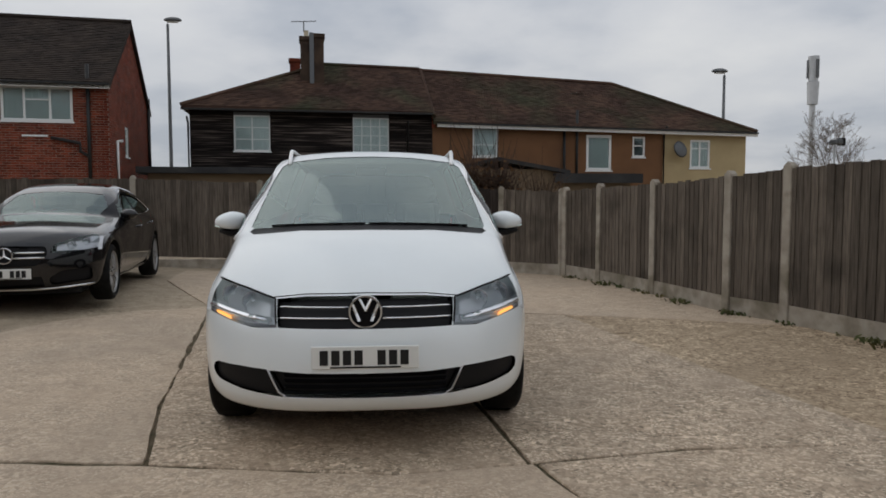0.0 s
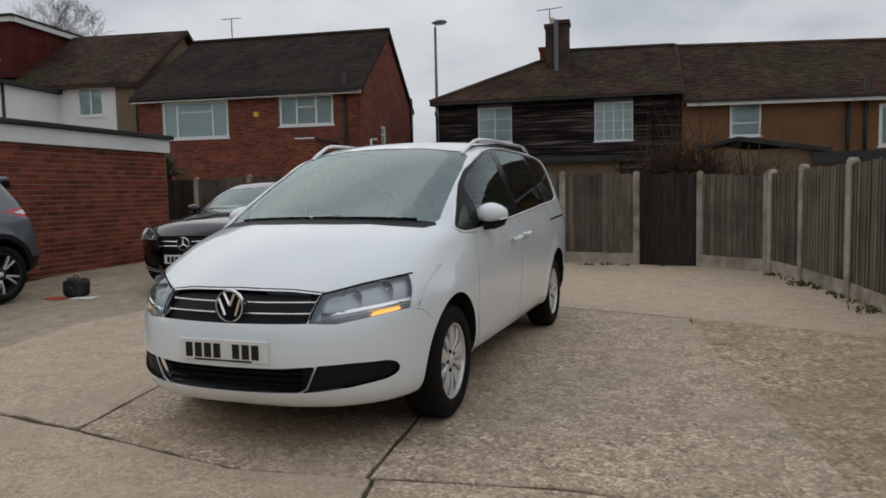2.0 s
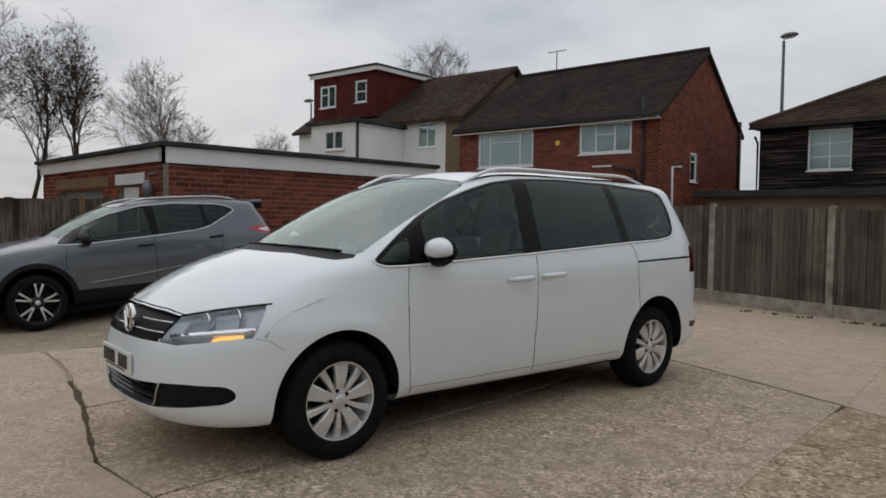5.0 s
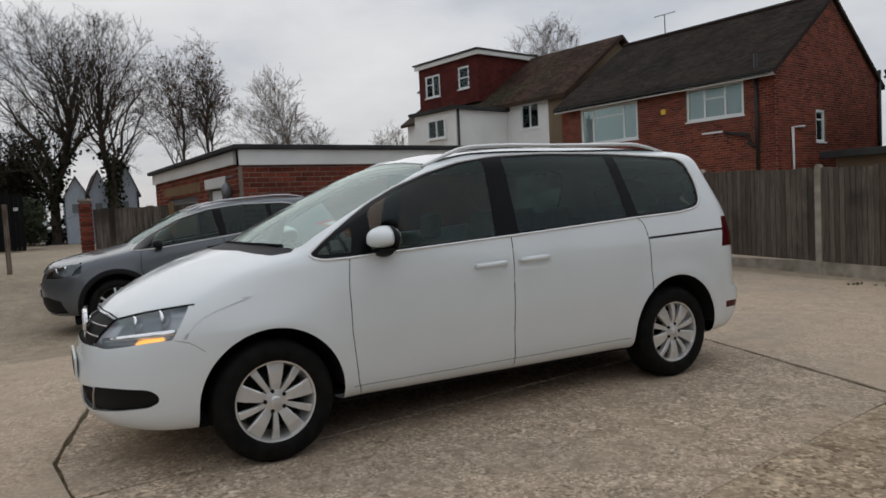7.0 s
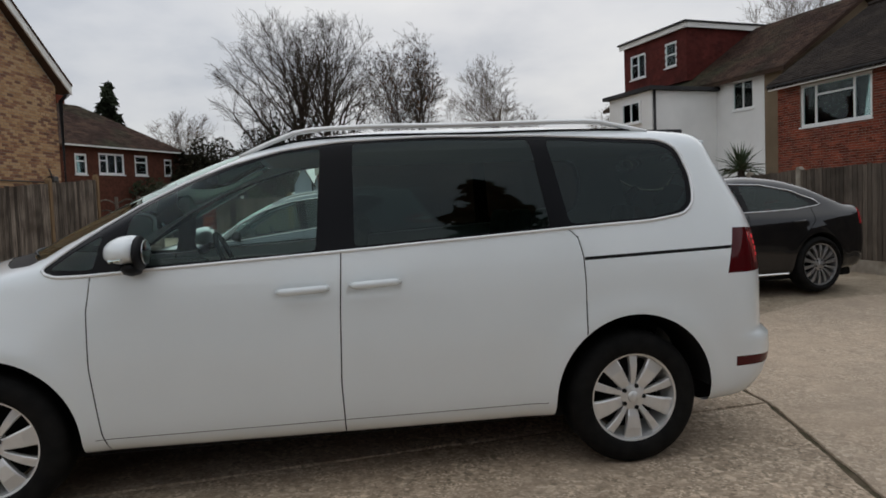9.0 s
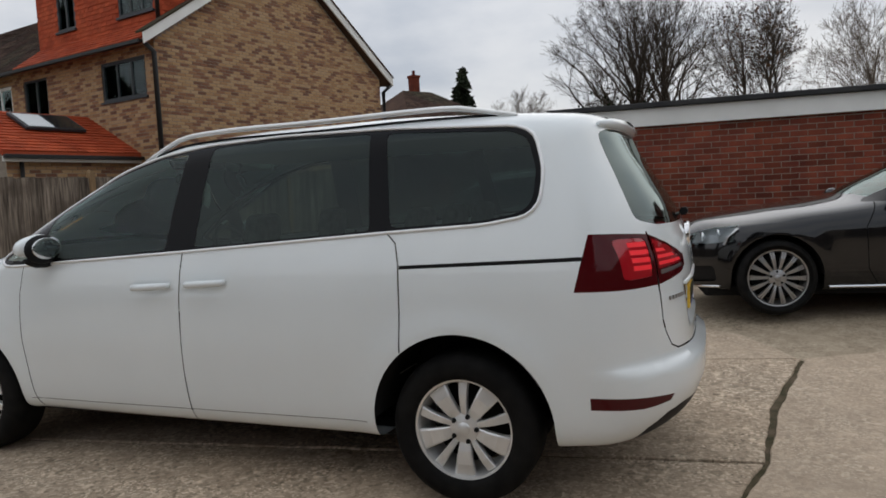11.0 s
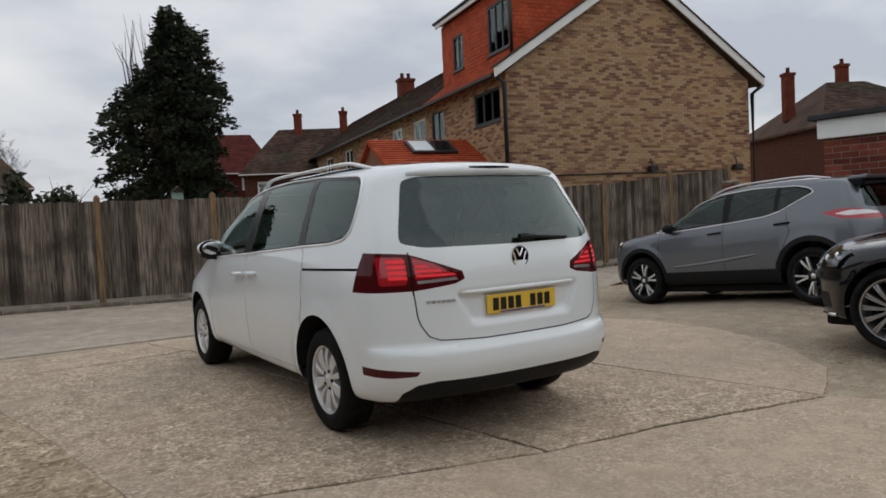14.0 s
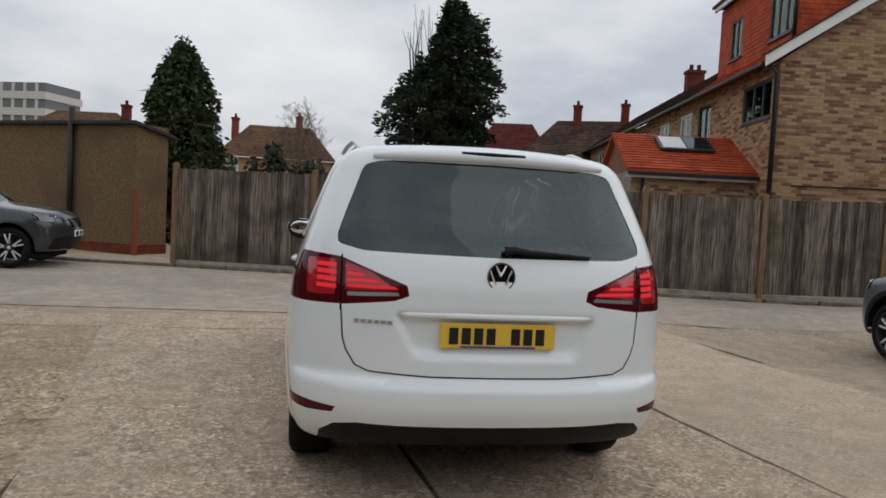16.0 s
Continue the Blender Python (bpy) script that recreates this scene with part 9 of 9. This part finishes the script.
def weeds(spots, label, height=0.09, blades=26, mat="grass"):
    ob = thing("weeds", pose(0, 0, 0), label, "weeds", kind="stuff")
    vs, fs = [], []
    for x, y, s in spots:
        for _ in range(int(blades * s)):
            p = Vector((x + rng_w.gauss(0, 0.08 * s), y + rng_w.gauss(0, 0.08 * s), ground_z(x, y)))
            d = Vector((rng_w.gauss(0, 0.5), rng_w.gauss(0, 0.5), 1)).normalized() * height * rng_w.uniform(0.3, 1.1) * s ** 0.5
            w = d.cross(Vector((rng_w.gauss(0, 1), rng_w.gauss(0, 1), 0.1))).normalized() * rng_w.uniform(0.006, 0.016)
            k = len(vs)
            vs += [p - w * 0.6, p + w * 0.6, p + d * 0.6 + w, p + d * 0.6 - w, p + d * 1.0 + Vector((d.x * 0.5, d.y * 0.5, -0.01))]
            fs += [(k, k + 1, k + 2, k + 3), (k + 3, k + 2, k + 4)]
    tagged(part("tufts", mesh_from("tufts", vs, fs, M[mat]), M[mat], ob), kind="stuff")


right_line = [(3.12, 6.1), (3.42, 5.2), (3.72, 3.8), (3.96, 2.15), (4.24, 1.4), (4.62, -0.3), (4.98, -1.9)]
spots = []
for (x0, y0), (x1, y1) in zip(right_line, right_line[1:]):
    for _ in range(6):
        t = rng_w.random()
        spots.append((x0 + (x1 - x0) * t - rng_w.uniform(0.0, 0.07), y0 + (y1 - y0) * t, rng_w.choice((0.2, 0.3, 0.5, 0.5, 1.1))))
weeds(spots, "small green weeds along the foot of the fence")
weeds([(rng_w.uniform(-1.4, 2.1), 6.98 + rng_w.uniform(-0.06, 0.03), rng_w.choice((0.3, 0.6))) for _ in range(14)], "sparse weeds along the back fence", 0.06)
litter = [(x, -7.52 - 0.225 * x + rng_w.uniform(-0.1, 0.28), 0.8) for x in [3.2 - 0.11 * k for k in range(120)]]
weeds(litter, "dead leaves and litter along the foot of the far fence", 0.05, 14, "dead_leaf")

# ---- lane furniture, sheds and street lamps ----
M["shed_blue"] = make_mat("grey_blue_boarding", (0.42, 0.46, 0.52), rough=0.8, color2=(0.34, 0.38, 0.44), scale=3, stretch=(1, 6, 1))
M["gate_white"] = make_mat("white_gate_paint", (0.66, 0.66, 0.64), rough=0.55, color2=(0.5, 0.5, 0.48), scale=6)
M["green_sign"] = make_mat("green_sign", (0.03, 0.28, 0.08), rough=0.5)
M["violet"] = make_mat("faded_violet_paint", (0.16, 0.09, 0.22), rough=0.8)


def shed(y0, y1, eaves, apex, x=-47.0, depth=6.0):
    """A narrow gabled shed with its gable to the lane."""
    zb = ground_z(x, (y0 + y1) / 2)
    ob = thing("shed", pose(x, y0, zb), "grey-blue boarded shed with a steep brown roof", "shed", "row of sheds")
    w, e, a = y1 - y0, eaves - zb, apex - zb
    bm = bmesh.new()
    add_prism(bm, [(0, 0), (w, 0), (w, e), (w / 2, a), (0, e)], lambda p, q, d: (-d, p, q), depth)
    part("wall", bm, M["shed_blue"], ob)
    for s in (0, 1):
        u0, u1 = (-0.10, w / 2) if s == 0 else (w / 2, w + 0.10)
        lo = e - 0.10 * (a - e) / (w / 2)
        p, q = ((0.12, u0, lo + 0.03), (0.12, u1, a + 0.03)) if s == 0 else ((0.12, u1, lo + 0.03), (0.12, u0, a + 0.03))
        slab_roof(ob, "roof", [p, q, (-depth - 0.1, q[1], q[2]), (-depth - 0.1, p[1], p[2])], 0.09, M["tile_dark"])
    part("window", box((0.0, w * 0.30, e * 0.62), (0.04, w * 0.62, e * 0.62 + 0.45), 0.01), M["room"], ob)
    part("gutter_pipe", box((0.0, w - 0.10, 0), (0.10, w - 0.02, e), 0.02), M["black_pipe"], ob)


shed(-1.68, -0.68, 2.9, 3.8, -35.1)
shed(-0.64, 0.36, 2.9, 4.1, -35.4)
shed(0.4, 1.75, 3.0, 4.7, -35.7)
# wooden fence with a brick pier at the mouth of the lane
pier = thing("brick_pier", pose(-8.2, -1.92, ground_z(-8.2, -1.92)), "brown brick gate pier at the mouth of the lane", "pier")
part("core", box((-0.075, -0.075, 0), (0.075, 0.075, 1.62)), M["mortar"], pier)
for k in range(21):
    for sx, sy, r in ((0, -0.083, 0), (0.083, 0, 90), (0, 0.083, 180), (-0.083, 0, 270)):
        part("brick", box((-0.077, -0.012, 0), (0.077, 0.012, 0.065), 0.004), M["brick_red_piece"], pier).matrix_basis = pose(sx, sy, 0.075 * k + 0.01, 0, 0, r)
part("cap", box((-0.105, -0.105, 1.60), (0.105, 0.105, 1.65), 0.012), M["post_concrete"], pier)
fence_lane = thing("fence", pose(0, 0, 0), "pale weathered board fence beside the brick pier", "fence", "yard fences")
fence_run(fence_lane, (-8.22, -1.80), (-8.34, -0.6), 1.50, 1.52, "board_silver", 0.05, True, 71)
fence_run(fence_lane, (-8.34, -0.6), (-8.46, 0.6), 1.52, 1.52, "board_silver", 0.05, True, 72)
for p in ((-8.34, -0.6), (-8.46, 0.6)):
    fence_post(fence_lane, p, 1.54, M["post_wood"], 0.09, 80)
# trellis panels with arched tops
trellis = thing("trellis_fence", pose(-12.5, -5.0, ground_z(-12.5, -5.0), 0, 0, 90) @ Matrix.Scale(1.07, 4), "woven fence panels with arched trellis tops", "fence")
for k in range(4):
    part("post", box((0.43 * k - 0.03, -0.035, -0.1), (0.43 * k + 0.03, 0.035, 1.30), 0.008), M["board_silver"], trellis)
for k in range(3):
    u = 0.43 * k
    for j in range(9):
        part("slat", box((u + 0.03, -0.008 + 0.012 * (j % 2), 0.05 + 0.095 * j), (u + 0.40, 0.004 + 0.012 * (j % 2), 0.05 + 0.095 * j + 0.088), 0.003), M["board_silver"], trellis)
    for zz in (0.95, 1.16):
        bm = bmesh.new()
        add_tube(bm, [(u + 0.03 + 0.37 * i / 8, 0, zz + 0.085 * math.sin(math.pi * i / 8)) for i in range(9)], 0.016, 5)
        part("arch", bm, M["board_silver"], trellis)
part("gate_post", box((1.62, -0.045, -0.1), (1.71, 0.045, 1.32), 0.01), M["board_silver"], trellis)
barrier = thing("barrier_gate", pose(-11.0, -4.93, ground_z(-11.0, -4.93), 0, 0, 91), "low white-painted wooden barrier gate", "gate")
part("top_rail", box((0, -0.03, 0.56), (1.15, 0.03, 0.63), 0.008), M["gate_white"], barrier)
for u in (0.0, 0.38, 0.76, 0.92, 1.09):
    part("upright", box((u, -0.025, 0), (u + 0.055, 0.025, 0.56), 0.006), M["gate_white"], barrier)
part("brace", box((0, -0.025, -0.03), (1.2, 0.025, 0.03), 0.006), M["gate_white"], barrier).matrix_basis = pose(0.02, -0.055, 0.5, 0, 24, 0)
black_gate = thing("lane_gate", pose(-27.0, -6.35, ground_z(-27.0, -6.35), 0, 0, 91) @ Matrix.Scale(1.55, 4), "tall black boarded gate across the lane with small signs", "gate")
for k in range(20):
    part("board", box((0.1 * k, -0.012, 0.02), (0.1 * k + 0.096, 0.012, 1.42), 0.003), M["black_gate"], black_gate)
part("rail", box((0, 0.012, 0.4), (2.0, 0.05, 0.5)), M["black_gate"], black_gate)
part("rail", box((0, 0.012, 1.05), (2.0, 0.05, 1.15)), M["black_gate"], black_gate)
part("sign", box((0.95, -0.03, 0.95), (1.2, -0.014, 1.10), 0.003), M["green_sign"], black_gate, "small green sign")
part("sign", box((1.32, -0.03, 0.72), (1.46, -0.014, 0.98), 0.003), M["violet"], black_gate, "faded violet sticker")
part("sign", box((1.78, -0.03, 1.0), (1.88, -0.014, 1.08), 0.003), M["gate_white"], black_gate, "small white notice")


def street_lamp(x, y, h, turn, label, arm=0.55):
    lamp = thing("street_lamp", pose(x, y, ground_z(x, y), 0, 0, turn), label, "street lamp", "street lamps")
    bm = bmesh.new()
    add_tube(bm, [(0, 0, -0.05), (0, 0, 1.2), (0, 0, 1.25), (0, 0, h * 0.6), (0, 0, h - 0.15)], [0.11, 0.11, 0.075, 0.065, 0.05], 12)
    part("pole", bm, M["galv"], lamp, smooth=True)
    bm = bmesh.new()
    add_tube(bm, [(0, 0, h - 0.2), (0, 0, h - 0.05), (0.12, 0, h)], 0.03, 8)
    part("bracket", bm, M["galv"], lamp)
    bm = bmesh.new()
    bmesh.ops.create_icosphere(bm, subdivisions=3, radius=1.0)
    for v in bm.verts:
        v.co = Vector((0.34 * v.co.x + arm * 0.35, 0.15 * v.co.y, h + (0.13 * v.co.z if v.co.z > 0 else 0.05 * v.co.z)))
    part("lantern", bm, M["galv"], lamp, smooth=True)
    part("lamp_glass", box((arm * 0.35 - 0.2, -0.09, h - 0.075), (arm * 0.35 + 0.2, 0.09, h - 0.045), 0.01), M["gate_white"], lamp)


street_lamp(-8.2, 23.0, 8.15, 0, "tall grey street lamp behind the fence")
street_lamp(13.6, 22.1, 6.4, 180, "grey street lamp beyond the terrace")
street_lamp(-31.9, 16.8, 7.9, 200, "far grey street lamp beside the white extension")
mast = thing("phone_mast", pose(23.1, 31.5, 0) @ Matrix.Scale(0.616, 4), "pale slim phone mast with antenna shrouds", "mast")
M["mast_pale"] = make_mat("pale_mast_grey", (0.52, 0.54, 0.56), rough=0.5, color2=(0.44, 0.46, 0.48), scale=2)
for z0, z1, r, nm in ((-0.1, 8.4, 0.20, "pole"), (8.4, 10.4, 0.25, "collar"), (10.45, 12.4, 0.50, "shroud"), (12.45, 14.6, 0.46, "shroud")):
    bm = bmesh.new()
    bmesh.ops.create_cone(bm, cap_ends=True, segments=20, radius1=r * (0.85 if nm == "shroud" else 1.0), radius2=r, depth=z1 - z0, matrix=pose(0, 0, (z0 + z1) / 2))
    part(nm, bm, M["mast_pale"], mast, smooth=False)
for a in (0, 120, 240):
    part("antenna_panel", box((0.44, -0.16, 12.7), (0.53, 0.16, 14.3), 0.03), M["galv"], mast).matrix_basis = pose(0, 0, 0, 0, 0, a + 40)
cctv = thing("camera_pole", pose(8.2, 6.59, 0) @ Matrix.Scale(0.917, 4), "thin pole with a floodlight and camera behind the fence", "camera pole")
bm = bmesh.new()
add_tube(bm, [(0, 0, -0.05), (0, 0, 2.35), (0, 0, 2.5)], 0.022, 8)
part("pole", bm, M["mast_pale"], cctv)
part("camera_body", box((-0.04, -0.16, 2.5), (0.08, 0.12, 2.60), 0.02), M["galv"], cctv)
part("floodlight", box((0.06, -0.05, 2.48), (0.20, 0.03, 2.63), 0.015), M["black_plastic"], cctv)
part("bracket", box((-0.16, -0.02, 2.52), (-0.03, 0.02, 2.55), 0.005), M["galv"], cctv)
nest = thing("nest_box", pose(-0.8, -9.45, 0.10) @ Matrix.Scale(0.895, 4), "pale green birdhouse on a post behind the fence", "birdhouse")
part("post", box((-0.035, -0.035, -0.1), (0.035, 0.035, 2.0), 0.006), M["post_wood"], nest)
part("body", box((-0.11, -0.10, 2.0), (0.11, 0.10, 2.24), 0.008), make_mat("pale_green_paint", (0.25, 0.36, 0.30), rough=0.7, color2=(0.18, 0.27, 0.22), scale=9), nest)
bm = bmesh.new()
add_prism(bm, [(-0.15, 2.23), (0.15, 2.23), (0, 2.36)], lambda p, q, d: (p, d - 0.13, q), 0.26)
part("roof", bm, M["tile_black"], nest)
